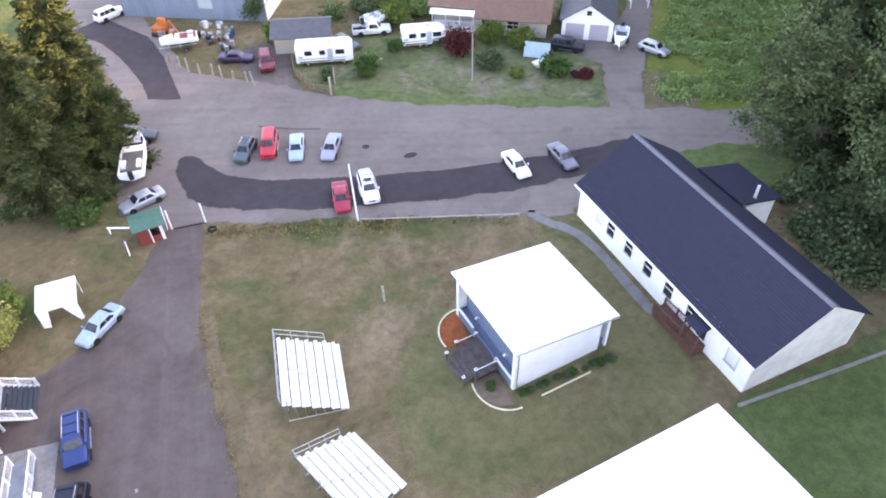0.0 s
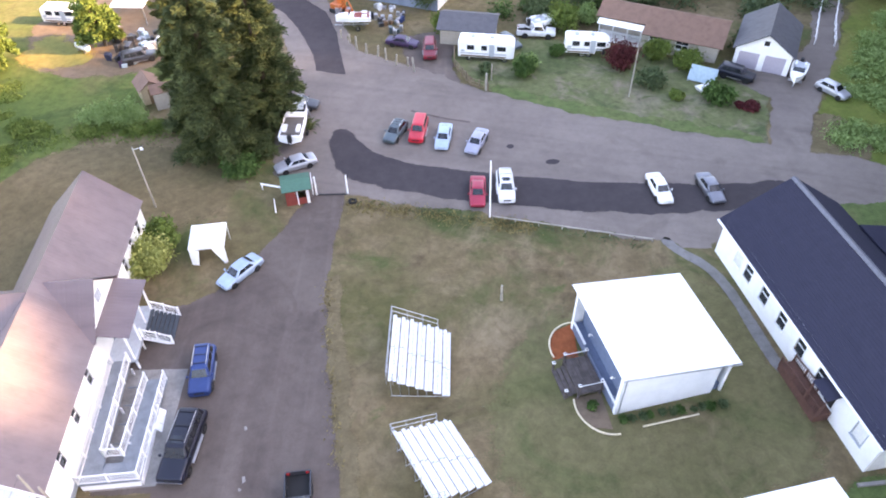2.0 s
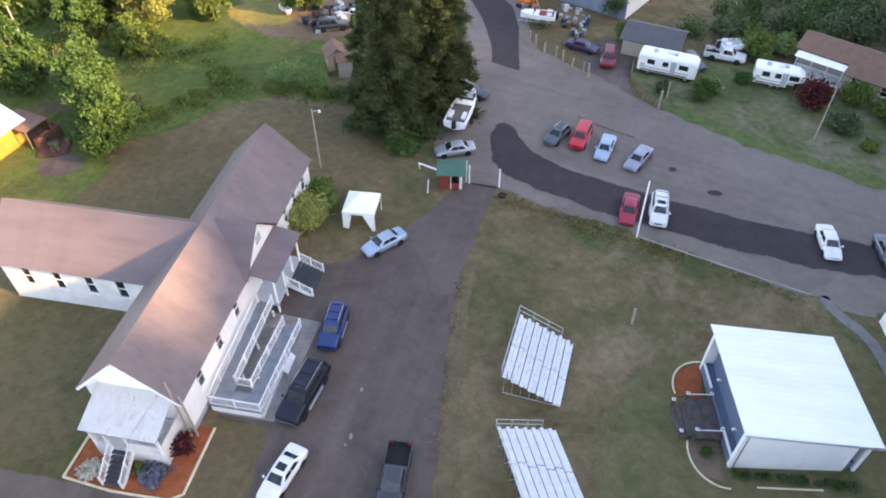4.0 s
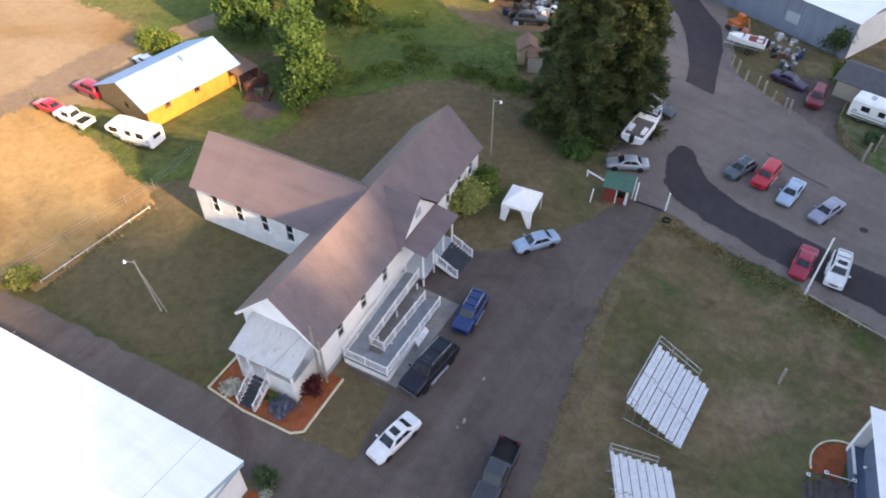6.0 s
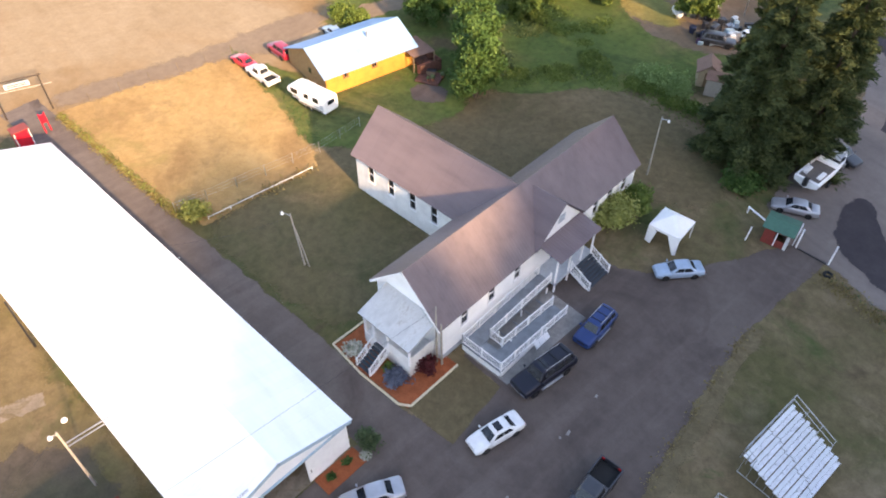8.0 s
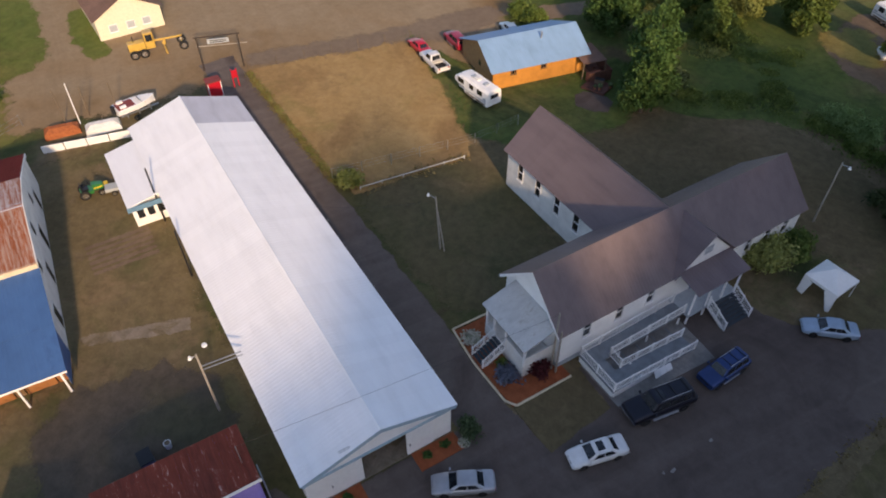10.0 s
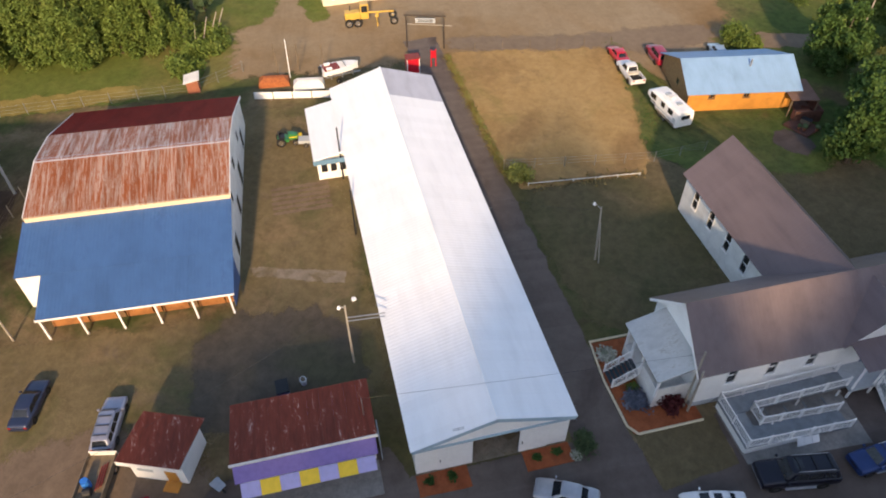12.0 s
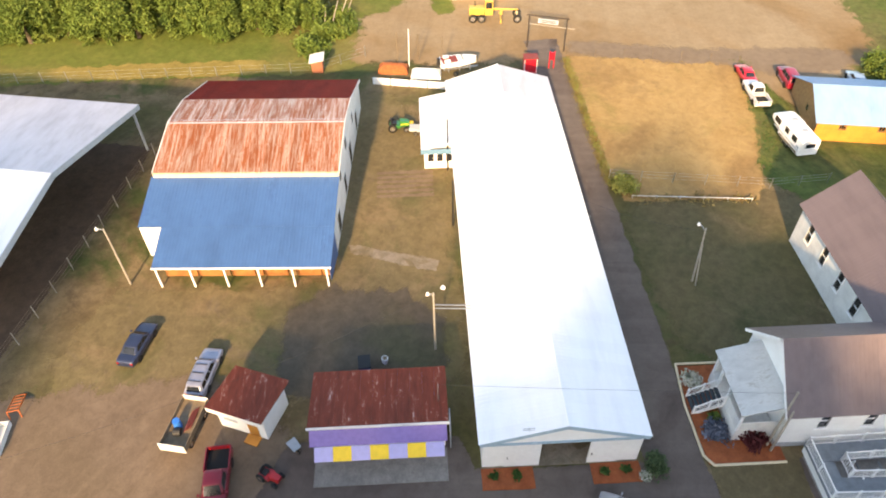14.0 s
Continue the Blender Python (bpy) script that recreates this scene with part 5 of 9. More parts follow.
# ---- stage pavilion with flat white roof ----
def pavilion():
    t = thing("stage_pavilion", "white stage pavilion with slate blue open front and flat roof", "pavilion", 14.39, 26.2, 0, 8.5)
    W, L, za, zb = 8.75, 8.55, 4.9, 3.75
    z = lambda x: za + (zb - za) * x / W
    # side walls, back wall, front frame
    for y in (0, L - 0.15):
        part("wall", prism(bmesh.new(), [(0.15, 0), (W - 0.9 if y == 0 else W, 0), (W - 0.9 if y == 0 else W, z(W) - 0.05), (0.15, z(0.15) - 0.05)], "y", y, y + 0.15), "white", t)
    part("wall", boxed(W - 0.15, W, 0.2, L - 0.2, 0, zb - 0.05), "white", t)
    part("corner_post", boxed(W - 0.25, W - 0.02, 0.0, 0.18, 0, zb - 0.05), "white", t)
    part("stage_floor", boxed(0.2, W - 0.3, 0.2, L - 0.2, 0, 0.8), "slate_wall", t)
    part("stage_back", boxed(0.75, 0.85, 0.4, L - 0.4, 0.8, 4.2), "slate_wall", t, "slate blue stage wall")
    part("front_base", boxed(0, 0.12, 0.15, L - 0.15, 0, 0.95), "slate_wall", t)
    for ya, yb in ((0.0, 0.3), (L - 0.3, L)):
        part("front_post", boxed(-0.02, 0.14, ya, yb, 0, za - 0.1), "trim_white", t)
    part("fascia", boxed(-0.05, 0.16, 0.3, L - 0.3, za - 0.55, za - 0.08), "trim_white", t)
    for ya, yb in ((0.3, 2.6), (L - 2.6, L - 0.3)):
        part("front_rail", boxed(-0.03, 0.13, ya, yb, 0.95, 1.06), "trim_white", t)
    ro = new("roof")
    ro.parent = t
    roof_panels(ro, "roof_white", (-0.35, -0.35, za + 0.02), (0, 1, 0), (W + 0.7, 0, zb - za), L + 0.7, W + 0.75, 0.9, 2)
    g = bmesh.new()
    rod(g, (-0.3, -0.4, za - 0.08), (W + 0.35, -0.4, zb - 0.12), 0.05, sides=5)
    part("roof_edge", g, "steel", t, "grey metal roof edge")
    d = bmesh.new()
    rod(d, (0.25, -0.06, 0.1), (0.25, -0.06, za - 0.2), 0.05, sides=6)
    part("downpipe", d, "steel", t)
    for y in (2.0, L - 2.4):
        b = bmesh.new()
        rod(b, (0.68, y, 1.6), (0.45, y, 1.9), 0.035)
        rod(b, (0.45, y, 1.9), (0.36, y, 1.72), 0.05, 0.11)
        part("lamp", b, "trim_white", t, "white swan neck lamp")
    # deck and steps
    y0, y1 = 1.9, 5.1
    deck = part("deck", boxed(-2.1, -0.06, y0, y1, 0.5, 0.7), "deck_wood", t, "weathered dark wooden deck with handrails")
    for k in range(7):
        part("plank", boxed(-2.1 + 0.29 * k, -1.83 + 0.29 * k, y0 - 0.02, y1 + 0.02, 0.702, 0.735), "deck_wood", deck)
    for k in range(3):
        part("step", boxed(-2.1 - 0.32 * (k + 1), -2.1 - 0.32 * k, y0 + 0.3, y1 - 0.3, 0.36 - 0.17 * k, 0.46 - 0.17 * k), "deck_wood", t)
    for x, y in ((-2.05, y0 + 0.1), (-2.05, y1 - 0.1), (-0.3, y0 + 0.1), (-0.3, y1 - 0.1), (-3.0, y0 + 0.3), (-3.0, y1 - 0.3)):
        h = 1.6 if x > -3 else 1.05
        p = part("rail_post", boxed(x - 0.07, x + 0.07, y - 0.07, y + 0.07, 0, h), "deck_wood", t)
        part("cap", boxed(x - 0.12, x + 0.12, y - 0.12, y + 0.12, h, h + 0.05), "trim_white", p)
        part("cap_centre", boxed(x - 0.06, x + 0.06, y - 0.06, y + 0.06, h + 0.051, h + 0.06), "deck_wood", p)
    bars = []
    for y in (y0 + 0.1, y1 - 0.1):
        bars += [((-0.3, y, zz), (-2.05, y, zz)) for zz in (1.15, 1.5)]
        bars.append(((-2.05, y, 1.5), (-3.0, y + (0.2 if y < 3 else -0.2), 1.0)))
    bars.append(((-2.05, y0 + 2.0, 0.75), (-2.05, y1 - 0.1, 0.75)))
    for i, (p, q) in enumerate(bars):
        b = bmesh.new()
        rod(b, p, q, 0.028, sides=5)
        part("handrail", b, "trim_white" if i % 3 == 1 else "deck_wood", t)
    return t


pavilion()
flat_sheet("flower_bed_pavilion", [(13.4, 35.0), (11.6, 34.3), (10.9, 32.6), (11.0, 31.6), (13.0, 31.6)], 0.06, "mulch", "red bark flower bed by the pavilion", "flower bed", 0.03, 0.5, 41)
flat_sheet("flower_bed_steps", [(11.7, 27.9), (11.9, 26.4), (12.7, 25.3), (14.0, 25.0), (13.9, 28.2)], 0.05, "dirt_yard", "dark soil bed by the steps", "flower bed", 0.03, 0.5, 42)
b = bmesh.new()
for cx, cy, rx, ry, a0, a1 in ((13.3, 32.6, 2.35, 2.5, 90, 200), (14.2, 27.3, 2.5, 2.75, 170, 275)):
    arc = [(cx + rx * math.cos(radians(a0 + (a1 - a0) * k / 12)), cy + ry * math.sin(radians(a0 + (a1 - a0) * k / 12)), 0.08) for k in range(13)]
    for p, q in zip(arc, arc[1:]):
        rod(b, p, q, 0.075, sides=6)
rod(b, (16.2, 25.0, 0.06), (20.6, 25.6, 0.06), 0.07, sides=6)
tagged(new("garden_edging", mesh_of("garden_edging", b, "cream_board")), "pale curved stone edging round the beds", "edging", kind="structure")
for k in range(11):
    rr = random.Random(900 + k)
    bush(14.8 + 0.78 * k + rr.uniform(-0.15, 0.15), 25.7 + 0.05 * k + rr.uniform(-0.1, 0.1), rr.uniform(0.3, 0.55), rr.uniform(0.25, 0.6), "leaf_dark" if k % 3 else "leaf_green", 50 + k, 500, 0.09, "small green foundation plant by the white wall", "garden_plant", "plants along the pavilion")
bush(12.9, 27.0, 0.5, 0.6, "leaf_green", 61, 300, 0.15, "small green shrub beside the wooden steps", "garden_plant")


# ---- flat white roofed building close below ----
def low_building():
    t = thing("flat_roofed_building", "white building with a broad pale metal roof", "building", 24.75, 17.6, 0, 7.0)
    part("wall", boxed(-15.2, -0.4, -14.5, -0.4, 0, 4.5), "white", t)
    ro = new("roof")
    ro.parent = t
    roof_panels(ro, "roof_white", (-15.6, 0, 5.0), (1, 0, 0), (0, -7.4, 0.5), 15.6, 7.42, 0.92, 2)
    roof_panels(ro, "roof_white", (-15.6, -14.8, 5.0), (1, 0, 0), (0, 7.4, 0.5), 15.6, 7.42, 0.92, 2)
    return t


low_building()


# ---- bleachers ----
def bleacher(x, y, rz, length, label, rows=7):
    t = thing("bleacher", label, "bleacher", x, y, 0, rz, "bleachers on the lawn")
    # local: highest row at x = 0, descending towards +x; boards along y
    depth, top = 0.66, 2.35
    for k in range(rows):
        z = top - 0.3 * k
        xx = 0.1 + depth * k
        cut = length * (0.04 if k % 2 else 0.0) - 0.1 * k
        for name, xa, xb, zz, short, mat in (("seat_board", xx, xx + 0.27, z, 0.0, "bench"), ("riser_board", xx + 0.275, xx + 0.3, z - 0.05, 0.12, "bench_low"), ("foot_board", xx + 0.305, xx + 0.585, z - 0.22, 0.12, "bench_low")):
            ya, yb = -length / 2 - 0.04 * (k % 2) + short, length / 2 + 0.03 * (k % 3) - short
            for p, q in ((ya, cut - 0.03), (cut + 0.03, yb)):
                part(name, boxed(xa, xb, p, q, zz - (0.17 if name == "riser_board" else 0.045), zz), mat, t, bevel=0.008)
    for j in range(5):
        yy = -length / 2 + 0.25 + (length - 0.5) * j / 4
        b = bmesh.new()
        rod(b, (0.2, yy, top - 0.1), (depth * rows, yy, top - 0.3 * rows), 0.035, sides=5)
        rod(b, (0.2, yy, 0.05), (depth * rows, yy, 0.05), 0.035, sides=5)
        for k in range(rows):
            rod(b, (0.25 + depth * k, yy, 0), (0.25 + depth * k, yy, top - 0.3 * k - 0.05), 0.025, sides=5)
        part("frame", b, "steel", t)
    for pts in ([(0.0, -length / 2), (0.0, length / 2)], [(0.0, length / 2), (depth * rows * 0.78, length / 2 + 0.05)], [(0.0, -length / 2), (depth * rows * 0.2, -length / 2)]):
        b = bmesh.new()
        (xa, ya), (xb, yb) = pts
        za, zb = top, top - 0.3 * (xb - xa) / depth
        for h in (0.5, 1.05):
            rod(b, (xa, ya, za + h), (xb, yb, zb + h), 0.028, sides=5)
        n = max(2, int(math.hypot(xb - xa, yb - ya) / 1.2))
        for i in range(n + 1):
            u = i / n
            rod(b, (xa + (xb - xa) * u, ya + (yb - ya) * u, max(0.02, (za + (zb - za) * u) - 0.4)), (xa + (xb - xa) * u, ya + (yb - ya) * u, za + (zb - za) * u + 1.05), 0.025, sides=5)
        part("guard_rail", b, "steel", t, "grey pipe guard rail")
    return t


M["bench_low"] = plain("dull aluminium foot boards", (0.76, 0.77, 0.8), 0.5, 0.1, var=0.12)
M["bench"] = plain("pale aluminium boards", (0.72, 0.73, 0.74), 0.45, 0.15, var=0.05)
bleacher(-1.75, 32.4, -6.5, 6.3, "aluminium bleacher with white bench boards on the lawn")
bleacher(-0.75, 22.35, 24.5, 5.8, "aluminium bleacher turned towards the stage on the lawn")


# ---- booths ----
def striped_booth():
    t = thing("striped_booth", "purple food booth with faded red roof and striped awning", "booth")
    x0, x1, y0, y1 = -29.3, -24.9, -10.9, -1.6
    part("wall", boxed(x0, x0 + 0.12, y0, y1, 0, 3.0), "purple", t)
    for y in (y0, y1 - 0.12):
        part("wall", prism(bmesh.new(), [(x0 + 0.12, 0), (x1, 0), (x1, 3.3), (x0 + 0.12, 3.0)], "y", y, y + 0.12), "white_old", t)
    front = wall_with_holes(bmesh.new(), y1 - y0 - 0.24, 3.2, 0.12, [(0.5, 2.7, 1.0, 2.1), (3.3, 5.7, 1.0, 2.1), (6.3, 8.5, 1.0, 2.1)])
    w = part("front_wall", front, "purple", t)
    w.matrix_basis = pose(x1 + 0.12, y0 + 0.12, 0, 0, 0, 90)
    part("counter", boxed(x1 + 0.13, x1 + 0.45, y0 + 0.3, y1 - 0.3, 0.95, 1.0), "white_old", t)
    ro = new("roof")
    ro.parent = t
    tagged(ro, "dark red metal roof with worn pale scratches")
    roof_panels(ro, "roof_red", (x1 + 0.3, y0 - 0.25, 3.75), (0, 1, 0), (x0 - x1 - 0.6, 0, -0.55), y1 - y0 + 0.5, 5.05, 0.9, 2, rib=0.008)
    part("roof_edge", boxed(x1 + 0.31, x1 + 0.4, y0 - 0.3, y1 + 0.3, 3.55, 3.8), "white_old", t)
    part("fascia", slab(bmesh.new(), [(x1 + 0.42, y0 - 0.1, 3.6), (x1 + 0.42, y1 + 0.1, 3.6), (x1 + 1.2, y1 + 0.1, 2.75), (x1 + 1.2, y0 - 0.1, 2.75)], 0.06), "purple", t, "purple sloping fascia")
    aw = new("awning")
    aw.parent = t
    tagged(aw, "awning striped in lilac and yellow")
    n = 7
    a0, a1 = y0 + 0.2, y1 - 0.1
    for k in range(n):
        ya, yb = a0 + (a1 - a0) * k / n, a0 + (a1 - a0) * (k + 1) / n - 0.01
        part("stripe", slab(bmesh.new(), [(x1 + 1.22, ya, 2.72), (x1 + 1.22, yb, 2.72), (x1 + 2.0, yb, 2.1), (x1 + 2.0, ya, 2.1)], 0.05), "yellow" if k % 2 else "lilac", aw)
    for y in (a0 + 0.1, a1 - 0.1):
        b = bmesh.new()
        rod(b, (x1 + 0.2, y, 1.9), (x1 + 1.9, y, 2.1), 0.03, sides=5)
        part("awning_arm", b, "steel", t)
    p = part("side_panel", boxed(x1 - 1.6, x1 + 0.3, y1 + 0.35, y1 + 0.42, 0.1, 2.4), "grey_paint", t, "grey panel leaning on the side wall")
    b = bmesh.new()
    rod(b, (-26.4, -2.0, 3.3), (-26.4, -2.0, 5.65), 0.03, sides=6)
    part("service_mast", b, "steel", t)
    part("base_slab", boxed(x1 + 0.2, -22.1, y0 - 0.1, y1 + 0.1, 0, 0.1), "concrete", t, "concrete apron")
    return t


striped_booth()


def small_booth():
    t = thing("ticket_booth", "small white booth with a dark red roof", "booth", -28.25, -15.9, 0, -21)
    w, d = 3.2, 3.9
    wall = wall_with_holes(bmesh.new(), d, 2.6, 0.1, [(0.4, 1.6, 1.0, 2.0), (2.4, 3.3, 0.02, 2.1)])
    f = part("front_wall", wall, "white", t)
    f.matrix_basis = pose(w / 2, -d / 2, 0, 0, 0, 90)
    part("door", boxed(w / 2 - 0.08, w / 2 - 0.03, d / 2 - 1.5, d / 2 - 0.6, 0.02, 2.1), "orange_wall", t, "orange brown door")
    part("shutter", boxed(w / 2 - 0.08, w / 2 - 0.03, -d / 2 + 0.4, -d / 2 + 1.6, 1.0, 2.0), "grey_paint", t)
    part("wall", boxed(-w / 2, -w / 2 + 0.1, -d / 2, d / 2, 0, 2.5), "white", t)
    for y in (-d / 2, d / 2 - 0.1):
        part("wall", boxed(-w / 2 + 0.1, w / 2 - 0.1, y, y + 0.1, 0, 2.55), "white", t)
    ro = new("roof")
    ro.parent = t
    roof_panels(ro, "roof_red", (w / 2 + 0.5, -d / 2 - 0.35, 3.1), (0, 1, 0), (-w - 1.0, 0, -0.45), d + 0.7, w + 1.0, 0.8, 2, rib=0.008)
    part("fascia", boxed(w / 2 + 0.42, w / 2 + 0.5, -d / 2 - 0.35, d / 2 + 0.35, 2.55, 3.04), "trim_white", t)
    part("door_step", boxed(w / 2 + 0.02, w / 2 + 0.8, d / 2 - 1.6, d / 2 - 0.5, 0, 0.12), "orange_wall", t, "orange mat at the door")
    return t


small_booth()


# ---- gate kiosk ----
def kiosk():
    t = thing("gate_kiosk", "red ticket kiosk with a green roof at the gate", "kiosk", -10.1, 53.9, 0, 8)
    part("wall", boxed(-1.2, -1.1, -1.1, 1.1, 0, 2.3), "red_paint", t)
    f = part("front_wall", wall_with_holes(bmesh.new(), 2.2, 2.3, 0.1, [(0.9, 1.9, 0.9, 1.9)]), "red_paint", t)
    f.matrix_basis = pose(-1.1, -1.1, 0)
    part("wall", boxed(-1.1, 1.1, 1.0, 1.1, 0, 2.3), "red_paint", t)
    part("wall", boxed(1.0, 1.1, -1.0, 1.0, 0, 1.0), "red_paint", t)
    part("corner_trim", boxed(-0.1, 0.0, -1.14, -1.1, 0, 2.3), "trim_white", t)
    part("front_panel", boxed(0.81, 1.1, -1.14, -1.103, 0, 2.2), "white_old", t, "white painted panel")
    part("roof", slab(bmesh.new(), [(-1.5, -1.4, 2.3), (1.4, -1.4, 2.3), (1.4, 0, 2.8), (-1.5, 0, 2.8)], 0.08), "green_paint", t, "dark green roof")
    part("roof", slab(bmesh.new(), [(-1.5, 1.4, 2.3), (1.4, 1.4, 2.3), (1.4, 0, 2.8), (-1.5, 0, 2.8)], 0.08), "green_paint", t)
    part("sign_board", slab(bmesh.new(), [(1.45, -1.0, 1.0), (1.45, 0.8, 1.0), (1.5, 0.8, 2.7), (1.5, -1.0, 2.7)], 0.06), "trim_white", t, "blank white sign board")
    t.scale = (1, 1, 0.84)
    return t


kiosk()


def post(x, y, h, mat="pole", r=0.08, lean=(0, 0), name="post", label="short weathered wooden post in the grass", cat="post", group=""):
    t = thing(name, label, cat, x, y, 0, 0, group)
    b = bmesh.new()
    rod(b, (0, 0, -0.2), (lean[0], lean[1], h), r, r * 0.85)
    part("shaft", b, mat, t)
    return t


post(-8.3, 54.1, 2.3, "trim_white", 0.09, name="gate_post", label="white gate post at the drive", cat="post")
post(-5.2, 54.0, 2.3, "trim_white", 0.09, name="gate_post", label="white gate post at the drive", cat="post")
post(-12.2, 51.8, 1.7, "trim_white", 0.07, (0.1, 0.05), label="short leaning white post in the grass")
post(7.95, 38.2, 1.8, "pole", 0.13, (-0.06, 0.05), label="short weathered wooden stub in the lawn")
log = thing("barrier_log", "pale wooden barrier rail beside the kiosk", "barrier", -13.9, 55.6, 0, -20)
b = bmesh.new()
rod(b, (0, 0, 0.7), (3.2, 0, 0.7), 0.09)
rod(b, (0.1, 0, 0), (0.1, 0, 0.75), 0.07)
rod(b, (3.0, 0, 0), (3.0, 0, 0.75), 0.07)
part("rail", b, "trim_white", log)
gl = thing("gate_bar", "dark closed gate bar across the drive", "gate", -8.1, 54.0, 0, 0)
b = bmesh.new()
rod(b, (0, 0, 0.1), (2.8, -0.2, 0.1), 0.07)
part("bar", b, "black", gl)
ty = thing("old_tyre", "black tyre lying beside the gate post", "tyre", -4.7, 52.6, 0, 0)
b = bmesh.new()
for k in range(14):
    a0, a1 = 2 * math.pi * k / 14, 2 * math.pi * (k + 1) / 14
    rod(b, (0.33 * math.cos(a0), 0.33 * math.sin(a0), 0.13), (0.33 * math.cos(a1), 0.33 * math.sin(a1), 0.13), 0.13, sides=6)
part("casing", b, "rubber", ty)


# ---- canopy tent ----
def tent():
    t = thing("canopy_tent", "white peaked pop-up canopy tent on the grass", "tent", -17.6, 46.9, 0, 3)
    h, e, p = 1.55, 2.05, 3.1
    c = [(-h, -h), (h, -h), (h, h), (-h, h)]
    b = bmesh.new()
    for (xa, ya), (xb, yb) in zip(c, c[1:] + c[:1]):
        top = bm_tri(b, (xa, ya, e), (xb, yb, e), (0, 0, p))
        slab(b, [(xa, ya, e), (xb, yb, e), (xb, yb, e - 0.28), (xa, ya, e - 0.28)], 0.01)
    part("canopy", b, "white", t, "white fabric canopy")
    for x, y in c:
        part("leg", boxed(x * 0.97 - 0.03, x * 0.97 + 0.03, y * 0.97 - 0.03, y * 0.97 + 0.03, 0, e - 0.02), "trim_white", t)
    b = bmesh.new()
    slab(b, [(-h, -h, e - 0.2), (-h + 0.9, -h - 0.1, e - 0.3), (-h + 0.55, -h - 0.15, 0.05), (-h, -h, 0.05)], 0.03)
    part("side_curtain", b, "white", t, "white side curtain tied back")
    b = bmesh.new()
    slab(b, [(h, -h, e - 0.2), (h - 1.1, -h - 0.1, e - 0.25), (h - 0.25, -h - 0.25, 0.05), (h, -h - 0.1, 0.05)], 0.03)
    part("side_curtain", b, "white", t, "white side curtain tied back")
    b = bmesh.new()
    slab(b, [(-h, -h, e - 0.2), (-h, h, e - 0.2), (-h - 0.05, h * 0.5, 0.3), (-h - 0.05, -h, 0.05)], 0.03)
    part("side_curtain", b, "white", t, "white side curtain tied back")
    return t


def bm_tri(b, p, q, r):
    v = [b.verts.new(c) for c in (p, q, r)]
    w = [b.verts.new((c[0] * 0.985, c[1] * 0.985, c[2] - 0.03)) for c in (p, q, r)]
    b.faces.new(v)
    b.faces.new(w[::-1])
    for i in range(3):
        j = (i + 1) % 3
        b.faces.new((v[i], w[i], w[j], v[j]))


tent()


# ---- poles, lamps and wires ----
def lamp_pole(x, y, h, lean=(0, 0), arm=(-0.7, 0), label="weathered wooden pole with a small white yard lamp", brace=True, mat="pole", lamp=True, arm_bar=False):
    t = thing("lamp_pole", label, "lamp pole", x, y)
    b = bmesh.new()
    rod(b, (0, 0, -0.3), (lean[0], lean[1], h), 0.1, 0.07)
    part("pole", b, mat, t)
    if lamp:
        b = bmesh.new()
        a = Vector((lean[0], lean[1], h - 0.25))
        c = a + Vector((arm[0], arm[1], 0.15))
        rod(b, a, c, 0.03, sides=5)
        part("arm", b, "steel", t)
        b = bmesh.new()
        rod(b, c + Vector((0, 0, -0.22)), c + Vector((0, 0, 0.04)), 0.15, 0.07, sides=12)
        part("lamp_head", b, "trim_white", t, "white lamp head")
    if brace:
        b = bmesh.new()
        rod(b, (0.5, 0.12, 0), (lean[0] * 0.6 + 0.05, lean[1] * 0.6, h * 0.72), 0.07, 0.06)
        part("brace", b, mat, t)
    return t


lamp_pole(-39.75, 21.2, 6.3, (-0.25, -0.3), (-0.75, -0.3))
lamp_pole(-42.45, -29.2, 6.9, (0, 0), (-0.2, -0.7), brace=False)
lamp_pole(-33.6, -2.0, 7.0, (0, 0), (-0.1, -0.45), brace=False)
lamp_pole(-24.1, 53.9, 7.1, (-0.1, 0.1), (0.75, 0.1), brace=False)
lamp_pole(8.5, 48.9, 6.7, (-0.15, 0.1), brace=False, lamp=False, mat="trim_white", label="white painted pole leaning at the car park edge")
lamp_pole(28.1, 68.6, 7.0, (0.0, 0.1), brace=False, lamp=False, label="grey wooden utility pole on the verge")
lamp_pole(-23.6, 21.7, 6.75, (-0.1, 0.0), brace=False, lamp=False, label="grey service pole beside the house corner")
lamp_pole(-23.15, 21.8, 5.0, (-0.1, 0.0), brace=False, lamp=False, label="shorter grey conduit pole beside the house corner")
lamp_pole(-57.0, 0.25, 6.4, (0, 0), brace=False, lamp=False, mat="black", label="dark pole beside the long shed")
lamp_pole(-48.4, 0.3, 5.6, (0, 0), brace=False, lamp=False, mat="black", label="dark pole beside the long shed")
t = thing("pole_bracket", "grey pipe bracket with a round dish between pole and shed", "bracket", -33.6, -2.0)
b = bmesh.new()
for z in (5.2, 5.6):
    rod(b, (0, 0.1, z), (-0.3, 2.9, z - 0.6), 0.05, sides=5)
part("arm", b, "steel", t)
b = bmesh.new()
rod(b, (-0.5, 0.75, 6.95), (-0.5, 0.75, 7.05), 0.2, 0.17, sides=14)
part("dish", b, "trim_white", t)
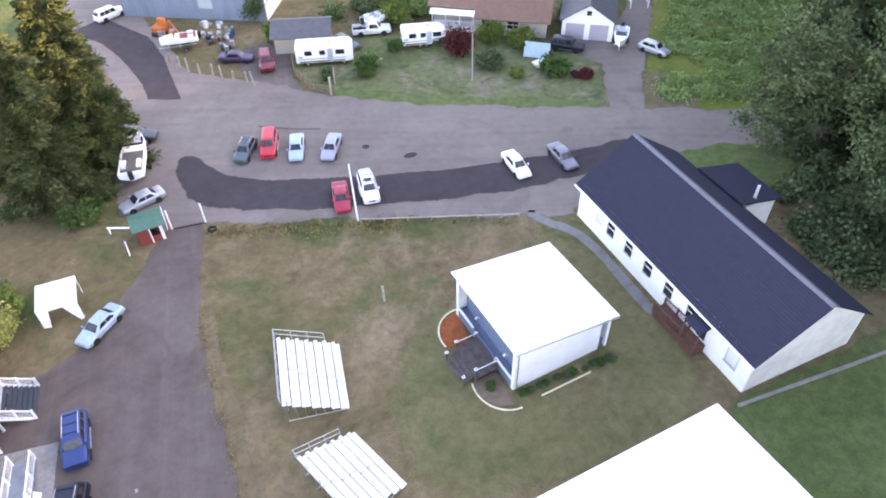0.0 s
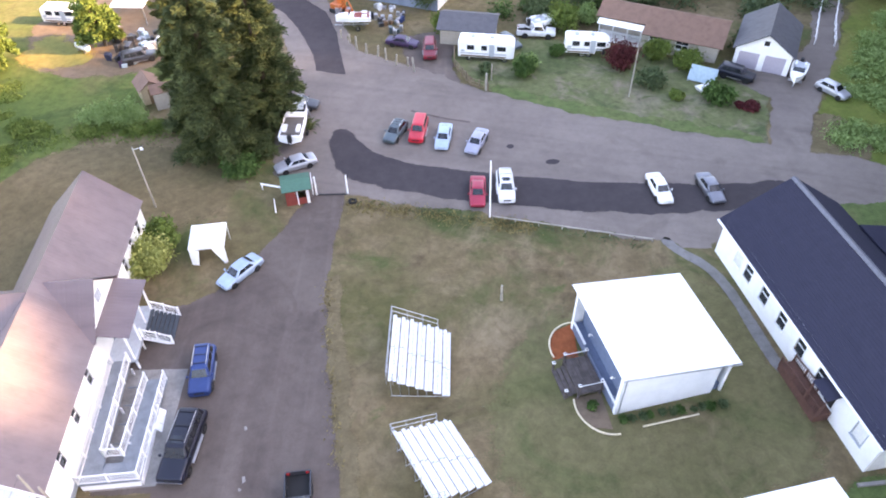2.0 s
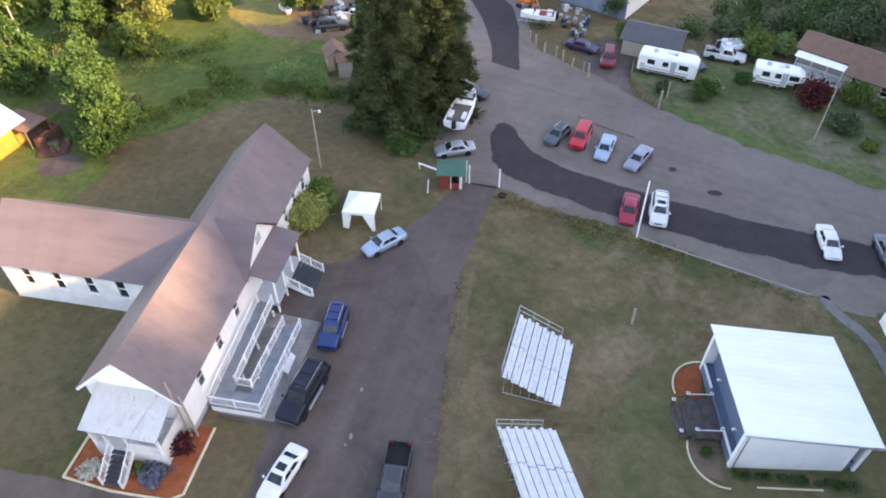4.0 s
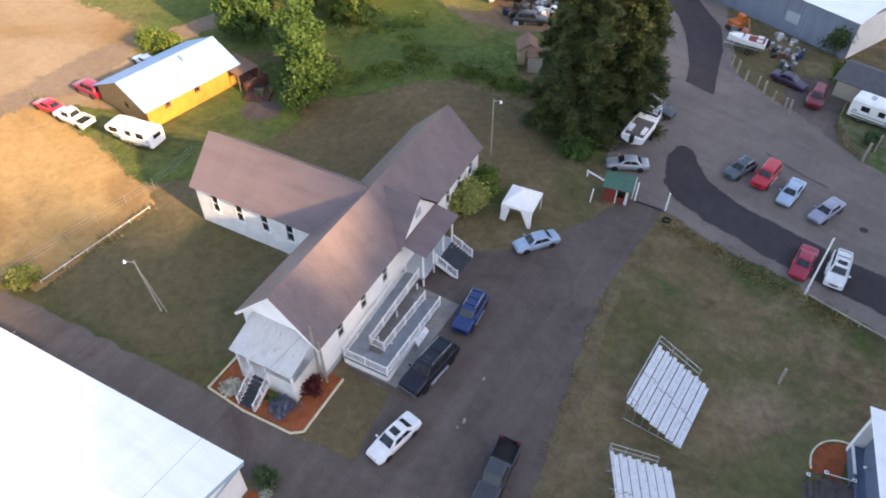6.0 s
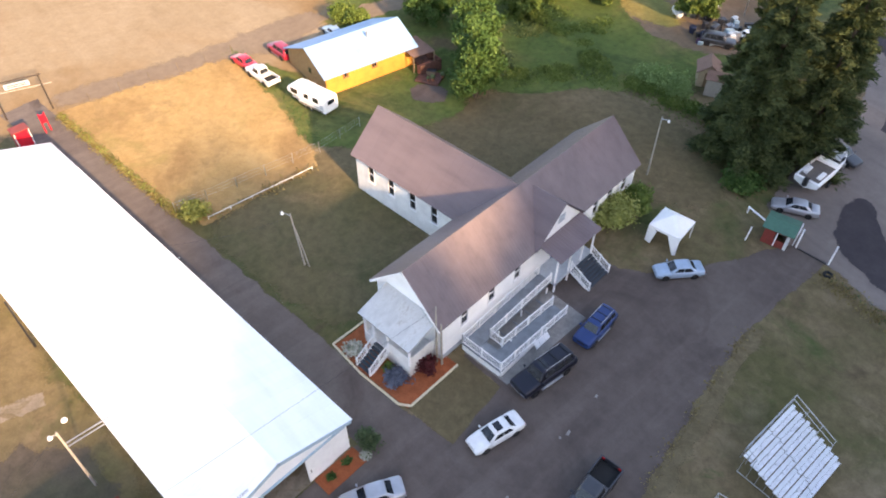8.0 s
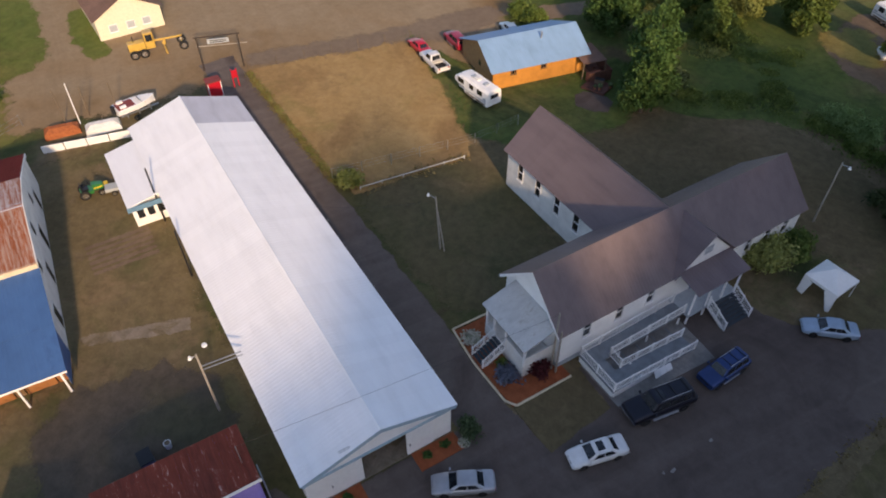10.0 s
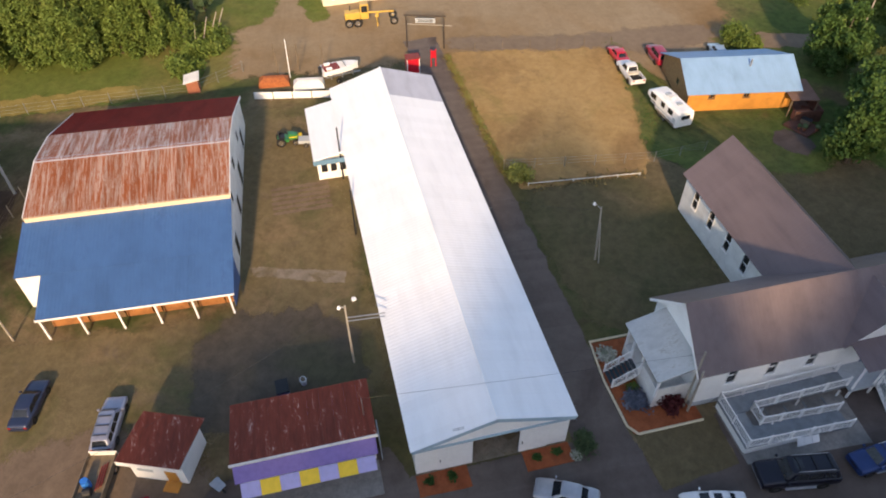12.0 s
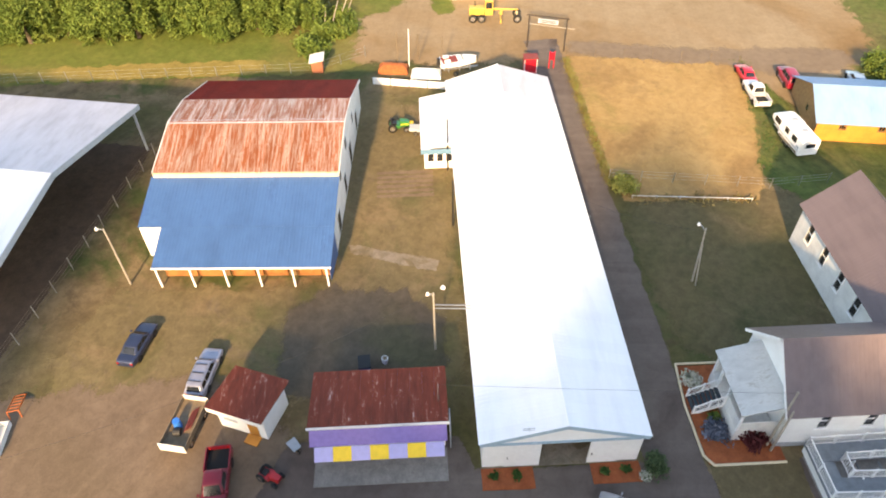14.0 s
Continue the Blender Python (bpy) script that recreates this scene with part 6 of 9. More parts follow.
for n, (a, c, sag) in enumerate((((-23.7, 21.7, 6.6), (-26.4, -2.0, 5.6), 0.12), ((-33.6, -2.0, 6.9), (-20.5, -30.0, 8), 1.2), ((-39.9, 21.0, 6.0), (-47, 12.2, 3.9), 0.5))):
    w = bmesh.new()
    a, c = Vector(a), Vector(c)
    pp = [a.lerp(c, k / 12) - Vector((0, 0, sag * 4 * (k / 12) * (1 - k / 12))) for k in range(13)]
    loft(w, [[p + Vector(o) * 0.01 for o in ((1, 0, 0), (0, 0, 1), (-1, 0, 0), (0, 0, -1))] for p in pp])
    tagged(new("overhead_wire", mesh_of("overhead_wire", w, "black")), "thin dark overhead wire between the poles", "wire")


# ---- flower beds, fences, weeds ----
flat_sheet("flower_bed_house", [(-30.7, 22.0), (-30.8, 17.2), (-27.1, 16.9), (-22.3, 17.1), (-22.3, 22.6), (-23.4, 22.6)], 0.07, "mulch", "red bark flower bed round the porch", "flower bed", 0.04, 0.5, 43)
flat_sheet("ground_patch_ramp", [(-22.2, 17.2), (-17.9, 17.3), (-18.5, 23.2), (-22.2, 23.4)], 0.05, "yard", "small grass patch beside the drive", "grass", 0.08, 0.6, 44, feather=0.2)
flat_sheet("slab_ramp", [(-22.6, 23.9), (-18.2, 23.9), (-17.6, 33.6), (-22.6, 34.0)], 0.048, "concrete", "pale concrete apron under the ramp", "concrete", 0.03, 1, 45)
b = bmesh.new()
for a, c in zip([(-30.9, 22.0), (-30.95, 17.1), (-27.2, 16.75), (-23.0, 16.85), (-22.2, 17.4)], [(-30.95, 17.1), (-27.2, 16.75), (-23.0, 16.85), (-22.2, 17.4), (-22.2, 22.6)]):
    rod(b, (*a, 0.1), (*c, 0.1), 0.1, sides=6)
tagged(new("garden_edging", mesh_of("garden_edging", b, "cream_board")), "cream timber edging round the red bark bed", "edging", kind="structure")
bush(-29.2, 17.9, 0.85, 1.1, "flower_white", 71, 900, 0.16, "white flowering shrub in the bark bed")
bush(-24.7, 18.2, 1.15, 0.8, "leaf_blue", 72, 1400, 0.15, "low grey blue shrub in the bark bed")
bush(-23.6, 20.6, 0.95, 1.5, "leaf_red", 73, 1200, 0.15, "round dark red shrub by the porch")
bush(-26.0, 18.6, 0.5, 0.6, "leaf_lime", 74, 300, 0.14, "small yellow green shrub by the stairs")
bush(-22.7, 44.8, 2.25, 3.3, "leaf_shrub", 75, 8500, 0.18, "large yellow green shrub by the house")
bush(-22.2, 48.3, 1.9, 2.8, "leaf_lime", 76, 3200, 0.22, "green shrub behind the yellow green one")
for k, (x0, y0, x1, y1) in enumerate(((-22.85, 0.8, -21.2, 4.5), (-22.85, 8.6, -21.3, 12.1))):
    flat_sheet("flower_bed_shed", [(x0, y0), (x1, y0), (x1, y1), (x0, y1)], 0.08, "mulch", "red bark bed before the shed front", "flower bed", 0.03, 0.5, 46 + k)
    for j in range(2):
        bush(-22.2, y0 + 0.9 + 1.6 * j, 0.42, 0.45, "leaf_green", 80 + 3 * k + j, 260, 0.13, "small green plant in the red bark bed", "garden_plant", "plants by the shed front")
bush(-22.3, 13.1, 1.0, 1.1, "leaf_dark", 90, 1300, 0.13, "dark leafy plant with pale flowers at the shed corner")
bush(-21.6, 12.3, 0.5, 0.7, "flower_white", 93, 400, 0.1, "pale flowering plant at the shed corner", "garden_plant")
bush(-47.8, 12.8, 0.7, 1.2, "flower_white", 91, 600, 0.15, "pale flowering shrub against the shed")
bush(-52.8, 18.0, 1.5, 1.3, "leaf_yellow", 92, 1700, 0.2, "yellow green shrub at the field corner")


def weeds(name, pts, n, spread, hgt, size, mat, label, seed):
    """Loose weeds and tall grass along a line."""
    rng = np.random.default_rng(seed)
    p = np.asarray(pts, float)
    seg = rng.integers(0, len(p) - 1, n)
    u = rng.uniform(0, 1, (n, 1))
    c = p[seg] * (1 - u) + p[seg + 1] * u
    clump = np.sin(c[:, :1] * 2.1 + seed) * np.cos(c[:, 1:2] * 1.7 + seed)
    keep = (clump[:, 0] + rng.uniform(-0.9, 0.9, n)) > -0.3
    c = c[keep] + rng.normal(0, spread, (keep.sum(), 2))
    z = np.abs(rng.normal(0.1, hgt, (len(c), 1)))
    ob = quads(name, np.concatenate([c, z], 1), size, mat, None, seed, aspect=2.4)
    return tagged(ob, label, "weeds", kind="stuff")


weeds("weeds", [(-4.6, 52.0), (0.8, 50.4), (8.8, 47.9), (12, 46.9)], 3000, 0.55, 0.12, 0.1, "leaf_dry", "dry yellow weeds along the car park edge", 5)
weeds("weeds", [(-4.4, 52.4), (8.8, 48.3), (22, 43.6)], 1100, 0.4, 0.09, 0.1, "leaf_dark", "green weeds along the car park edge", 6)
weeds("weeds", [(-79, 16.6), (-66, 16.6), (-53.5, 16.8)], 5200, 0.3, 0.14, 0.085, "leaf_dry", "dry weeds along the field edge", 7)
weeds("weeds", [(-79, 16.7), (-66, 16.7), (-53.5, 16.9)], 3600, 0.26, 0.14, 0.085, "leaf_yellow", "yellow green weeds along the field edge", 8)
weeds("weeds", [(-7.0, 42.0), (-6.8, 36), (-6.3, 30), (-5.9, 24)], 500, 0.3, 0.03, 0.09, "leaf_dry", "dry grass tufts along the drive edge", 9)
weeds("weeds", [(-50.2, 31.2), (-51.2, 18.6)], 500, 0.4, 0.08, 0.16, "leaf_dry", "dry grass along the white rail", 10)
weeds("weeds", [(-77, 39), (-63, 37), (-55, 34)], 1800, 0.6, 0.05, 0.08, "leaf_green", "green grass along the field edge", 11)
weeds("weeds", [(-45.6, 57.8), (-42.9, 64.3), (-37.7, 67.0), (-29.7, 67.0), (-23.1, 67)], 3600, 1.0, 0.2, 0.13, "leaf_lime", "tall green weeds behind the lawn", 12)


def rail_fence(pts, h, name, label, mat="trim_white", gap=2.4, rails=(0.45, 0.9), r=0.04, pr=0.06, group=""):
    t = thing(name, label, "fence", group=group)
    for p, q in zip(pts, pts[1:]):
        for z in rails:
            b = bmesh.new()
            rod(b, (*p, z), (*q, z), r, sides=5)
            part("rail", b, mat, t)
    for p, q in zip(pts, pts[1:]):
        n = max(1, round(math.dist(p, q) / gap))
        for k in range(n + (q == pts[-1])):
            x, y = p[0] + (q[0] - p[0]) * k / n, p[1] + (q[1] - p[1]) * k / n
            bb = bmesh.new()
            rod(bb, (x, y, 0), (x, y, h), pr, sides=6)
            part("post", bb, mat, t)
    return t


rail_fence([(-51.3, 18.6), (-50.1, 30.4)], 0.4, "white_rail", "low worn white rail along the field edge", "white_old", rails=(0.3,), r=0.04, pr=0.045)
rail_fence([(8.7, 48.6), (21.4, 44.4), (23.0, 43.9)], 0.5, "parking_rail", "low pale pipe rail along the car park", "pole", rails=(0.4,), r=0.07)
rail_fence([(-54.4, 16.9), (-51.9, 32.9), (-52.3, 39.0)], 1.3, "wire_fence", "thin wire fence across the field", "steel", 3.0, (0.5, 0.9, 1.25), 0.008, 0.035)
rail_fence([(-78.0, -56), (-77.9, -15.5), (-81.5, -9.3)], 1.4, "wire_fence", "wire fence along the back boundary", "steel", 3.2, (0.4, 0.8, 1.3), 0.01, 0.045)
rail_fence([(-79.8, 16.9), (-76.6, 38.5)], 1.2, "wire_fence", "wire fence at the far field edge", "wood", 3.5, (0.4, 0.8, 1.15), 0.007, 0.035)
rf = random.Random(9)
for k in range(9):
    u = k / 8
    x, y = -6.2 + 9.6 * u, 87.2 - 9.8 * u ** 0.8
    post(x + rf.uniform(-0.3, 0.3), y + rf.uniform(-0.3, 0.3), rf.uniform(1.3, 2.0), "pole", 0.14, (rf.uniform(-0.25, 0.25), rf.uniform(-0.2, 0.2)), "fence_post", "leaning pale wooden fence post", "fence post", "old leaning fence posts")
rail_fence([(8.6, 81.5), (8.2, 77.9), (9.7, 73.2), (11.6, 71.8)], 1.2, "wood_fence", "dark weathered wooden fence by the lawn", "wood", 1.2, (0.3, 0.7, 1.05), 0.05, 0.08)
post(11.4, 71.9, 2.3, "pole", 0.16, label="thick pale wooden gate post at the verge")
post(12.4, 74.2, 2.2, "pole", 0.1, label="pale wooden post on the lawn")
# boards of the low white barrier behind the shed
for k in range(4):
    tb = thing("barricade", "white painted barrier panel behind the shed", "barrier", -74.5 + 0.45 * k, -8.1 + 2.25 * k, 0, 78, "white barrier row")
    part("board", boxed(0, 2.2, -0.05, 0.05, 0.1, 1.0), "white", tb, bevel=0.01)
    part("foot", boxed(0.1, 0.25, -0.25, 0.25, 0, 0.1), "wood", tb)
    part("foot", boxed(1.9, 2.05, -0.25, 0.25, 0, 0.1), "wood", tb)
flat_sheet("path_strip", [(-46.2, -9.6), (-43.6, -1.4), (-42.4, -1.7), (-45.2, -9.2)], 0.03, "worn", "worn pale strip across the grass", "path", 0.1, 0.8, 47, feather=0.35)
for k in range(6):
    flat_sheet("ground_track", [(-53.0 - 0.75 * k, -7.2), (-53.0 - 0.75 * k, -1.4), (-53.28 - 0.75 * k, -1.4), (-53.28 - 0.75 * k, -7.2)], 0.02, "dirt_yard", "bare earth row in the grass", "dirt", 0.05, 0.8, 130 + k, feather=0.25)
for k, (x, y, rx) in enumerate(((12.4, 60.2, 0.45), (16.4, 57.0, 0.75))):
    flat_sheet("road_patch_small", [(x + rx * math.cos(a), y + 0.45 * math.sin(a)) for a in (2 * math.pi * i / 10 for i in range(10))], 0.045, "fresh", "small dark tar patch", "asphalt", 0.08, 0.4, 48 + k)
flat_sheet("road_crack", ribbon([(2.1, 68.4), (4.2, 67.2), (6.2, 66.2), (8.6, 65.3)], 0.22), 0.042, "drive", "long dark tar seam in the road", "asphalt", 0.06, 0.5, 50, feather=0.12)

# small things round the booths
bn = thing("storage_bin", "dark blue storage bin behind the striped booth", "bin", -32.0, -7.7, 0, 5)
part("body", boxed(-0.6, 0.6, -0.45, 0.45, 0, 0.9), "slate_wall", bn, bevel=0.03)
part("lid", boxed(-0.64, 0.64, -0.49, 0.49, 0.9, 0.98), "black", bn)
ds = thing("bucket", "white plastic bucket with a dark lid behind the booth", "bucket", -32.5, -6.1)
b = bmesh.new()
rod(b, (0, 0, 0), (0, 0, 0.6), 0.22, 0.28, 12)
part("pail", b, "white_old", ds)
b = bmesh.new()
rod(b, (0, 0, 0.6), (0, 0, 0.64), 0.2, 0.2, 12)
part("lid", b, "wood", ds)
wb = thing("wheelbarrow", "dark wheelbarrow standing between the booths", "wheelbarrow", -25.2, -12.6, 0, 40)
part("tray", loft(bmesh.new(), [[(-0.35, -0.25, 0.35), (0.35, -0.2, 0.35), (0.35, 0.2, 0.35), (-0.35, 0.25, 0.35)], [(-0.5, -0.38, 0.62), (0.5, -0.32, 0.6), (0.5, 0.32, 0.6), (-0.5, 0.38, 0.62)]]), "steel", wb)
b = bmesh.new()
rod(b, (0.5, -0.1, 0.2), (-1.0, -0.28, 0.6), 0.025)
rod(b, (0.5, 0.1, 0.2), (-1.0, 0.28, 0.6), 0.025)
part("handles", b, "wood", wb)
b = bmesh.new()
rod(b, (0.5, -0.05, 0.18), (0.5, 0.05, 0.18), 0.18, sides=12)
part("wheel", b, "rubber", wb)

# ---- vehicles ----
def car_paint(name, c, metal=0.3, coat=0.5):
    k = Mat("car paint " + name, 0.32, metal, 0.5)
    n = k.noise(1.3, 4)
    k.colour(k.ramp(n, [(0.3, tuple(v * 0.85 for v in c)), (0.7, tuple(min(1, v * 1.08) for v in c))]))
    k.b.inputs["Coat Weight"].default_value = coat
    k.b.inputs["Coat Roughness"].default_value = 0.06
    k.rough(k.noise(6, 3), 0.28, 0.45)
    return k.m


PAINT = {
    "white": car_paint("white", (0.75, 0.75, 0.75), 0), "silver": car_paint("silver", (0.46, 0.47, 0.5), 0.5), "pale_blue": car_paint("pale blue", (0.36, 0.47, 0.6), 0.3),
    "blue": car_paint("blue", (0.016, 0.045, 0.16), 0.2, 0.3), "navy": car_paint("navy", (0.03, 0.042, 0.09)), "black": car_paint("black", (0.005, 0.006, 0.016), 0.0, 0.12), "red": car_paint("red", (0.42, 0.02, 0.025), 0.1),
    "steel_grey": car_paint("steel grey", (0.16, 0.17, 0.2), 0.5), "crimson": car_paint("crimson", (0.36, 0.012, 0.04), 0.1), "wine": car_paint("wine", (0.2, 0.008, 0.02), 0.1), "bright_red": car_paint("bright red", (0.55, 0.012, 0.03), 0.05), "grey": car_paint("grey", (0.085, 0.115, 0.13), 0.3), "lilac_grey": car_paint("lilac grey", (0.33, 0.34, 0.42), 0.4), "plum": car_paint("plum", (0.06, 0.03, 0.08)),
    "brown": car_paint("brown", (0.2, 0.12, 0.07), 0.1), "charcoal": car_paint("charcoal", (0.05, 0.052, 0.06)), "yellow": car_paint("yellow", (0.62, 0.4, 0.08), 0), "green": car_paint("green", (0.03, 0.2, 0.05), 0), "orange": car_paint("orange", (0.55, 0.14, 0.03), 0)}
M["lens_white"] = plain("headlamp lens", (0.6, 0.6, 0.58), 0.15, var=0.03)
M["lens_red"] = plain("tail lamp lens", (0.35, 0.02, 0.02), 0.2, var=0.03)

WHEEL = {}


def wheel(parent, x, y, r=0.33, w=0.22):
    if (r, w) not in WHEEL:
        tyre, rim = bmesh.new(), bmesh.new()
        prof = [(0.6, 0.5), (0.92, 0.5), (1.0, 0.36), (1.0, -0.36), (0.92, -0.5), (0.6, -0.5)]
        loft(tyre, [[(r * a * math.cos(t), w * b, r * a * math.sin(t)) for a, b in prof] for t in (2 * math.pi * k / 18 for k in range(19))], cap=False)
        rod(rim, (0, -w * 0.42, 0), (0, w * 0.42, 0), r * 0.61, sides=14)
        rod(rim, (0, -w * 0.46, 0), (0, w * 0.46, 0), r * 0.2, sides=10)
        WHEEL[r, w] = mesh_of("wheel", tyre, "rubber"), mesh_of("rim", rim, "chrome")
    o = new("wheel", WHEEL[r, w][0])
    o.location, o.parent = (x, y, r), parent
    q = new("rim", WHEEL[r, w][1])
    q.parent = o
    return o


def ring(x, hw, zl, zh):
    """A rounded car section at x."""
    h = zh - zl
    side = [(0.84, 0.0), (0.95, 0.08), (0.995, 0.3), (1.0, 0.52), (0.985, 0.72), (0.945, 0.88), (0.86, 0.97), (0.66, 1.0), (0.3, 1.015)]
    return [(x, hw * y, zl + h * z) for y, z in side] + [(x, -hw * y, zl + h * z) for y, z in side[::-1]]


def eased(stations, sub=4):
    """Stations along the body with smooth ones between them."""
    p = [stations[0]] + list(stations) + [stations[-1]]
    out = []
    for i in range(1, len(p) - 2):
        for k in range(sub):
            t = k / sub
            out.append(tuple(0.5 * (2 * b + (c - a) * t + (2 * a - 5 * b + 4 * c - d) * t * t + (3 * b - a - 3 * c + d) * t ** 3) for a, b, c, d in zip(*p[i - 1:i + 3])))
    return out + [tuple(stations[-1])]


def rounded_plan(xf, xr, hw, z, r):
    """A rectangle with rounded corners, from xf at the front to xr at the rear."""
    pts = []
    for cx, cy, a0 in ((xf - r, hw - r, 90), (xr + r, hw - r, 180), (xr + r, -hw + r, 270), (xf - r, -hw + r, 360)):
        start = a0 - 90
        for k in range(4):
            a = radians(start + 30 * k)
            pts.append((cx + r * math.cos(a), cy + r * math.sin(a), z))
    return pts


def smooth(ob):
    ob.data.polygons.foreach_set("use_smooth", [True] * len(ob.data.polygons))
    return ob


KINDS = {
    # length, half width, stations (x, width factor, low, high), cabin: windscreen base, roof front, roof rear, back base, belt, roof height
    "sedan": (4.75, 0.89, [(2.37, 0.78, 0.38, 0.6), (2.2, 0.93, 0.24, 0.7), (1.4, 1, 0.2, 0.86), (0.9, 1, 0.2, 0.93), (-1.2, 1, 0.2, 0.97), (-1.7, 1, 0.2, 1.0), (-2.2, 0.95, 0.28, 0.98), (-2.37, 0.84, 0.4, 0.86)], (1.15, 0.45, -0.95, -1.65, 0.93, 1.42)),
    "hatch": (4.3, 0.86, [(2.15, 0.78, 0.38, 0.62), (2.0, 0.93, 0.24, 0.74), (1.25, 1, 0.2, 0.92), (0.8, 1, 0.2, 0.98), (-1.2, 1, 0.2, 1.0), (-1.9, 0.98, 0.24, 1.0), (-2.15, 0.88, 0.4, 0.92)], (1.05, 0.4, -1.55, -2.05, 0.97, 1.5)),
    "suv": (4.75, 0.93, [(2.37, 0.84, 0.45, 0.8), (2.25, 0.95, 0.34, 0.96), (1.5, 1, 0.3, 1.06), (0.95, 1, 0.3, 1.1), (-1.2, 1, 0.3, 1.13), (-2.2, 0.98, 0.34, 1.13), (-2.37, 0.9, 0.46, 1.05)], (1.1, 0.62, -2.0, -2.28, 1.08, 1.76)),
    "big_suv": (5.5, 1.0, [(2.75, 0.86, 0.5, 0.9), (2.6, 0.96, 0.38, 1.06), (1.7, 1, 0.34, 1.18), (1.15, 1, 0.34, 1.2), (-1.4, 1, 0.34, 1.22), (-2.6, 0.98, 0.38, 1.22), (-2.75, 0.9, 0.5, 1.12)], (1.3, 0.8, -2.35, -2.66, 1.18, 1.92)),
    "wagon": (4.9, 0.9, [(2.45, 0.8, 0.4, 0.64), (2.3, 0.94, 0.26, 0.76), (1.5, 1, 0.22, 0.92), (1.0, 1, 0.22, 0.98), (-1.2, 1, 0.22, 1.02), (-2.3, 0.97, 0.28, 1.02), (-2.45, 0.88, 0.42, 0.95)], (1.2, 0.6, -2.0, -2.36, 0.97, 1.52)),
    "pickup": (5.4, 0.95, [(2.7, 0.86, 0.46, 0.84), (2.55, 0.96, 0.36, 1.0), (1.7, 1, 0.32, 1.08), (1.2, 1, 0.32, 1.1), (-0.6, 1, 0.32, 1.12), (-0.72, 1, 0.36, 1.12)], (1.35, 0.75, -0.4, -0.62, 1.08, 1.78)),
}


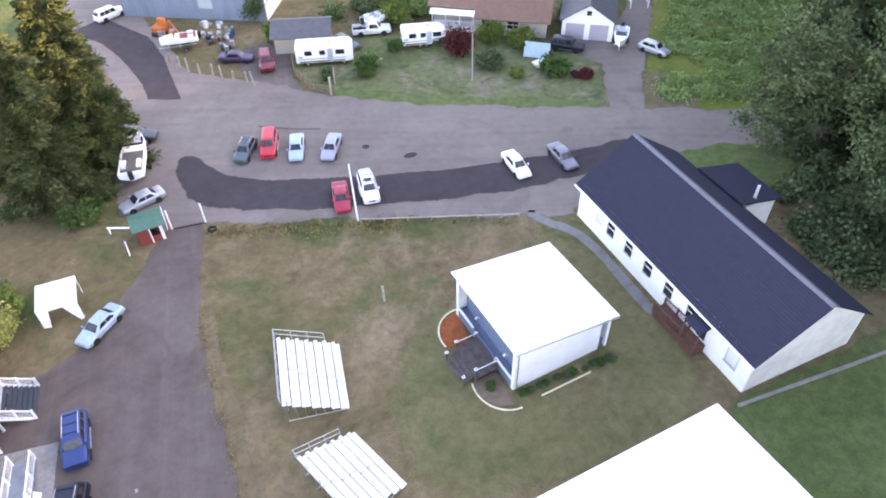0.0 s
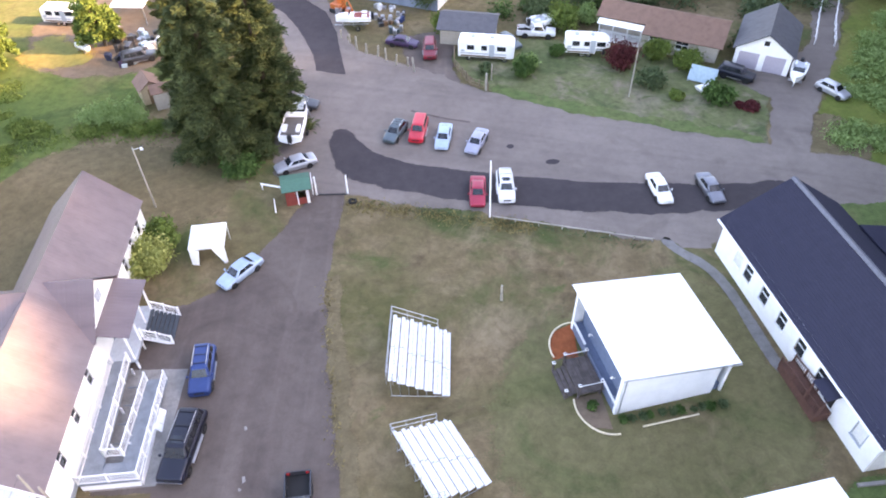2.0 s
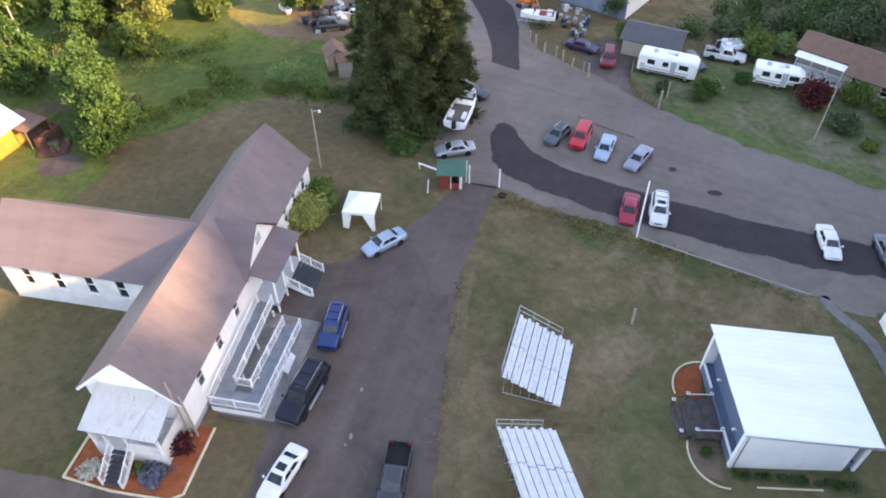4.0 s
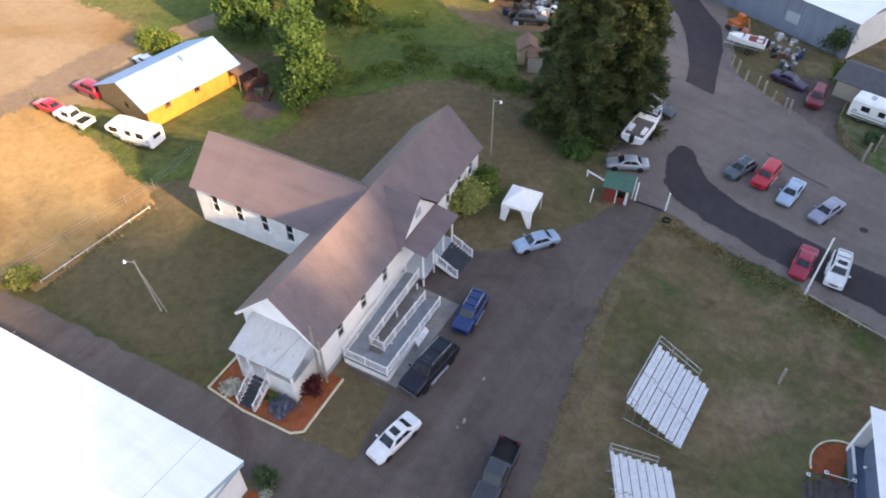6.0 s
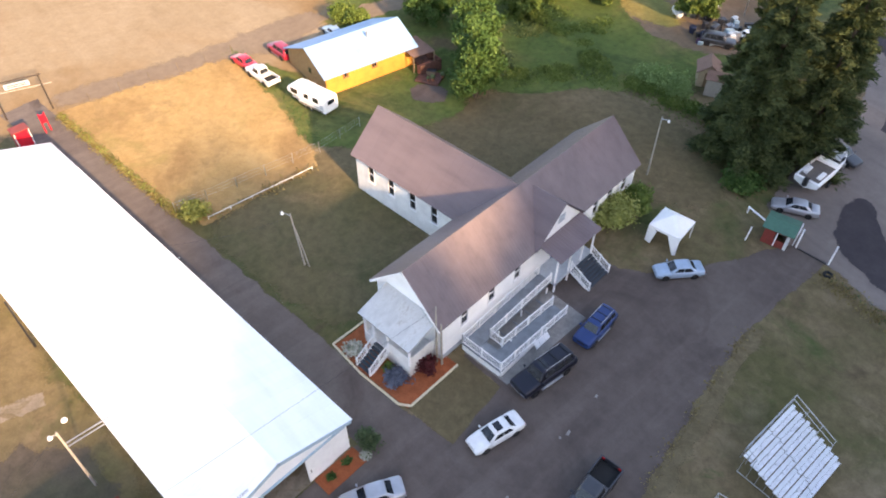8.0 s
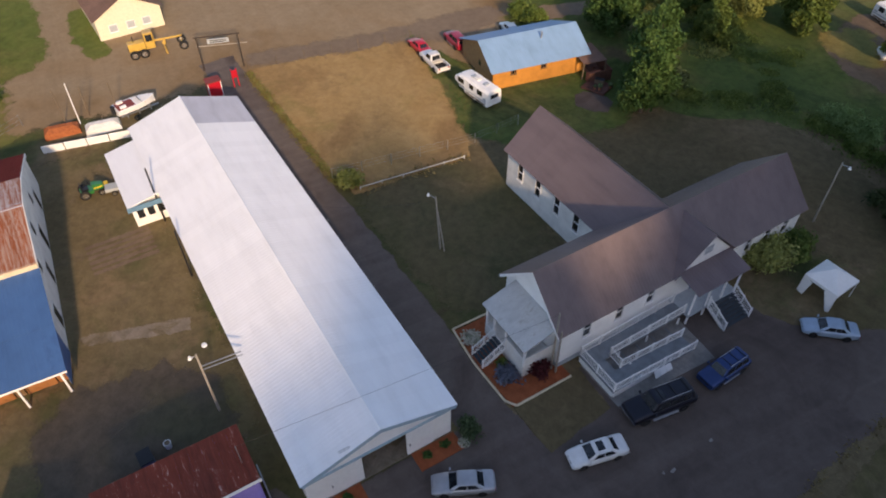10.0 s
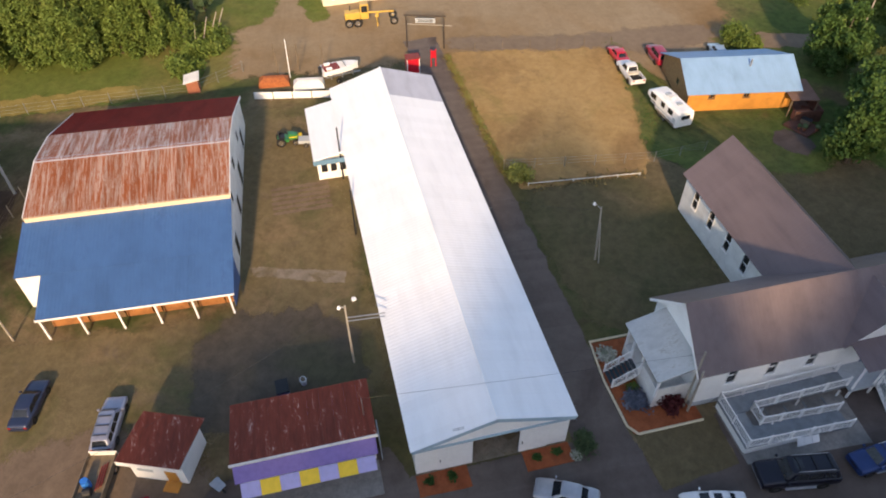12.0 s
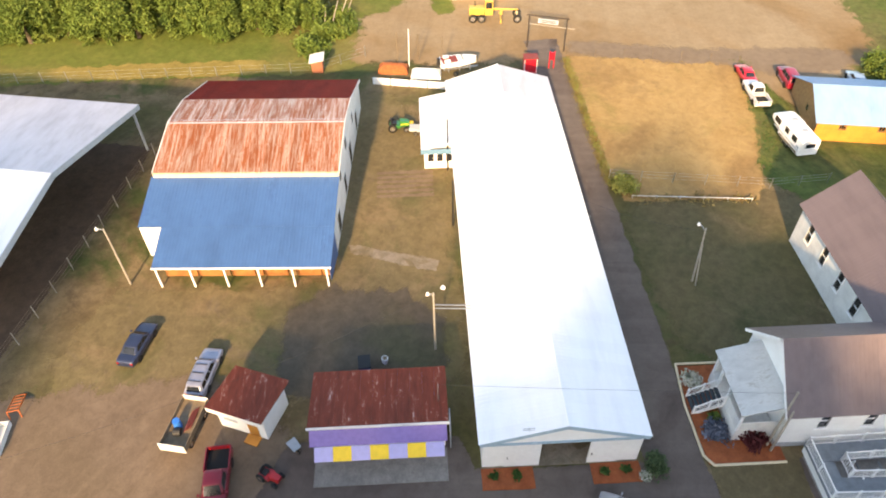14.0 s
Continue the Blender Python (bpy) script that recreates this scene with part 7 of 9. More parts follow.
def car(x, y, heading, kind, colour, label, category="car", rack=False, sunroof=False, bed_load=False, group="", tint="glass"):
    L, hw, stations, (wb, rf, rr, bb, belt, roof) = KINDS[kind]
    name = {"pickup": "pickup_truck", "suv": "suv", "big_suv": "suv"}.get(kind, "car")
    on_grass = (x < -30 and y < 50) or y > 80
    t = thing(name, label, category, x, y, 0.012 if on_grass else 0.042, heading, group)
    size = {"sedan": 0.91, "hatch": 0.92, "suv": 0.93, "wagon": 0.93, "pickup": 0.95}.get(kind, 1.0)
    t.scale = (size, size, size)
    paint = PAINT[colour]
    body = smooth(part("body", loft(bmesh.new(), [ring(sx, hw * f, zl, zh) for sx, f, zl, zh in eased(stations)]), paint, t))
    # cabin shell in body colour, glass plates a little proud of it
    iw, tw = hw * 0.88, hw * 0.70
    bl = belt - 0.05

    def level(u, inset, dz=0.0):
        return rounded_plan(wb + (rf - wb) * u - inset, bb + (rr - bb) * u + inset, iw + (tw - iw) * u - inset, bl + (roof - 0.03 - bl) * u + dz, 0.2)

    smooth(part("cabin", loft(bmesh.new(), [level(u, 0) for u in (0, 0.3, 0.6, 0.9)] + [level(0.95, 0.03)]), paint, t))
    smooth(part("roof", loft(bmesh.new(), [level(0.9, -0.012), level(0.96, 0.0), level(1.0, 0.05), level(1.0, 0.16, 0.03), level(1.0, 0.36, 0.045)]), paint, t))

    def plate(nm, corners, lo, hi, a, b):
        p0, p1, q0, q1 = (Vector(c) for c in corners)  # bottom pair, top pair
        cs = [p0.lerp(p1, a).lerp(q0.lerp(q1, a), lo), p0.lerp(p1, b).lerp(q0.lerp(q1, b), lo), p0.lerp(p1, b).lerp(q0.lerp(q1, b), hi), p0.lerp(p1, a).lerp(q0.lerp(q1, a), hi)]
        n = (cs[1] - cs[0]).cross(cs[3] - cs[0]).normalized()
        mid = sum(cs, Vector()) / 4
        if n.dot(mid - Vector(((wb + bb) / 2, 0, belt))) < 0:
            n = -n
        bm = bmesh.new()
        f0, f1 = [bm.verts.new(c + n * 0.015) for c in cs], [bm.verts.new(c - n * 0.01) for c in cs]
        bm.faces.new(f0)
        bm.faces.new(f1[::-1])
        for i in range(4):
            j = (i + 1) % 4
            bm.faces.new((f0[i], f1[i], f1[j], f0[j]))
        part(nm, bm, tint, t)

    z0, z1 = bl, roof - 0.03
    plate("windshield", ((wb, iw, z0), (wb, -iw, z0), (rf, tw, z1), (rf, -tw, z1)), 0.1, 0.9, 0.1, 0.9)
    plate("rear_window", ((bb, iw, z0), (bb, -iw, z0), (rr, tw, z1), (rr, -tw, z1)), 0.16, 0.88, 0.12, 0.88)
    for s in (1, -1):
        cr = ((wb, s * iw, z0), (bb, s * iw, z0), (rf, s * tw, z1), (rr, s * tw, z1))
        cuts = ((0.12, 0.86),) if kind == "pickup" else ((0.1, 0.37), (0.4, 0.66), (0.69, 0.9)) if kind in ("suv", "big_suv", "wagon") else ((0.12, 0.47), (0.5, 0.86))
        for a, c in cuts:
            plate("side_window", cr, 0.18, 0.88, a, c)
        part("mirror", boxed(wb - 0.25, wb - 0.12, s * hw - 0.02 if s > 0 else -hw - 0.16, s * hw + 0.16 if s > 0 else -hw + 0.02, belt - 0.02, belt + 0.14), paint, t)
        part("headlight", boxed(L / 2 - 0.2, L / 2 - 0.03, *sorted((s * hw * 0.5, s * hw * 0.82)), stations[0][3] - 0.14, stations[0][3] + 0.02), "lens_white", t)
        zt = (stations[-1][3] if kind != "pickup" else 1.1)
        part("tail_light", boxed(-L / 2 - 0.01, -L / 2 + 0.16, *sorted((s * hw * 0.6, s * hw * 0.86)), zt - 0.24, zt - 0.06), "lens_red", t)
    wr = 0.37 if kind in ("suv", "big_suv", "pickup") else 0.32
    for sx in (L * 0.315, -L * 0.29):
        for s in (1, -1):
            wheel(t, sx, s * (hw - 0.1), wr)
            arch = bmesh.new()
            rod(arch, (sx, s * (hw - 0.2), wr), (sx, s * (hw + 0.004), wr), wr * 1.16, sides=16)
            part("wheel_arch", arch, "black", t)
    zb = stations[0][2]
    part("bumper", boxed(L / 2 - 0.12, L / 2 + 0.06, -hw * 0.82, hw * 0.82, zb - 0.02, zb + 0.16), "chrome" if kind in ("pickup", "big_suv") else paint, t)
    part("grille", boxed(L / 2 - 0.05, L / 2 + 0.015, -hw * 0.42, hw * 0.42, zb + 0.17, stations[0][3] - 0.03), "black", t)
    part("bumper", boxed(-L / 2 - 0.06, -L / 2 + 0.12, -hw * 0.84, hw * 0.84, 0.4, 0.56), "chrome" if kind in ("pickup", "big_suv") else paint, t)
    if kind in ("suv", "big_suv"):
        for s in (1, -1):
            part("running_board", boxed(-L * 0.2, L * 0.2, *sorted((s * (hw - 0.06), s * (hw + 0.09))), 0.36, 0.42), "steel", t)
            part("sill_trim", boxed(-L * 0.2, L * 0.2, *sorted((s * (hw - 0.02), s * (hw + 0.015))), 0.44, 0.6), "steel" if kind == "big_suv" else paint, t)
    if kind == "pickup":
        x1, x0 = -0.74, -L / 2
        bed = bmesh.new()
        box(bed, x0 + 0.05, x1, -hw, -hw + 0.1, 0.4, 1.14)
        box(bed, x0 + 0.05, x1, hw - 0.1, hw, 0.4, 1.14)
        box(bed, x0 + 0.05, x1, -hw + 0.1, hw - 0.1, 0.4, 0.62)
        part("truck_bed", bed, paint, t, "open truck bed")
        part("bed_liner", boxed(x0 + 0.06, x1 - 0.02, -hw + 0.11, hw - 0.11, 0.622, 0.65), "rubber", t)
        part("tailgate", boxed(x0, x0 + 0.06, -hw + 0.08, hw - 0.08, 0.55, 1.12), paint, t)
    if rack:
        for s in (1, -1):
            b = bmesh.new()
            rod(b, (rf - 0.3, s * (tw - 0.08), roof + 0.07), (rr + 0.3, s * (tw - 0.08), roof + 0.07), 0.025, sides=5)
            part("roof_rail", b, "steel", t)
        for k in range(3):
            xx = rf - 0.5 + (rr - rf + 0.9) * k / 2
            part("rack_bar", boxed(xx - 0.03, xx + 0.03, -tw + 0.1, tw - 0.1, roof + 0.06, roof + 0.09), "black", t)
    if sunroof:
        part("sunroof", boxed(rf - 0.85, rf - 0.25, -0.4, 0.4, roof + 0.02, roof + 0.03), "glass", t)
    return t


G = "cars in the car park"
car(0.1, 63.6, -116, "hatch", "grey", "grey hatchback parked on the gravelly car park", group=G, rack=True)
car(2.65, 63.6, -103, "suv", "bright_red", "bright red compact suv in the car park", group=G)
car(5.3, 62.1, -103, "sedan", "pale_blue", "pale blue sedan in the car park", group=G)
car(8.8, 60.8, -116, "sedan", "lilac_grey", "silver grey sedan in the car park", group=G)
car(7.75, 52.3, -98, "sedan", "crimson", "red sedan parked on the fresh asphalt", group=G)
car(10.6, 52.6, -95, "suv", "white", "white suv with roof rails on the fresh asphalt", group=G, rack=True, sunroof=True)
car(25.85, 50.9, -88, "sedan", "white", "white sedan on the fresh asphalt", group=G)
car(30.9, 50.4, -87, "sedan", "steel_grey", "dark silver sedan on the fresh asphalt", group=G)
car(-10.6, 58.9, -158, "sedan", "silver", "silver sedan beside the gate kiosk")
car(-10.8, 70.6, -15, "wagon", "charcoal", "dark wagon behind the boat under the trees")
car(-14.6, 43.5, -132, "sedan", "pale_blue", "pale blue sedan beside the white tent")
car(-16.25, 32.9, -88, "suv", "blue", "blue suv by the access ramp", rack=True)
car(-16.6, 26.4, -99, "big_suv", "black", "large black suv by the access ramp", rack=True, sunroof=True)
car(-15.95, 19.9, -104, "sedan", "white", "white sedan with dark sunroof on the drive", sunroof=True)
car(-8.3, 20.9, -88, "pickup", "charcoal", "dark pickup truck on the drive", "truck")
car(-18.9, 10.5, -118, "sedan", "silver", "silver beige sedan before the shed")
car(-35.2, -26.5, 168, "sedan", "navy", "dark navy sedan on the grass")
car(-32.0, -20.4, 171, "wagon", "lilac_grey", "silver lilac minivan on the grass", rack=True)
car(-22.6, -17.7, 4, "pickup", "wine", "dark wine red pickup by the booths", "truck")
car(-18.8, -9.9, 82, "sedan", "navy", "dark blue car before the striped booth")
car(-72.9, 37.9, 178, "sedan", "bright_red", "red coupe at the field edge")
car(-68.4, 37.5, 178, "pickup", "white", "white pickup at the field edge", "truck")
car(-70.4, 50.6, 170, "sedan", "pale_blue", "pale blue sedan parked behind the orange cabin")
car(-71.6, 42.7, 175, "suv", "crimson", "dark red suv beside the orange cabin")
car(5.4, 81.7, -95, "suv", "wine", "dark red suv on the side lane")
car(2.0, 84.3, -20, "sedan", "plum", "dark plum car behind the old fence")
car(20.1, 85.0, -13, "pickup", "white", "white pickup beside the trailer", "truck")
car(16.0, 82.8, -60, "hatch", "grey", "grey car behind the motorhome")
car(52.2, 66.6, -62, "hatch", "silver", "silver hatchback parked at the driveway edge")
car(42.3, 71.4, -38, "suv", "black", "black suv before the garage")
car(-13.0, 103.4, 33, "suv", "white", "white van at the lane end", "van")
car(-32.0, 84.0, 20, "suv", "charcoal", "dark car in the yard behind the conifers")
car(-28.5, 87.0, -30, "wagon", "white", "white vehicle in the yard behind the conifers")


def flatbed():
    t = thing("flatbed_trailer", "loaded brown flatbed trailer with a blue barrel", "trailer", -27.2, -20.8, 0, -12)
    part("bed", boxed(-2.1, 2.1, -1.0, 1.0, 0.7, 0.85), "wood", t)
    for y in (-1.0, 0.94):
        part("side_board", boxed(-2.05, 2.05, y, y + 0.06, 0.85, 1.25), "wood", t)
    part("end_board", boxed(-2.12, -2.06, -1.0, 1.0, 0.6, 1.35), "white_old", t, "pale end board")
    part("end_board", boxed(2.06, 2.12, -1.0, 1.0, 0.6, 1.45), "white_old", t, "pale end board")
    for x in (-1.2, 1.2):
        for s in (-1, 1):
            wheel(t, x, s * 0.85, 0.36)
    return t


flatbed()
br = thing("blue_barrel", "bright blue plastic barrel on the trailer", "barrel", -27.0, -21.2, 0.86)
b = bmesh.new()
rod(b, (0, 0, 0), (0, 0, 0.42), 0.28, 0.3, 14)
rod(b, (0, 0, 0.42), (0, 0, 0.85), 0.3, 0.27, 14)
part("drum", b, PAINT["blue"], br)
M["blue_plastic"] = plain("blue plastic", (0.03, 0.18, 0.6), 0.4)
br.children[0].data.materials[0] = M["blue_plastic"]
cy = thing("cable_reel", "small dark reel on the trailer", "reel", -26.4, -21.1, 0.86)
b = bmesh.new()
rod(b, (0, -0.25, 0.3), (0, 0.25, 0.3), 0.3, sides=12)
part("drum", b, "black", cy)
for k in range(3):
    pp = thing("pipe_bundle", "reddish pipes lying on the trailer", "pipes", -27.6 + 0.1 * k, -20.2 - 0.18 * k, 0.9, -12)
    b = bmesh.new()
    rod(b, (-0.9, 0, 0.05), (0.9, 0.1, 0.12), 0.05)
    part("pipe", b, "red_paint", pp)


def mower(x, y, rz, colour, label):
    t = thing("riding_mower", label, "mower", x, y, 0, rz)
    part("hood", loft(bmesh.new(), [[(0.2, -0.3, 0.45), (0.2, 0.3, 0.45), (0.2, 0.26, 0.95), (0.2, -0.26, 0.95)], [(0.95, -0.24, 0.45), (0.95, 0.24, 0.45), (0.95, 0.2, 0.8), (0.95, -0.2, 0.8)]]), PAINT[colour], t)
    part("seat", boxed(-0.55, -0.1, -0.25, 0.25, 0.62, 0.72), "black", t)
    part("seat_back", boxed(-0.6, -0.52, -0.25, 0.25, 0.7, 1.1), "black", t)
    part("deck", boxed(-0.7, 0.2, -0.42, 0.42, 0.35, 0.6), PAINT[colour], t)
    b = bmesh.new()
    rod(b, (0.15, 0, 0.8), (0.0, 0, 1.15), 0.03)
    rod(b, (0.0, -0.18, 1.15), (0.0, 0.18, 1.15), 0.025)
    part("steering", b, "black", t)
    for sx, r in ((0.7, 0.25), (-0.45, 0.38)):
        for s in (1, -1):
            wheel(t, sx, s * 0.45, r, 0.2)
    return t


mower(-23.0, -14.1, 60, "red", "red riding mower beside the booths")
tr = mower(-64.8, -5.0, 90, "green", "green and yellow garden tractor on the grass")
tr.scale = (1.35, 1.35, 1.35)
part("loader", boxed(0.98, 1.3, -0.5, 0.5, 0.12, 0.5), "yellow", tr, "yellow front loader bucket", bevel=0.04)
part("hood_stripe", boxed(0.25, 0.9, -0.305, 0.305, 0.62, 0.68), "yellow", tr)
tl = thing("garden_cart", "small pale garden cart behind the tractor", "cart", -64.0, -2.9, 0, 80)
part("tray", boxed(-0.8, 0.8, -0.5, 0.5, 0.45, 0.8), "grey_paint", tl)
for s in (1, -1):
    wheel(tl, 0, s * 0.6, 0.28, 0.16)
og = thing("orange_rack", "orange painted ladder rack standing by the arena fence", "rack", -30.0, -34.4, 0, 12)
for y in (-0.42, 0.42):
    b = bmesh.new()
    rod(b, (-1.0, y, 0.1), (0.9, y, 0.75), 0.05, sides=6)
    rod(b, (0.9, y, 0.75), (1.1, y, 0.0), 0.045, sides=6)
    part("side_rail", b, PAINT["orange"], og)
for k in range(6):
    u = k / 5
    b = bmesh.new()
    rod(b, (-1.0 + 1.9 * u, -0.42, 0.1 + 0.65 * u), (-1.0 + 1.9 * u, 0.42, 0.1 + 0.65 * u), 0.045, sides=6)
    part("rung", b, PAINT["orange"], og)
tg = thing("water_trough", "long pale metal trough beside the arena", "trough", -27.0, -34.6, 0, 4)
b = bmesh.new()
for ya, yb, za, zb in ((-0.42, 0.42, 0.0, 0.06), (-0.42, -0.36, 0.06, 0.55), (0.36, 0.42, 0.06, 0.55)):
    box(b, -1.4, 1.4, ya, yb, za, zb)
box(b, -1.4, -1.34, -0.36, 0.36, 0.06, 0.55)
box(b, 1.34, 1.4, -0.36, 0.36, 0.06, 0.55)
part("basin", b, "white_old", tg)


def camper(x, y, rz, L, label, H=2.9, motor=False, stripe="grey_paint", W=2.4, fifth=False):
    t = thing("motorhome" if motor else "camper_trailer", label, "motorhome" if motor else "trailer", x, y, 0, rz)
    out = [(-W / 2, 0.55), (W / 2, 0.55), (W / 2 + 0.03, 1.2), (W / 2, H - 0.25), (W / 2 - 0.25, H), (-W / 2 + 0.25, H), (-W / 2, H - 0.25), (-W / 2 - 0.03, 1.2)]
    rings = []
    for xx, s in ((-L / 2, 0.9), (-L / 2 + 0.2, 1.0), (L / 2 - 0.9, 1.0), (L / 2 - 0.35, 0.96), (L / 2, 0.8)):
        rings.append([(xx, yy * (0.96 if s < 1 else 1), 0.55 + (zz - 0.55) * s) for yy, zz in out])
    if fifth:
        # raised nose over the hitch
        rings = []
        for xx, zl, zh, f in ((-L / 2, 0.6, H - 0.12, 0.96), (-L / 2 + 0.15, 0.55, H, 1.0), (L * 0.18, 0.55, H, 1.0), (L * 0.2, 1.25, H, 1.0), (L * 0.38, 1.3, H - 0.12, 1.0), (L / 2 - 0.1, 1.45, H - 0.5, 0.95), (L / 2, 1.6, H - 0.75, 0.88)):
            rings.append([(xx, yy * f, zl + (zz - 0.55) / (H - 0.55) * (zh - zl)) for yy, zz in out])
        part("hitch_post", boxed(L * 0.36, L * 0.42, -0.3, 0.3, 0.0, 1.3), "black", t)
    part("body", loft(bmesh.new(), rings), "white", t, bevel=0.0)
    for s in (1, -1):
        yy = s * (W / 2 + 0.03)
        for xa, w in ((-L * 0.34, 0.9), (-L * 0.08, 0.7), (L * 0.2, 1.1)):
            part("window", boxed(xa, xa + w, *sorted((yy - 0.03 * s, yy + 0.012 * s)), 1.55, 2.15), "glass", t)
        part("stripe", boxed(-L / 2 + 0.25, L / 2 - 0.9, *sorted((yy - 0.03 * s, yy + 0.008 * s)), 1.0, 1.16), stripe, t)
        for k in (0, 1):
            wheel(t, (-L * 0.1 + 0.85 * k) if not motor else (-L * 0.3 if k == 0 else L * 0.34), s * (W / 2 - 0.15), 0.36, 0.22)
    for s in (1, -1):
        yy = s * (W / 2 + 0.03)
        part("lower_stripe", boxed(-L / 2 + 0.4, L * 0.16 if fifth else L / 2 - 1.0, *sorted((yy - 0.05 * s, yy + 0.004 * s)), 0.62, 0.82), "wood", t)
        part("hatch", boxed(-L * 0.45, -L * 0.45 + 0.5, *sorted((yy - 0.03 * s, yy + 0.01 * s)), 1.25, 1.5), "grey_paint", t)
    part("rear_window", boxed(-L / 2 - 0.012, -L / 2 + 0.05, -0.55, 0.55, 1.5, 2.0), "glass", t)
    part("air_unit", boxed(-L * 0.06, L * 0.06, -0.28, 0.28, H, H + 0.22), "white_old", t, bevel=0.04)
    if not fifth:
        part("front_window", boxed(L / 2 - 0.28, L / 2 - 0.1, -0.85, 0.85, 1.6, 2.2), "glass", t)
    part("door", boxed(L * 0.06, L * 0.06 + 0.65, -W / 2 - 0.05, -W / 2 - 0.02, 0.7, 2.35), "grey_paint", t)
    for xa in (-L * 0.25, L * 0.1):
        part("roof_vent", boxed(xa - 0.25, xa + 0.25, -0.3, 0.3, H, H + 0.16), "grey_paint", t)
    return t


camper(12.6, 80.0, -14, 7.1, "large white motorhome with grey stripes parked on the grass", 2.75, True)
camper(25.6, 79.6, -12, 5.7, "white camper trailer with dark windows on the lawn", 2.6, W=2.2, fifth=True)
camper(-59.4, 38.1, 186, 6.2, "white travel trailer with roof vents beside the cabin", 2.5, W=2.1, fifth=True)


def boat(x, y, rz, L, label, W=2.3, deck="grey_paint", cabin=True, z=0.75, hull="white"):
    t = thing("motor_boat", label, "boat", x, y, 0, rz)
    rings = []
    for u in (0, 0.15, 0.45, 0.7, 0.86, 0.96, 1.0):
        f = 1.0 if u < 0.45 else max(0.04, math.cos((u - 0.45) / 0.55 * math.pi / 2) ** 0.75)
        xx, hw, zk = -L / 2 + L * u, W / 2 * f, z + 0.1 + 0.55 * max(0, u - 0.6) ** 1.5
        rings.append([(xx, hw, z + 1.05 + 0.15 * u), (xx, hw * 0.92, z + 0.5), (xx, 0.02, zk), (xx, -hw * 0.92, z + 0.5), (xx, -hw, z + 1.05 + 0.15 * u), (xx, -hw * 0.86, z + 1.06 + 0.15 * u), (xx, hw * 0.86, z + 1.06 + 0.15 * u)])
    part("hull", loft(bmesh.new(), rings), hull, t)
    part("deck_floor", boxed(-L * 0.46, L * 0.2, -W * 0.4, W * 0.4, z + 1.0, z + 1.13), deck, t)
    if cabin:
        part("cabin", loft(bmesh.new(), [[(0.02 * L, W * 0.4, z + 1.1), (0.02 * L, -W * 0.4, z + 1.1), (0.34 * L, -W * 0.26, z + 1.2), (0.34 * L, W * 0.26, z + 1.2)], [(0.05 * L, W * 0.34, z + 1.85), (0.05 * L, -W * 0.34, z + 1.85), (0.2 * L, -W * 0.26, z + 1.8), (0.2 * L, W * 0.26, z + 1.8)]]), "white", t)
        part("wheelhouse_window", boxed(0.035 * L, 0.19 * L, -W * 0.375, W * 0.375, z + 1.28, z + 1.72), "glass", t)
        part("cabin_roof", boxed(0.04 * L, 0.2 * L, -W * 0.33, W * 0.33, z + 1.82, z + 1.88), "grey_paint", t, "pale grey cabin roof")
        part("windscreen", slab(bmesh.new(), [(0.345 * L, W * 0.22, z + 1.28), (0.345 * L, -W * 0.22, z + 1.28), (0.215 * L, -W * 0.22, z + 1.8), (0.215 * L, W * 0.22, z + 1.8)], 0.02), "glass", t)
    else:
        part("windscreen", slab(bmesh.new(), [(0.14 * L, W * 0.36, z + 1.15), (0.14 * L, -W * 0.36, z + 1.15), (0.08 * L, -W * 0.34, z + 1.6), (0.08 * L, W * 0.34, z + 1.6)], 0.03), "glass", t)
    for s in (1, -1):
        part("bench", boxed(-L * 0.4, -L * 0.25, *sorted((s * W * 0.2, s * W * 0.36)), z + 1.13, z + 1.38), "trim_white", t)
    part("outboard_motor", boxed(-L / 2 - 0.42, -L / 2 - 0.02, -0.22, 0.22, z + 0.5, z + 1.45), "black", t, bevel=0.04)
    tr = part("trailer_frame", boxed(-L * 0.42, L * 0.55, -0.08, 0.08, 0.45, 0.58), "steel", t)
    for xx in (-L * 0.3, 0, L * 0.3):
        part("cradle", boxed(xx - 0.06, xx + 0.06, -W * 0.4, W * 0.4, 0.58, z + 0.45), "steel", t)
    for s in (1, -1):
        wheel(t, -L * 0.12, s * W * 0.48, 0.33, 0.2)
    return t


M["boat_deck"] = plain("dark grey boat deck", (0.13, 0.115, 0.105), 0.8)
boat(-10.8, 65.9, 84, 8.0, "white cabin cruiser on a trailer beside the conifers", 2.6, "boat_deck")
boat(-4.4, 90.1, 178, 4.8, "white speedboat with red trim on a trailer", 2.0, "red_paint", False)
boat(49.3, 70.0, -125, 4.6, "small white boat parked by the driveway", 1.9, "grey_paint", False, 0.4)
boat(21.6, 86.8, 20, 4.8, "white boat behind the camper trailer", 2.0, "grey_paint", False, 0.6)
boat(-76.8, 2.6, 100, 4.6, "white and red boat behind the shed", 2.0, "red_paint", False)


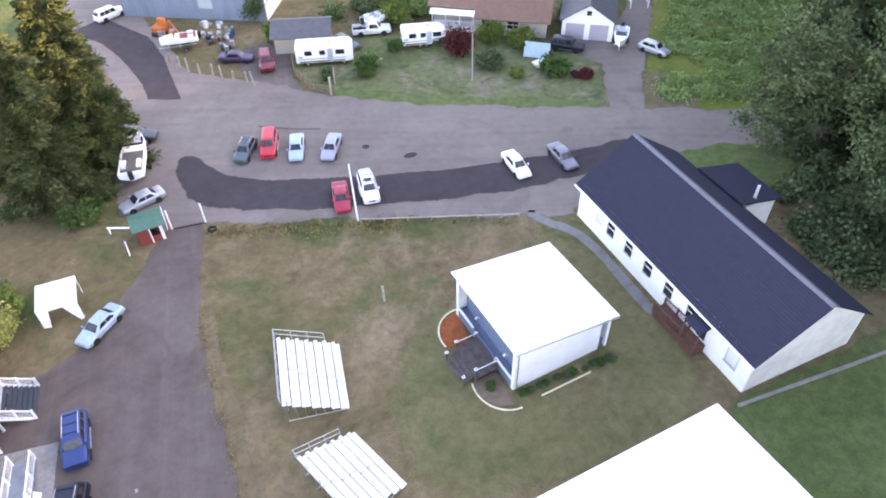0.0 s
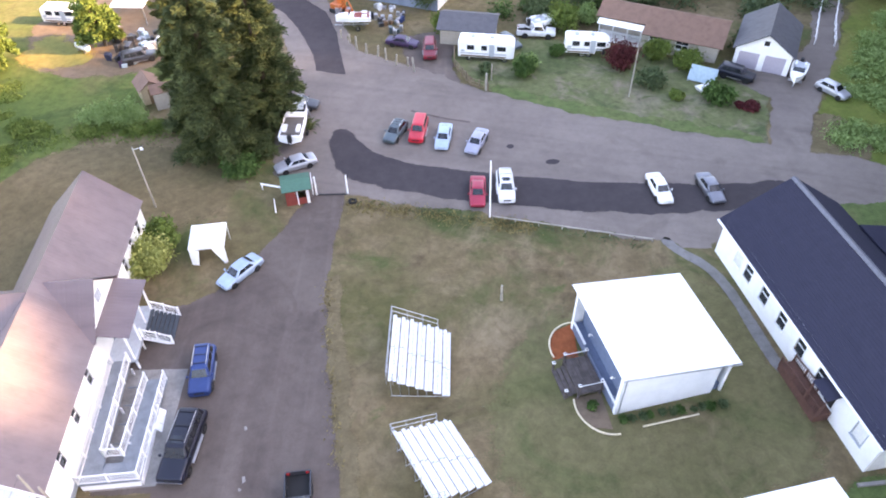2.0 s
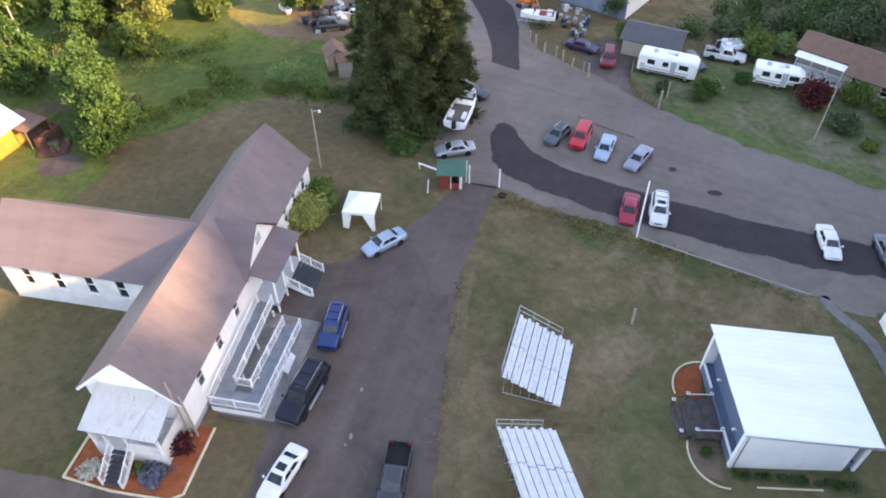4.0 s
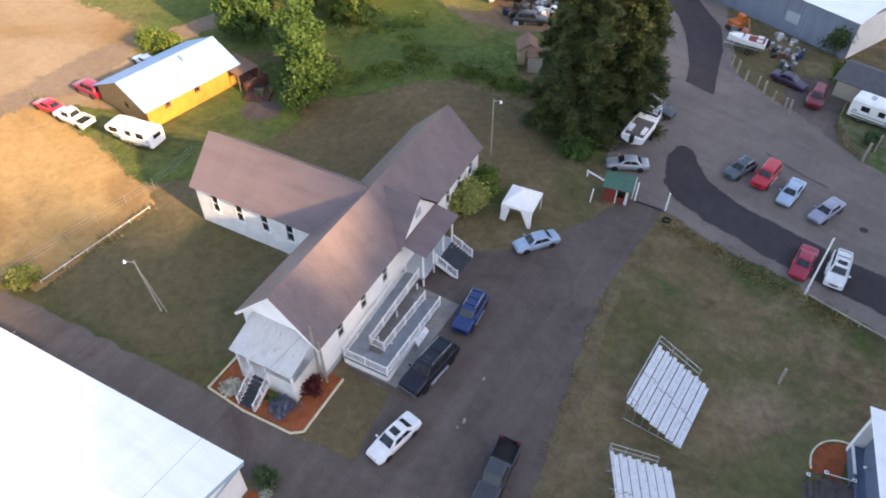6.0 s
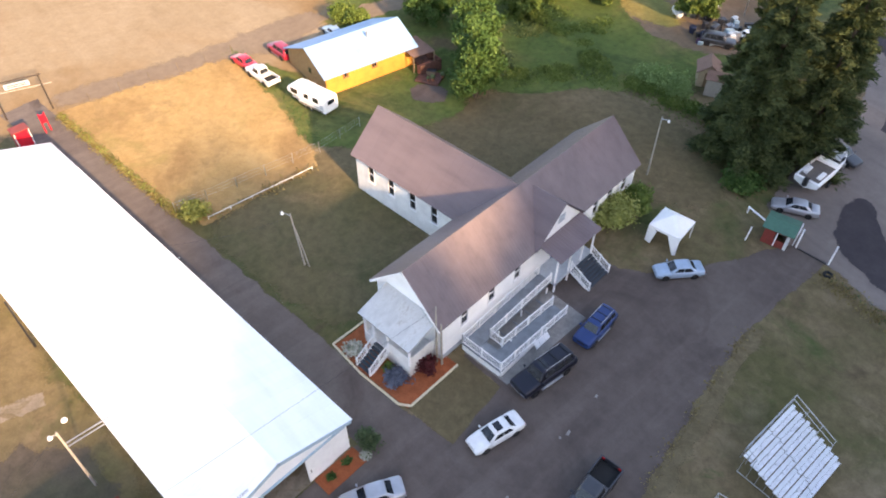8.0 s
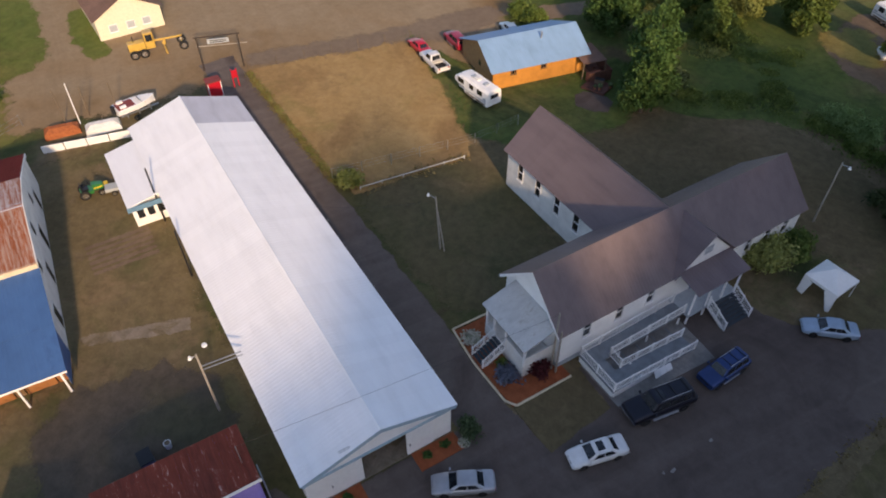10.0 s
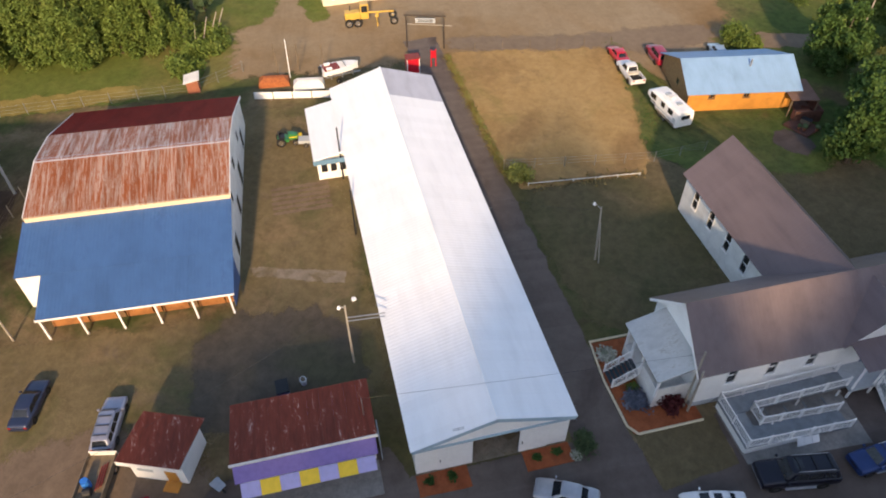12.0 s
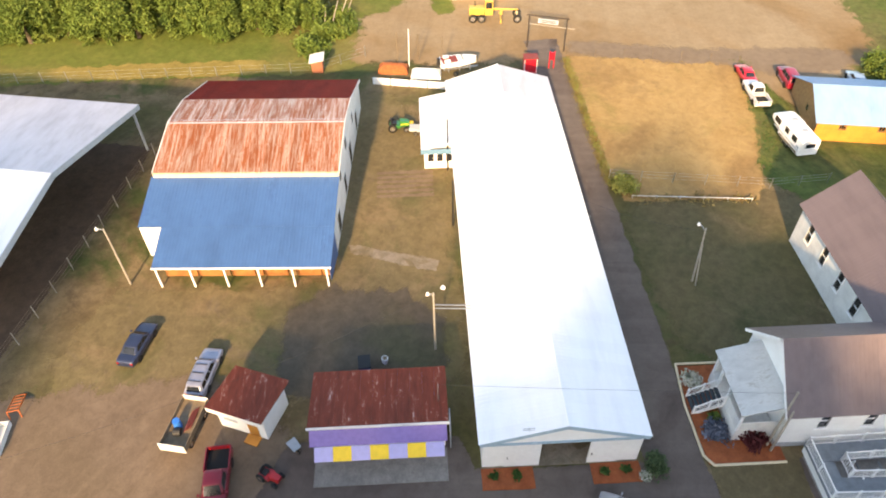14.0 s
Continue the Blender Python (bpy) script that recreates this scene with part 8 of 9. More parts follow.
def grader():
    t = thing("road_grader", "yellow road grader on the dirt lot", "grader", -90.4, 8.4, 0, 86)
    y = PAINT["yellow"]
    b = bmesh.new()
    rod(b, (-0.5, 0, 1.6), (3.4, 0, 1.5), 0.16, 0.12, 6)
    part("boom", b, y, t)
    part("engine", boxed(-3.4, -1.3, -0.55, 0.55, 0.9, 1.9), y, t, bevel=0.05)
    cab = part("cab", boxed(-1.25, -0.1, -0.6, 0.6, 0.9, 3.0), y, t, bevel=0.04)
    for s in (1, -1):
        part("window", boxed(-1.1, -0.25, *sorted((s * 0.6, s * 0.62)), 1.9, 2.8), "glass", cab)
    part("window", boxed(-0.1, -0.07, -0.5, 0.5, 1.9, 2.8), "glass", cab)
    part("blade", boxed(0.9, 1.05, -1.7, 1.7, 0.25, 0.85), y, t)
    b = bmesh.new()
    rod(b, (1.0, 0, 0.9), (1.2, 0, 1.5), 0.3, 0.1, 10)
    part("turntable", b, y, t)
    part("front_axle", boxed(3.2, 3.4, -0.9, 0.9, 0.5, 0.7), y, t)
    for xx, w in ((-2.9, 1), (-1.7, 1), (3.3, 1)):
        for s in (1, -1):
            wheel(t, xx, s * 0.95, 0.58, 0.34)
    b = bmesh.new()
    rod(b, (-2.6, 0.2, 1.9), (-2.6, 0.2, 2.6), 0.06)
    part("exhaust", b, "black", t)
    return t


grader()

M["cream"] = plain("cream paint", (0.78, 0.72, 0.56), 0.6, var=0.06)
M["beige"] = plain("beige siding", (0.45, 0.4, 0.34), 0.7, var=0.08)
M["brick_red"] = plain("brick red boards", (0.32, 0.12, 0.07), 0.8, var=0.12)
M["lilac_door"] = plain("pale mauve door", (0.42, 0.38, 0.44), 0.6, var=0.05)
M["metal_wall"] = metal_roof("blue grey metal siding", (0.2, 0.24, 0.31), rand=0.04, rough=0.5, axis=(1.5, 1.5, 0.3))
M["grey_boards"] = plain("weathered grey boards", (0.2, 0.2, 0.21), 0.85, var=0.2)
M["tan"] = plain("tan boards", (0.5, 0.38, 0.25), 0.8, var=0.12)
M["tarp_orange"] = plain("faded orange tarpaulin", (0.36, 0.11, 0.035), 0.8, var=0.2)
M["tarp"] = plain("pale blue tarpaulin", (0.32, 0.44, 0.5), 0.6, var=0.1)

# ---- orange cabin by the field ----
def cabin():
    t = thing("orange_cabin", "orange boarded cabin with a pale blue metal roof", "cabin", -59.7, 40.5, 0, 80)
    # local: x along the long side, y to the back
    L, D, ze, zr = 12.6, 8.0, 2.7, 4.6
    part("front_wall", wall_with_holes(bmesh.new(), L, ze, 0.15, [(2.4, 3.0, 1.7, 2.3), (6.4, 7.1, 1.7, 2.3)]), "orange_wall", t, "orange stained board wall")
    for x in (2.7, 6.75):
        window(t, x, 0, 1.7, 0.65, 0.6, 0, "brown_wall", mull=(0, 0))
    for k in range(int(L / 0.3)):
        part("batten", boxed(0.1 + 0.3 * k, 0.13 + 0.3 * k, -0.02, -0.001, 0.05, ze - 0.1), "orange_wall", t)
    back = 9.6
    part("wall", boxed(0, L, back - 0.15, back, 0, 2.1), "brown_wall", t)
    for x in (0.002, L - 0.152):
        g = part("gable_wall", prism(bmesh.new(), [(0.15, 0), (back - 0.15, 0), (back - 0.15, 2.1), (D / 2, zr - 0.1), (0.15, ze)], "x", x, x + 0.15), "tan_boards", t, "orange brown board gable wall")
        part("gable_opening", boxed(x - 0.004 if x < 1 else x + 0.15, x - 0.001 if x < 1 else x + 0.154, 3.6, 4.3, 1.3, 2.0), "glass", g)
    ro = new("roof")
    ro.parent = t
    tagged(ro, "pale blue ribbed metal roof")
    for run, drop in ((-4.5, -2.14), (6.1, -2.65)):
        roof_panels(ro, "roof_sky", (-0.4, D / 2, zr + 0.05), (1, 0, 0), (0, run, drop), L + 0.8, math.hypot(run, drop), rib=0.006)
    b = bmesh.new()
    rod(b, (7.6, D / 2 - 1.2, zr - 0.8), (7.6, D / 2 - 1.2, zr + 0.3), 0.12)
    part("flue", b, "steel", t)
    part("lean_to_roof", slab(bmesh.new(), [(L - 1.4, -1.9, 2.25), (L + 1.9, -1.9, 2.1), (L + 1.9, 2.2, 2.4), (L - 1.4, 2.2, 2.55)], 0.08), "roof_shingle", t)
    for x, y in ((L + 1.8, -1.8), (L + 1.8, 2.1), (L - 1.3, -1.8)):
        part("lean_to_post", boxed(x - 0.07, x + 0.07, y - 0.07, y + 0.07, 0, 2.1), "wood", t)
    part("deck", boxed(L + 0.01, L + 1.9, -1.8, 2.1, 0, 0.4), "red_wood", t)
    part("porch_wall", boxed(L - 1.2, L + 2.0, -3.1, -3.02, 0, 1.5), "red_wood", t, "dark red boarded screen")
    part("porch_wall", boxed(L + 1.92, L + 2.0, -3.01, 0.5, 0, 1.5), "red_wood", t, "dark red boarded screen")
    part("woodpile", boxed(L - 1.0, L + 1.0, -2.9, -2.0, 0, 1.1), "brick_red", t, "stacked red brown firewood", bevel=0.08)
    part("crate", boxed(L + 1.15, L + 1.8, -2.8, -2.1, 0, 0.8), "wood", t, bevel=0.03)
    railing(t, [(L + 0.1, -1.75, 0.4), (L + 1.8, -1.75, 0.4)], 0.9, 0.25, "red_wood")
    return t


cabin()
def porch_deck():
    """Low red brown deck beyond the porch with pots and a chest on it."""
    t = thing("porch_deck", "worn red brown board deck beyond the cabin porch", "deck", -53.55, 51.7, 0, 22)
    for k in range(9):
        part("board", boxed(-1.5, 1.5, -1.3 + 0.29 * k, -1.035 + 0.29 * k, 0.05, 0.3 + 0.012 * (k % 3)), "red_wood", t)
    c = thing("storage_chest", "dark brown storage chest on the deck", "chest", -53.9, 52.3, 0.325, 30)
    part("body", boxed(-0.55, 0.55, -0.3, 0.3, 0, 0.5), "wood", c, bevel=0.02)
    part("lid", boxed(-0.59, 0.59, -0.34, 0.34, 0.503, 0.57), "black", c, bevel=0.02)
    for x, y, r, h in ((-52.7, 51.3, 0.24, 0.42), (-53.1, 50.9, 0.19, 0.34), (-52.3, 52.6, 0.22, 0.4)):
        p = thing("flower_pot", "clay flower pot with a small green plant", "pot", x, y, 0.325, 0)
        b = bmesh.new()
        bmesh.ops.create_cone(b, cap_ends=True, segments=12, radius1=r * 0.7, radius2=r, depth=h, matrix=pose(0, 0, h / 2))
        part("pot", b, "brick_red", p)
        b = bmesh.new()
        bmesh.ops.create_icosphere(b, subdivisions=2, radius=r * 1.3, matrix=pose(0, 0, h + r * 0.6))
        rr = random.Random(int(r * 100))
        for v in b.verts:
            v.co *= rr.uniform(0.86, 1.08)
        part("plant", b, "leaf_dark", p)


porch_deck()


# ---- cream building at the far dirt lot ----
def cream_house():
    t = thing("cream_workshop", "cream gabled workshop with a brown roof", "workshop", -97.0, 2.6, 0, 92)
    L, D = 8.6, 11.0
    part("gable_wall", prism(bmesh.new(), [(0, 0), (L, 0), (L, 3.0), (L / 2, 5.2), (0, 3.0)], "y", 0, 0.2), "cream", t)
    part("gable_wall", prism(bmesh.new(), [(0, 0), (L, 0), (L, 3.0), (L / 2, 5.2), (0, 3.0)], "y", D - 0.2, D), "cream", t)
    part("wall", boxed(0, 0.2, 0.2, D - 0.2, 0, 3.0), "cream", t)
    part("wall", boxed(L - 0.2, L, 0.2, D - 0.2, 0, 3.0), "cream", t)
    ro = new("roof")
    ro.parent = t
    gable_roof_panels(ro, "roof_shingle", (L / 2, -0.4), (L / 2, D + 0.4), L / 2, 3.0, 5.3, 0.4)
    for x in (2.0, 4.3, 6.4):
        window(t, x, 0, 0.9, 1.0, 0.9, 0, mull=(0, 0), proud=True, glass="grey_paint")
    return t


cream_house()

gf = thing("ranch_gate", "dark timber ranch gate frame with a hanging sign", "gate", -82.4, 12.1, 0, 72)
for x in (0, 4.9):
    b = bmesh.new()
    rod(b, (x, 0, 0), (x, 0, 4.6), 0.1, 0.085)
    part("post", b, "wood_dark", gf)
b = bmesh.new()
rod(b, (-0.3, 0, 4.5), (5.2, 0, 4.5), 0.09)
part("beam", b, "wood_dark", gf)
b = bmesh.new()
rod(b, (-0.2, 0.05, 3.3), (5.9, 0.05, 3.2), 0.05)
part("lower_beam", b, "pole", gf, "pale lower rail")
part("sign_board", boxed(1.2, 3.8, -0.04, 0.04, 3.55, 4.15), "grey_paint", gf, "grey hanging sign board with plain bars")
for k in range(2):
    part("lettering", boxed(1.5, 3.5, -0.055, -0.041, 3.68 + 0.22 * k, 3.78 + 0.22 * k), "black", gf)
rk = thing("red_stand", "small red booth with pale edges behind the shed", "booth", -76.3, 11.6, 0, 0)
part("body", boxed(-0.6, 0.6, -0.8, 0.8, 0, 2.0), PAINT["bright_red"], rk)
for y in (-0.8, 0.72):
    part("corner_trim", boxed(0.6, 0.66, y, y + 0.08, 0, 2.0), "trim_white", rk)
part("roof", boxed(-0.72, 0.72, -0.9, 0.9, 2.0, 2.08), "red_paint", rk)
rs = thing("red_stand", "narrow red sign frame by the gate", "stand", -76.8, 14.4, 0, 0)
for y in (-0.3, 0.3):
    part("post", boxed(-0.06, 0.06, y - 0.06, y + 0.06, 0, 2.4), PAINT["bright_red"], rs)
part("board", boxed(-0.05, 0.05, -0.24, 0.24, 1.2, 2.2), PAINT["bright_red"], rs)
ph = thing("pump_hut", "tiny brick red hut with a white sloping roof", "hut", -78.4, -15.2, 0, 0)
part("body", boxed(-0.7, 0.7, -0.7, 0.7, 0, 1.6), "brick_red", ph)
part("roof", slab(bmesh.new(), [(-0.95, -0.95, 1.7), (0.95, -0.95, 1.55), (0.95, 0.95, 1.9), (-0.95, 0.95, 2.1)], 0.08), "white_old", ph)
for k, (x, y, c, lab) in enumerate(((-77.6, -5.6, "tarp_orange", "heap under a faded orange tarpaulin"), (-76.0, -1.5, "white_old", "low heap under a pale sheet"))):
    tp = thing("covered_heap", lab + " behind the white barrier", "heap", x, y, 0, 85)
    part("cover", loft(bmesh.new(), [[(-1.9, -0.9, 0), (1.9, -0.9, 0), (1.9, 0.9, 0), (-1.9, 0.9, 0)], [(-1.8, -0.75, 0.6), (1.8, -0.75, 0.55), (1.8, 0.75, 0.6), (-1.8, 0.75, 0.55)], [(-1.2, -0.3, 1.0), (1.3, -0.25, 0.9), (1.2, 0.3, 0.95), (-1.3, 0.3, 1.05)]]), c, tp)
for k, (x, y, h) in enumerate(((-79.5, -5.0, 4.4), (-77.5, 0.6, 4.6), (-79.8, -2.4, 3.8), (-78.5, -3.6, 5.2))):
    post(x, y, h, "wood" if k < 3 else "trim_white", 0.065, (0.1, 0.05 * k), name="yard_pole", label="thin upright pole in the yard behind the shed", group="yard poles")
for k in range(5):
    lg = thing("leaning_log", "pale bare log leaning by the trees", "log", -92.8 + 1.2 * k, -12.5 - 0.9 * k, 0, 30 * k)
    b = bmesh.new()
    rod(b, (0, 0, 0), (0.4, 1.6, 3.6 - 0.3 * k), 0.09, 0.06)
    part("trunk", b, "pole", lg)


# ---- houses north of the car park ----
def north_house():
    t = thing("bungalow", "beige bungalow with a brown shingle roof and white porch", "house", 32.9, 80.0, 0, -31)
    L, D, ze, zr, back = 9.6, 7.4, 2.6, 4.2, 2.4
    part("front_wall", wall_with_holes(bmesh.new(), L, ze, 0.2, [(1.0, 2.0, 1.0, 2.1), (4.4, 5.9, 1.0, 2.1)]), "beige", t)
    window(t, 1.5, 0, 1.0, 1.0, 1.1, 0)
    window(t, 5.15, 0, 1.0, 1.5, 1.1, 0)
    part("porch_wall", boxed(-6.0, 0, back, back + 0.2, 0, ze), "beige", t)
    part("wall", boxed(-6.0, L, D - 0.2, D, 0, ze), "beige", t)
    part("gable_wall", prism(bmesh.new(), [(0.2, 0), (D - 0.2, 0), (D - 0.2, ze), (D / 2, zr - 0.1), (0.2, ze)], "x", L - 0.202, L - 0.002), "beige", t)
    part("gable_wall", prism(bmesh.new(), [(back + 0.2, 0), (D - 0.2, 0), (D - 0.2, ze), (D / 2, zr - 0.1), (back + 0.2, 3.2)], "x", -5.998, -5.798), "beige", t)
    zb = zr - (zr - ze + 0.25) * (D / 2 - 0.85) / (D / 2 + 0.6)
    for xa, xb, y, z in ((0, L + 0.5, -0.6, ze - 0.25), (-6.5, -0.004, 0.85, zb), (-6.5, L + 0.5, D + 0.6, ze - 0.25)):
        part("roof_plane", slab(bmesh.new(), [(xa, D / 2, zr), (xb, D / 2, zr), (xb, y, z), (xa, y, z)], 0.12), "roof_shingle", t, "brown shingle roof plane")
    part("porch_floor", boxed(-5.8, -0.1, 0.1, back - 0.02, 0, 0.5), "white_old", t)
    part("porch_roof", slab(bmesh.new(), [(-6.0, -0.25, 2.5), (-0.05, -0.25, 2.5), (-0.05, 0.8, 2.78), (-6.0, 0.8, 2.78)], 0.1), "white", t, "white porch roof")
    for x in (-5.7, -3.9, -2.0, -0.2):
        part("porch_post", boxed(x - 0.06, x + 0.06, 0.12, 0.24, 0.5, 2.4), "trim_white", t)
    railing(t, [(-5.7, 0.18, 0.5), (-0.2, 0.18, 0.5)], 0.9, 0.3)
    return t


north_house()


def garage():
    t = thing("garage", "white gabled double garage with a dark grey roof", "garage", 43.0, 74.4, 0, -31)
    W, D, ze, zr = 6.6, 9.0, 2.8, 5.0
    part("front_wall", wall_with_holes(bmesh.new(), W, ze, 0.2, [(0.5, 2.9, 0, 2.2), (3.6, 6.0, 0, 2.2)]), "white", t)
    part("front_gable", prism(bmesh.new(), [(0, ze), (W, ze), (W / 2, zr - 0.1)], "y", 0, 0.2), "white", t)
    for x in (0.5, 3.6):
        d = part("garage_door", boxed(x, x + 2.4, 0.08, 0.14, 0, 2.2), "lilac_door", t, "pale mauve roller door")
        for k in range(3):
            part("door_panel", boxed(x + 0.05, x + 2.35, 0.065, 0.079, 0.08 + 0.72 * k, 0.72 + 0.72 * k), "lilac_door", d)
    for x in (0, W - 0.2):
        part("wall", boxed(x, x + 0.2, 0.2, D, 0, ze), "white", t)
    part("wall", prism(bmesh.new(), [(0, 0), (W, 0), (W, ze), (W / 2, zr - 0.1), (0, ze)], "y", D, D + 0.2), "white", t)
    part("gable_vent", boxed(W / 2 - 0.3, W / 2 + 0.3, -0.03, -0.001, 3.4, 4.0), "black", t)
    for side in (-1, 1):
        xx = W / 2 + side * (W / 2 + 0.4)
        part("roof_plane", slab(bmesh.new(), [(W / 2, -0.4, zr), (W / 2, D + 0.5, zr), (xx, D + 0.5, ze - 0.2), (xx, -0.4, ze - 0.2)], 0.1), "roof_grey", t, "dark grey shingle roof plane")
    return t


garage()


def cottage():
    t = thing("white_cottage", "white cottage with a pale grey roof behind the trees", "house", 44.0, 96.5, 0, -25)
    part("wall", boxed(0, 9, 0, 0.2, 0, 2.7), "white_old", t)
    part("wall", boxed(0, 9, 6.8, 7.0, 0, 2.7), "white_old", t)
    for x in (0.002, 8.798):
        part("gable_wall", prism(bmesh.new(), [(0.2, 0), (6.8, 0), (6.8, 2.7), (3.5, 4.3), (0.2, 2.7)], "x", x, x + 0.2), "white_old", t)
    for x in (1.8, 4.6, 7.2):
        window(t, x, 0, 1.0, 0.9, 1.1, 0, mull=(0, 1), proud=True)
    for y, z in ((-0.5, 2.5), (7.5, 2.5)):
        part("roof_plane", slab(bmesh.new(), [(-0.4, 3.5, 4.45), (9.4, 3.5, 4.45), (9.4, y, z), (-0.4, y, z)], 0.1), "roof_lilac", t, "pale grey roof plane")
    return t


cottage()


def dark_shed():
    t = thing("dark_shed", "low shed with a dark grey roof behind the motorhome", "shed", 7.0, 84.2, 0, -16)
    part("wall", boxed(0, 7.0, 0, 4.5, 0, 2.4), "beige", t)
    part("roof_plane", slab(bmesh.new(), [(-0.4, -0.8, 2.4), (7.4, -0.8, 2.4), (7.4, 2.4, 3.5), (-0.4, 2.4, 3.5)], 0.1), "roof_grey", t)
    part("roof_plane", slab(bmesh.new(), [(-0.4, 5.2, 2.4), (7.4, 5.2, 2.4), (7.4, 2.4, 3.5), (-0.4, 2.4, 3.5)], 0.1), "roof_grey", t)
    return t


dark_shed()


def metal_building():
    t = thing("metal_workshop", "blue grey metal workshop with a pale low roof", "workshop", -11.2, 103.4, 0, -27)
    L, D, H = 21.0, 16.0, 5.0
    part("front_wall", boxed(0, L, 0, 0.2, 0, H), "metal_wall", t, "blue grey ribbed metal wall")
    me = mesh_of("rib", boxed(-0.03, 0.03, -0.03, 0, 0, H), "metal_wall")
    for k in range(int(L / 0.6)):
        o = new("rib", me)
        o.location, o.parent = (0.3 + 0.6 * k, -0.002, 0), t
    part("wall", boxed(L - 0.2, L, 0.2, D, 0, H), "white", t)
    part("wall", boxed(0, 0.2, 0.2, D, 0, H), "metal_wall", t)
    ro = new("roof")
    ro.parent = t
    roof_panels(ro, "roof_white", (-0.3, -0.4, H + 0.05), (1, 0, 0), (0, D / 2, 1.6), L + 0.6, D / 2 + 0.6, 1.0, 3)
    roof_panels(ro, "roof_white", (-0.3, D + 0.4, H + 0.05), (1, 0, 0), (0, -D / 2, 1.6), L + 0.6, D / 2 + 0.6, 1.0, 3)
    part("patch", boxed(11.5, 13.5, -0.05, -0.035, 1.6, 3.0), "grey_paint", t)
    return t


metal_building()
nws = thing("garden_shed", "narrow beige shed at the hedge", "shed", -26.6, 73.0, 0, 20)
part("wall", boxed(-1.2, 1.2, -1.0, 1.0, 0, 2.2), "beige", nws)
part("roof_plane", slab(bmesh.new(), [(-1.4, -1.2, 2.2), (1.4, -1.2, 2.2), (1.4, 0, 2.9), (-1.4, 0, 2.9)], 0.08), "roof_shingle", nws)
part("roof_plane", slab(bmesh.new(), [(-1.4, 1.2, 2.2), (1.4, 1.2, 2.2), (1.4, 0, 2.9), (-1.4, 0, 2.9)], 0.08), "roof_shingle", nws)
tc = thing("tarp_frame", "pale blue tarpaulin shelter on the lawn", "shelter", 38.2, 71.6, 0, -34)
part("cover", loft(bmesh.new(), [[(-1.6, -1.2, 0.2), (-1.6, 0, 1.7), (-1.6, 1.2, 0.2), (-1.6, 0, 1.6)], [(1.6, -1.2, 0.2), (1.6, 0, 1.7), (1.6, 1.2, 0.2), (1.6, 0, 1.6)]]), "tarp", tc)
b = bmesh.new()
for x in (-1.5, 1.5):
    rod(b, (x, -1.2, 0), (x, 0, 1.65), 0.04)
    rod(b, (x, 1.2, 0), (x, 0, 1.65), 0.04)
part("frame", b, "steel", tc)
rail_fence([(56.0, 78.5), (59.4, 84.3), (63.5, 91.2)], 1.1, "bridge_rail", "white pipe rail along the far driveway", rails=(0.5, 1.0))
rail_fence([(58.4, 77.8), (61.5, 83.7), (65.8, 90.6)], 1.1, "bridge_rail", "white pipe rail along the far driveway", rails=(0.5, 1.0))
uc = thing("utility_cart", "small pale utility cart on the lawn", "cart", 37.2, 68.6, 0, 20)
part("tray", loft(bmesh.new(), [[(-0.8, -0.45, 0.4), (0.8, -0.45, 0.4), (0.8, 0.45, 0.4), (-0.8, 0.45, 0.4)], [(-1.0, -0.6, 0.85), (1.0, -0.6, 0.8), (1.0, 0.6, 0.8), (-1.0, 0.6, 0.85)]]), "white_old", uc)
for s_ in (-1, 1):
    wheel(uc, 0.0, s_ * 0.62, 0.26, 0.14)
for k, (x, y, s, c) in enumerate(((-5.9, 93.9, 1.1, "orange"), (-4.6, 93.2, 0.8, "brown"), (-1.6, 92.6, 0.7, "white"), (-0.2, 91.2, 0.9, "charcoal"), (0.8, 90.2, 0.8, "brown"), (1.9, 91.4, 0.55, "blue"), (1.2, 88.2, 0.8, "grey"), (-0.6, 95.4, 0.8, "white"), (1.0, 95.2, 0.6, "white"), (2.4, 93.2, 0.6, "charcoal"))):
    js = thing("scrap_pile", "mixed scrap and machine parts in the yard", "scrap", x, y, 0, 37 * k, "scrap in the yard")
    rng = random.Random(k)
    for j in range(5):
        a, c2, h2 = rng.uniform(-s, s), rng.uniform(-s, s), rng.uniform(0.4, 1.3) * s
        pj = part("piece", boxed(-rng.uniform(0.2, 0.6) * s, rng.uniform(0.2, 0.6) * s, -0.3 * s, 0.3 * s, 0, h2), PAINT[c] if j % 2 else "steel", js, bevel=0.04)
        pj.matrix_basis = pose(a, c2, 0, 0, 0, rng.uniform(0, 180))
mach = thing("small_excavator", "orange digger in the scrap yard", "digger", -6.6, 95.2, 0, -40)
part("track", boxed(-1.1, 1.1, -0.8, 0.8, 0, 0.6), "black", mach, bevel=0.1)
part("house", boxed(-0.9, 0.9, -0.7, 0.7, 0.65, 1.4), PAINT["orange"], mach, bevel=0.06)
part("cab", boxed(-0.2, 0.8, 0.0, 0.7, 1.4, 2.4), PAINT["orange"], mach, bevel=0.05)
b = bmesh.new()
rod(b, (0.9, -0.3, 1.2), (2.2, -0.3, 2.6), 0.14)
rod(b, (2.2, -0.3, 2.6), (3.1, -0.3, 1.0), 0.11)
part("arm", b, PAINT["orange"], mach)

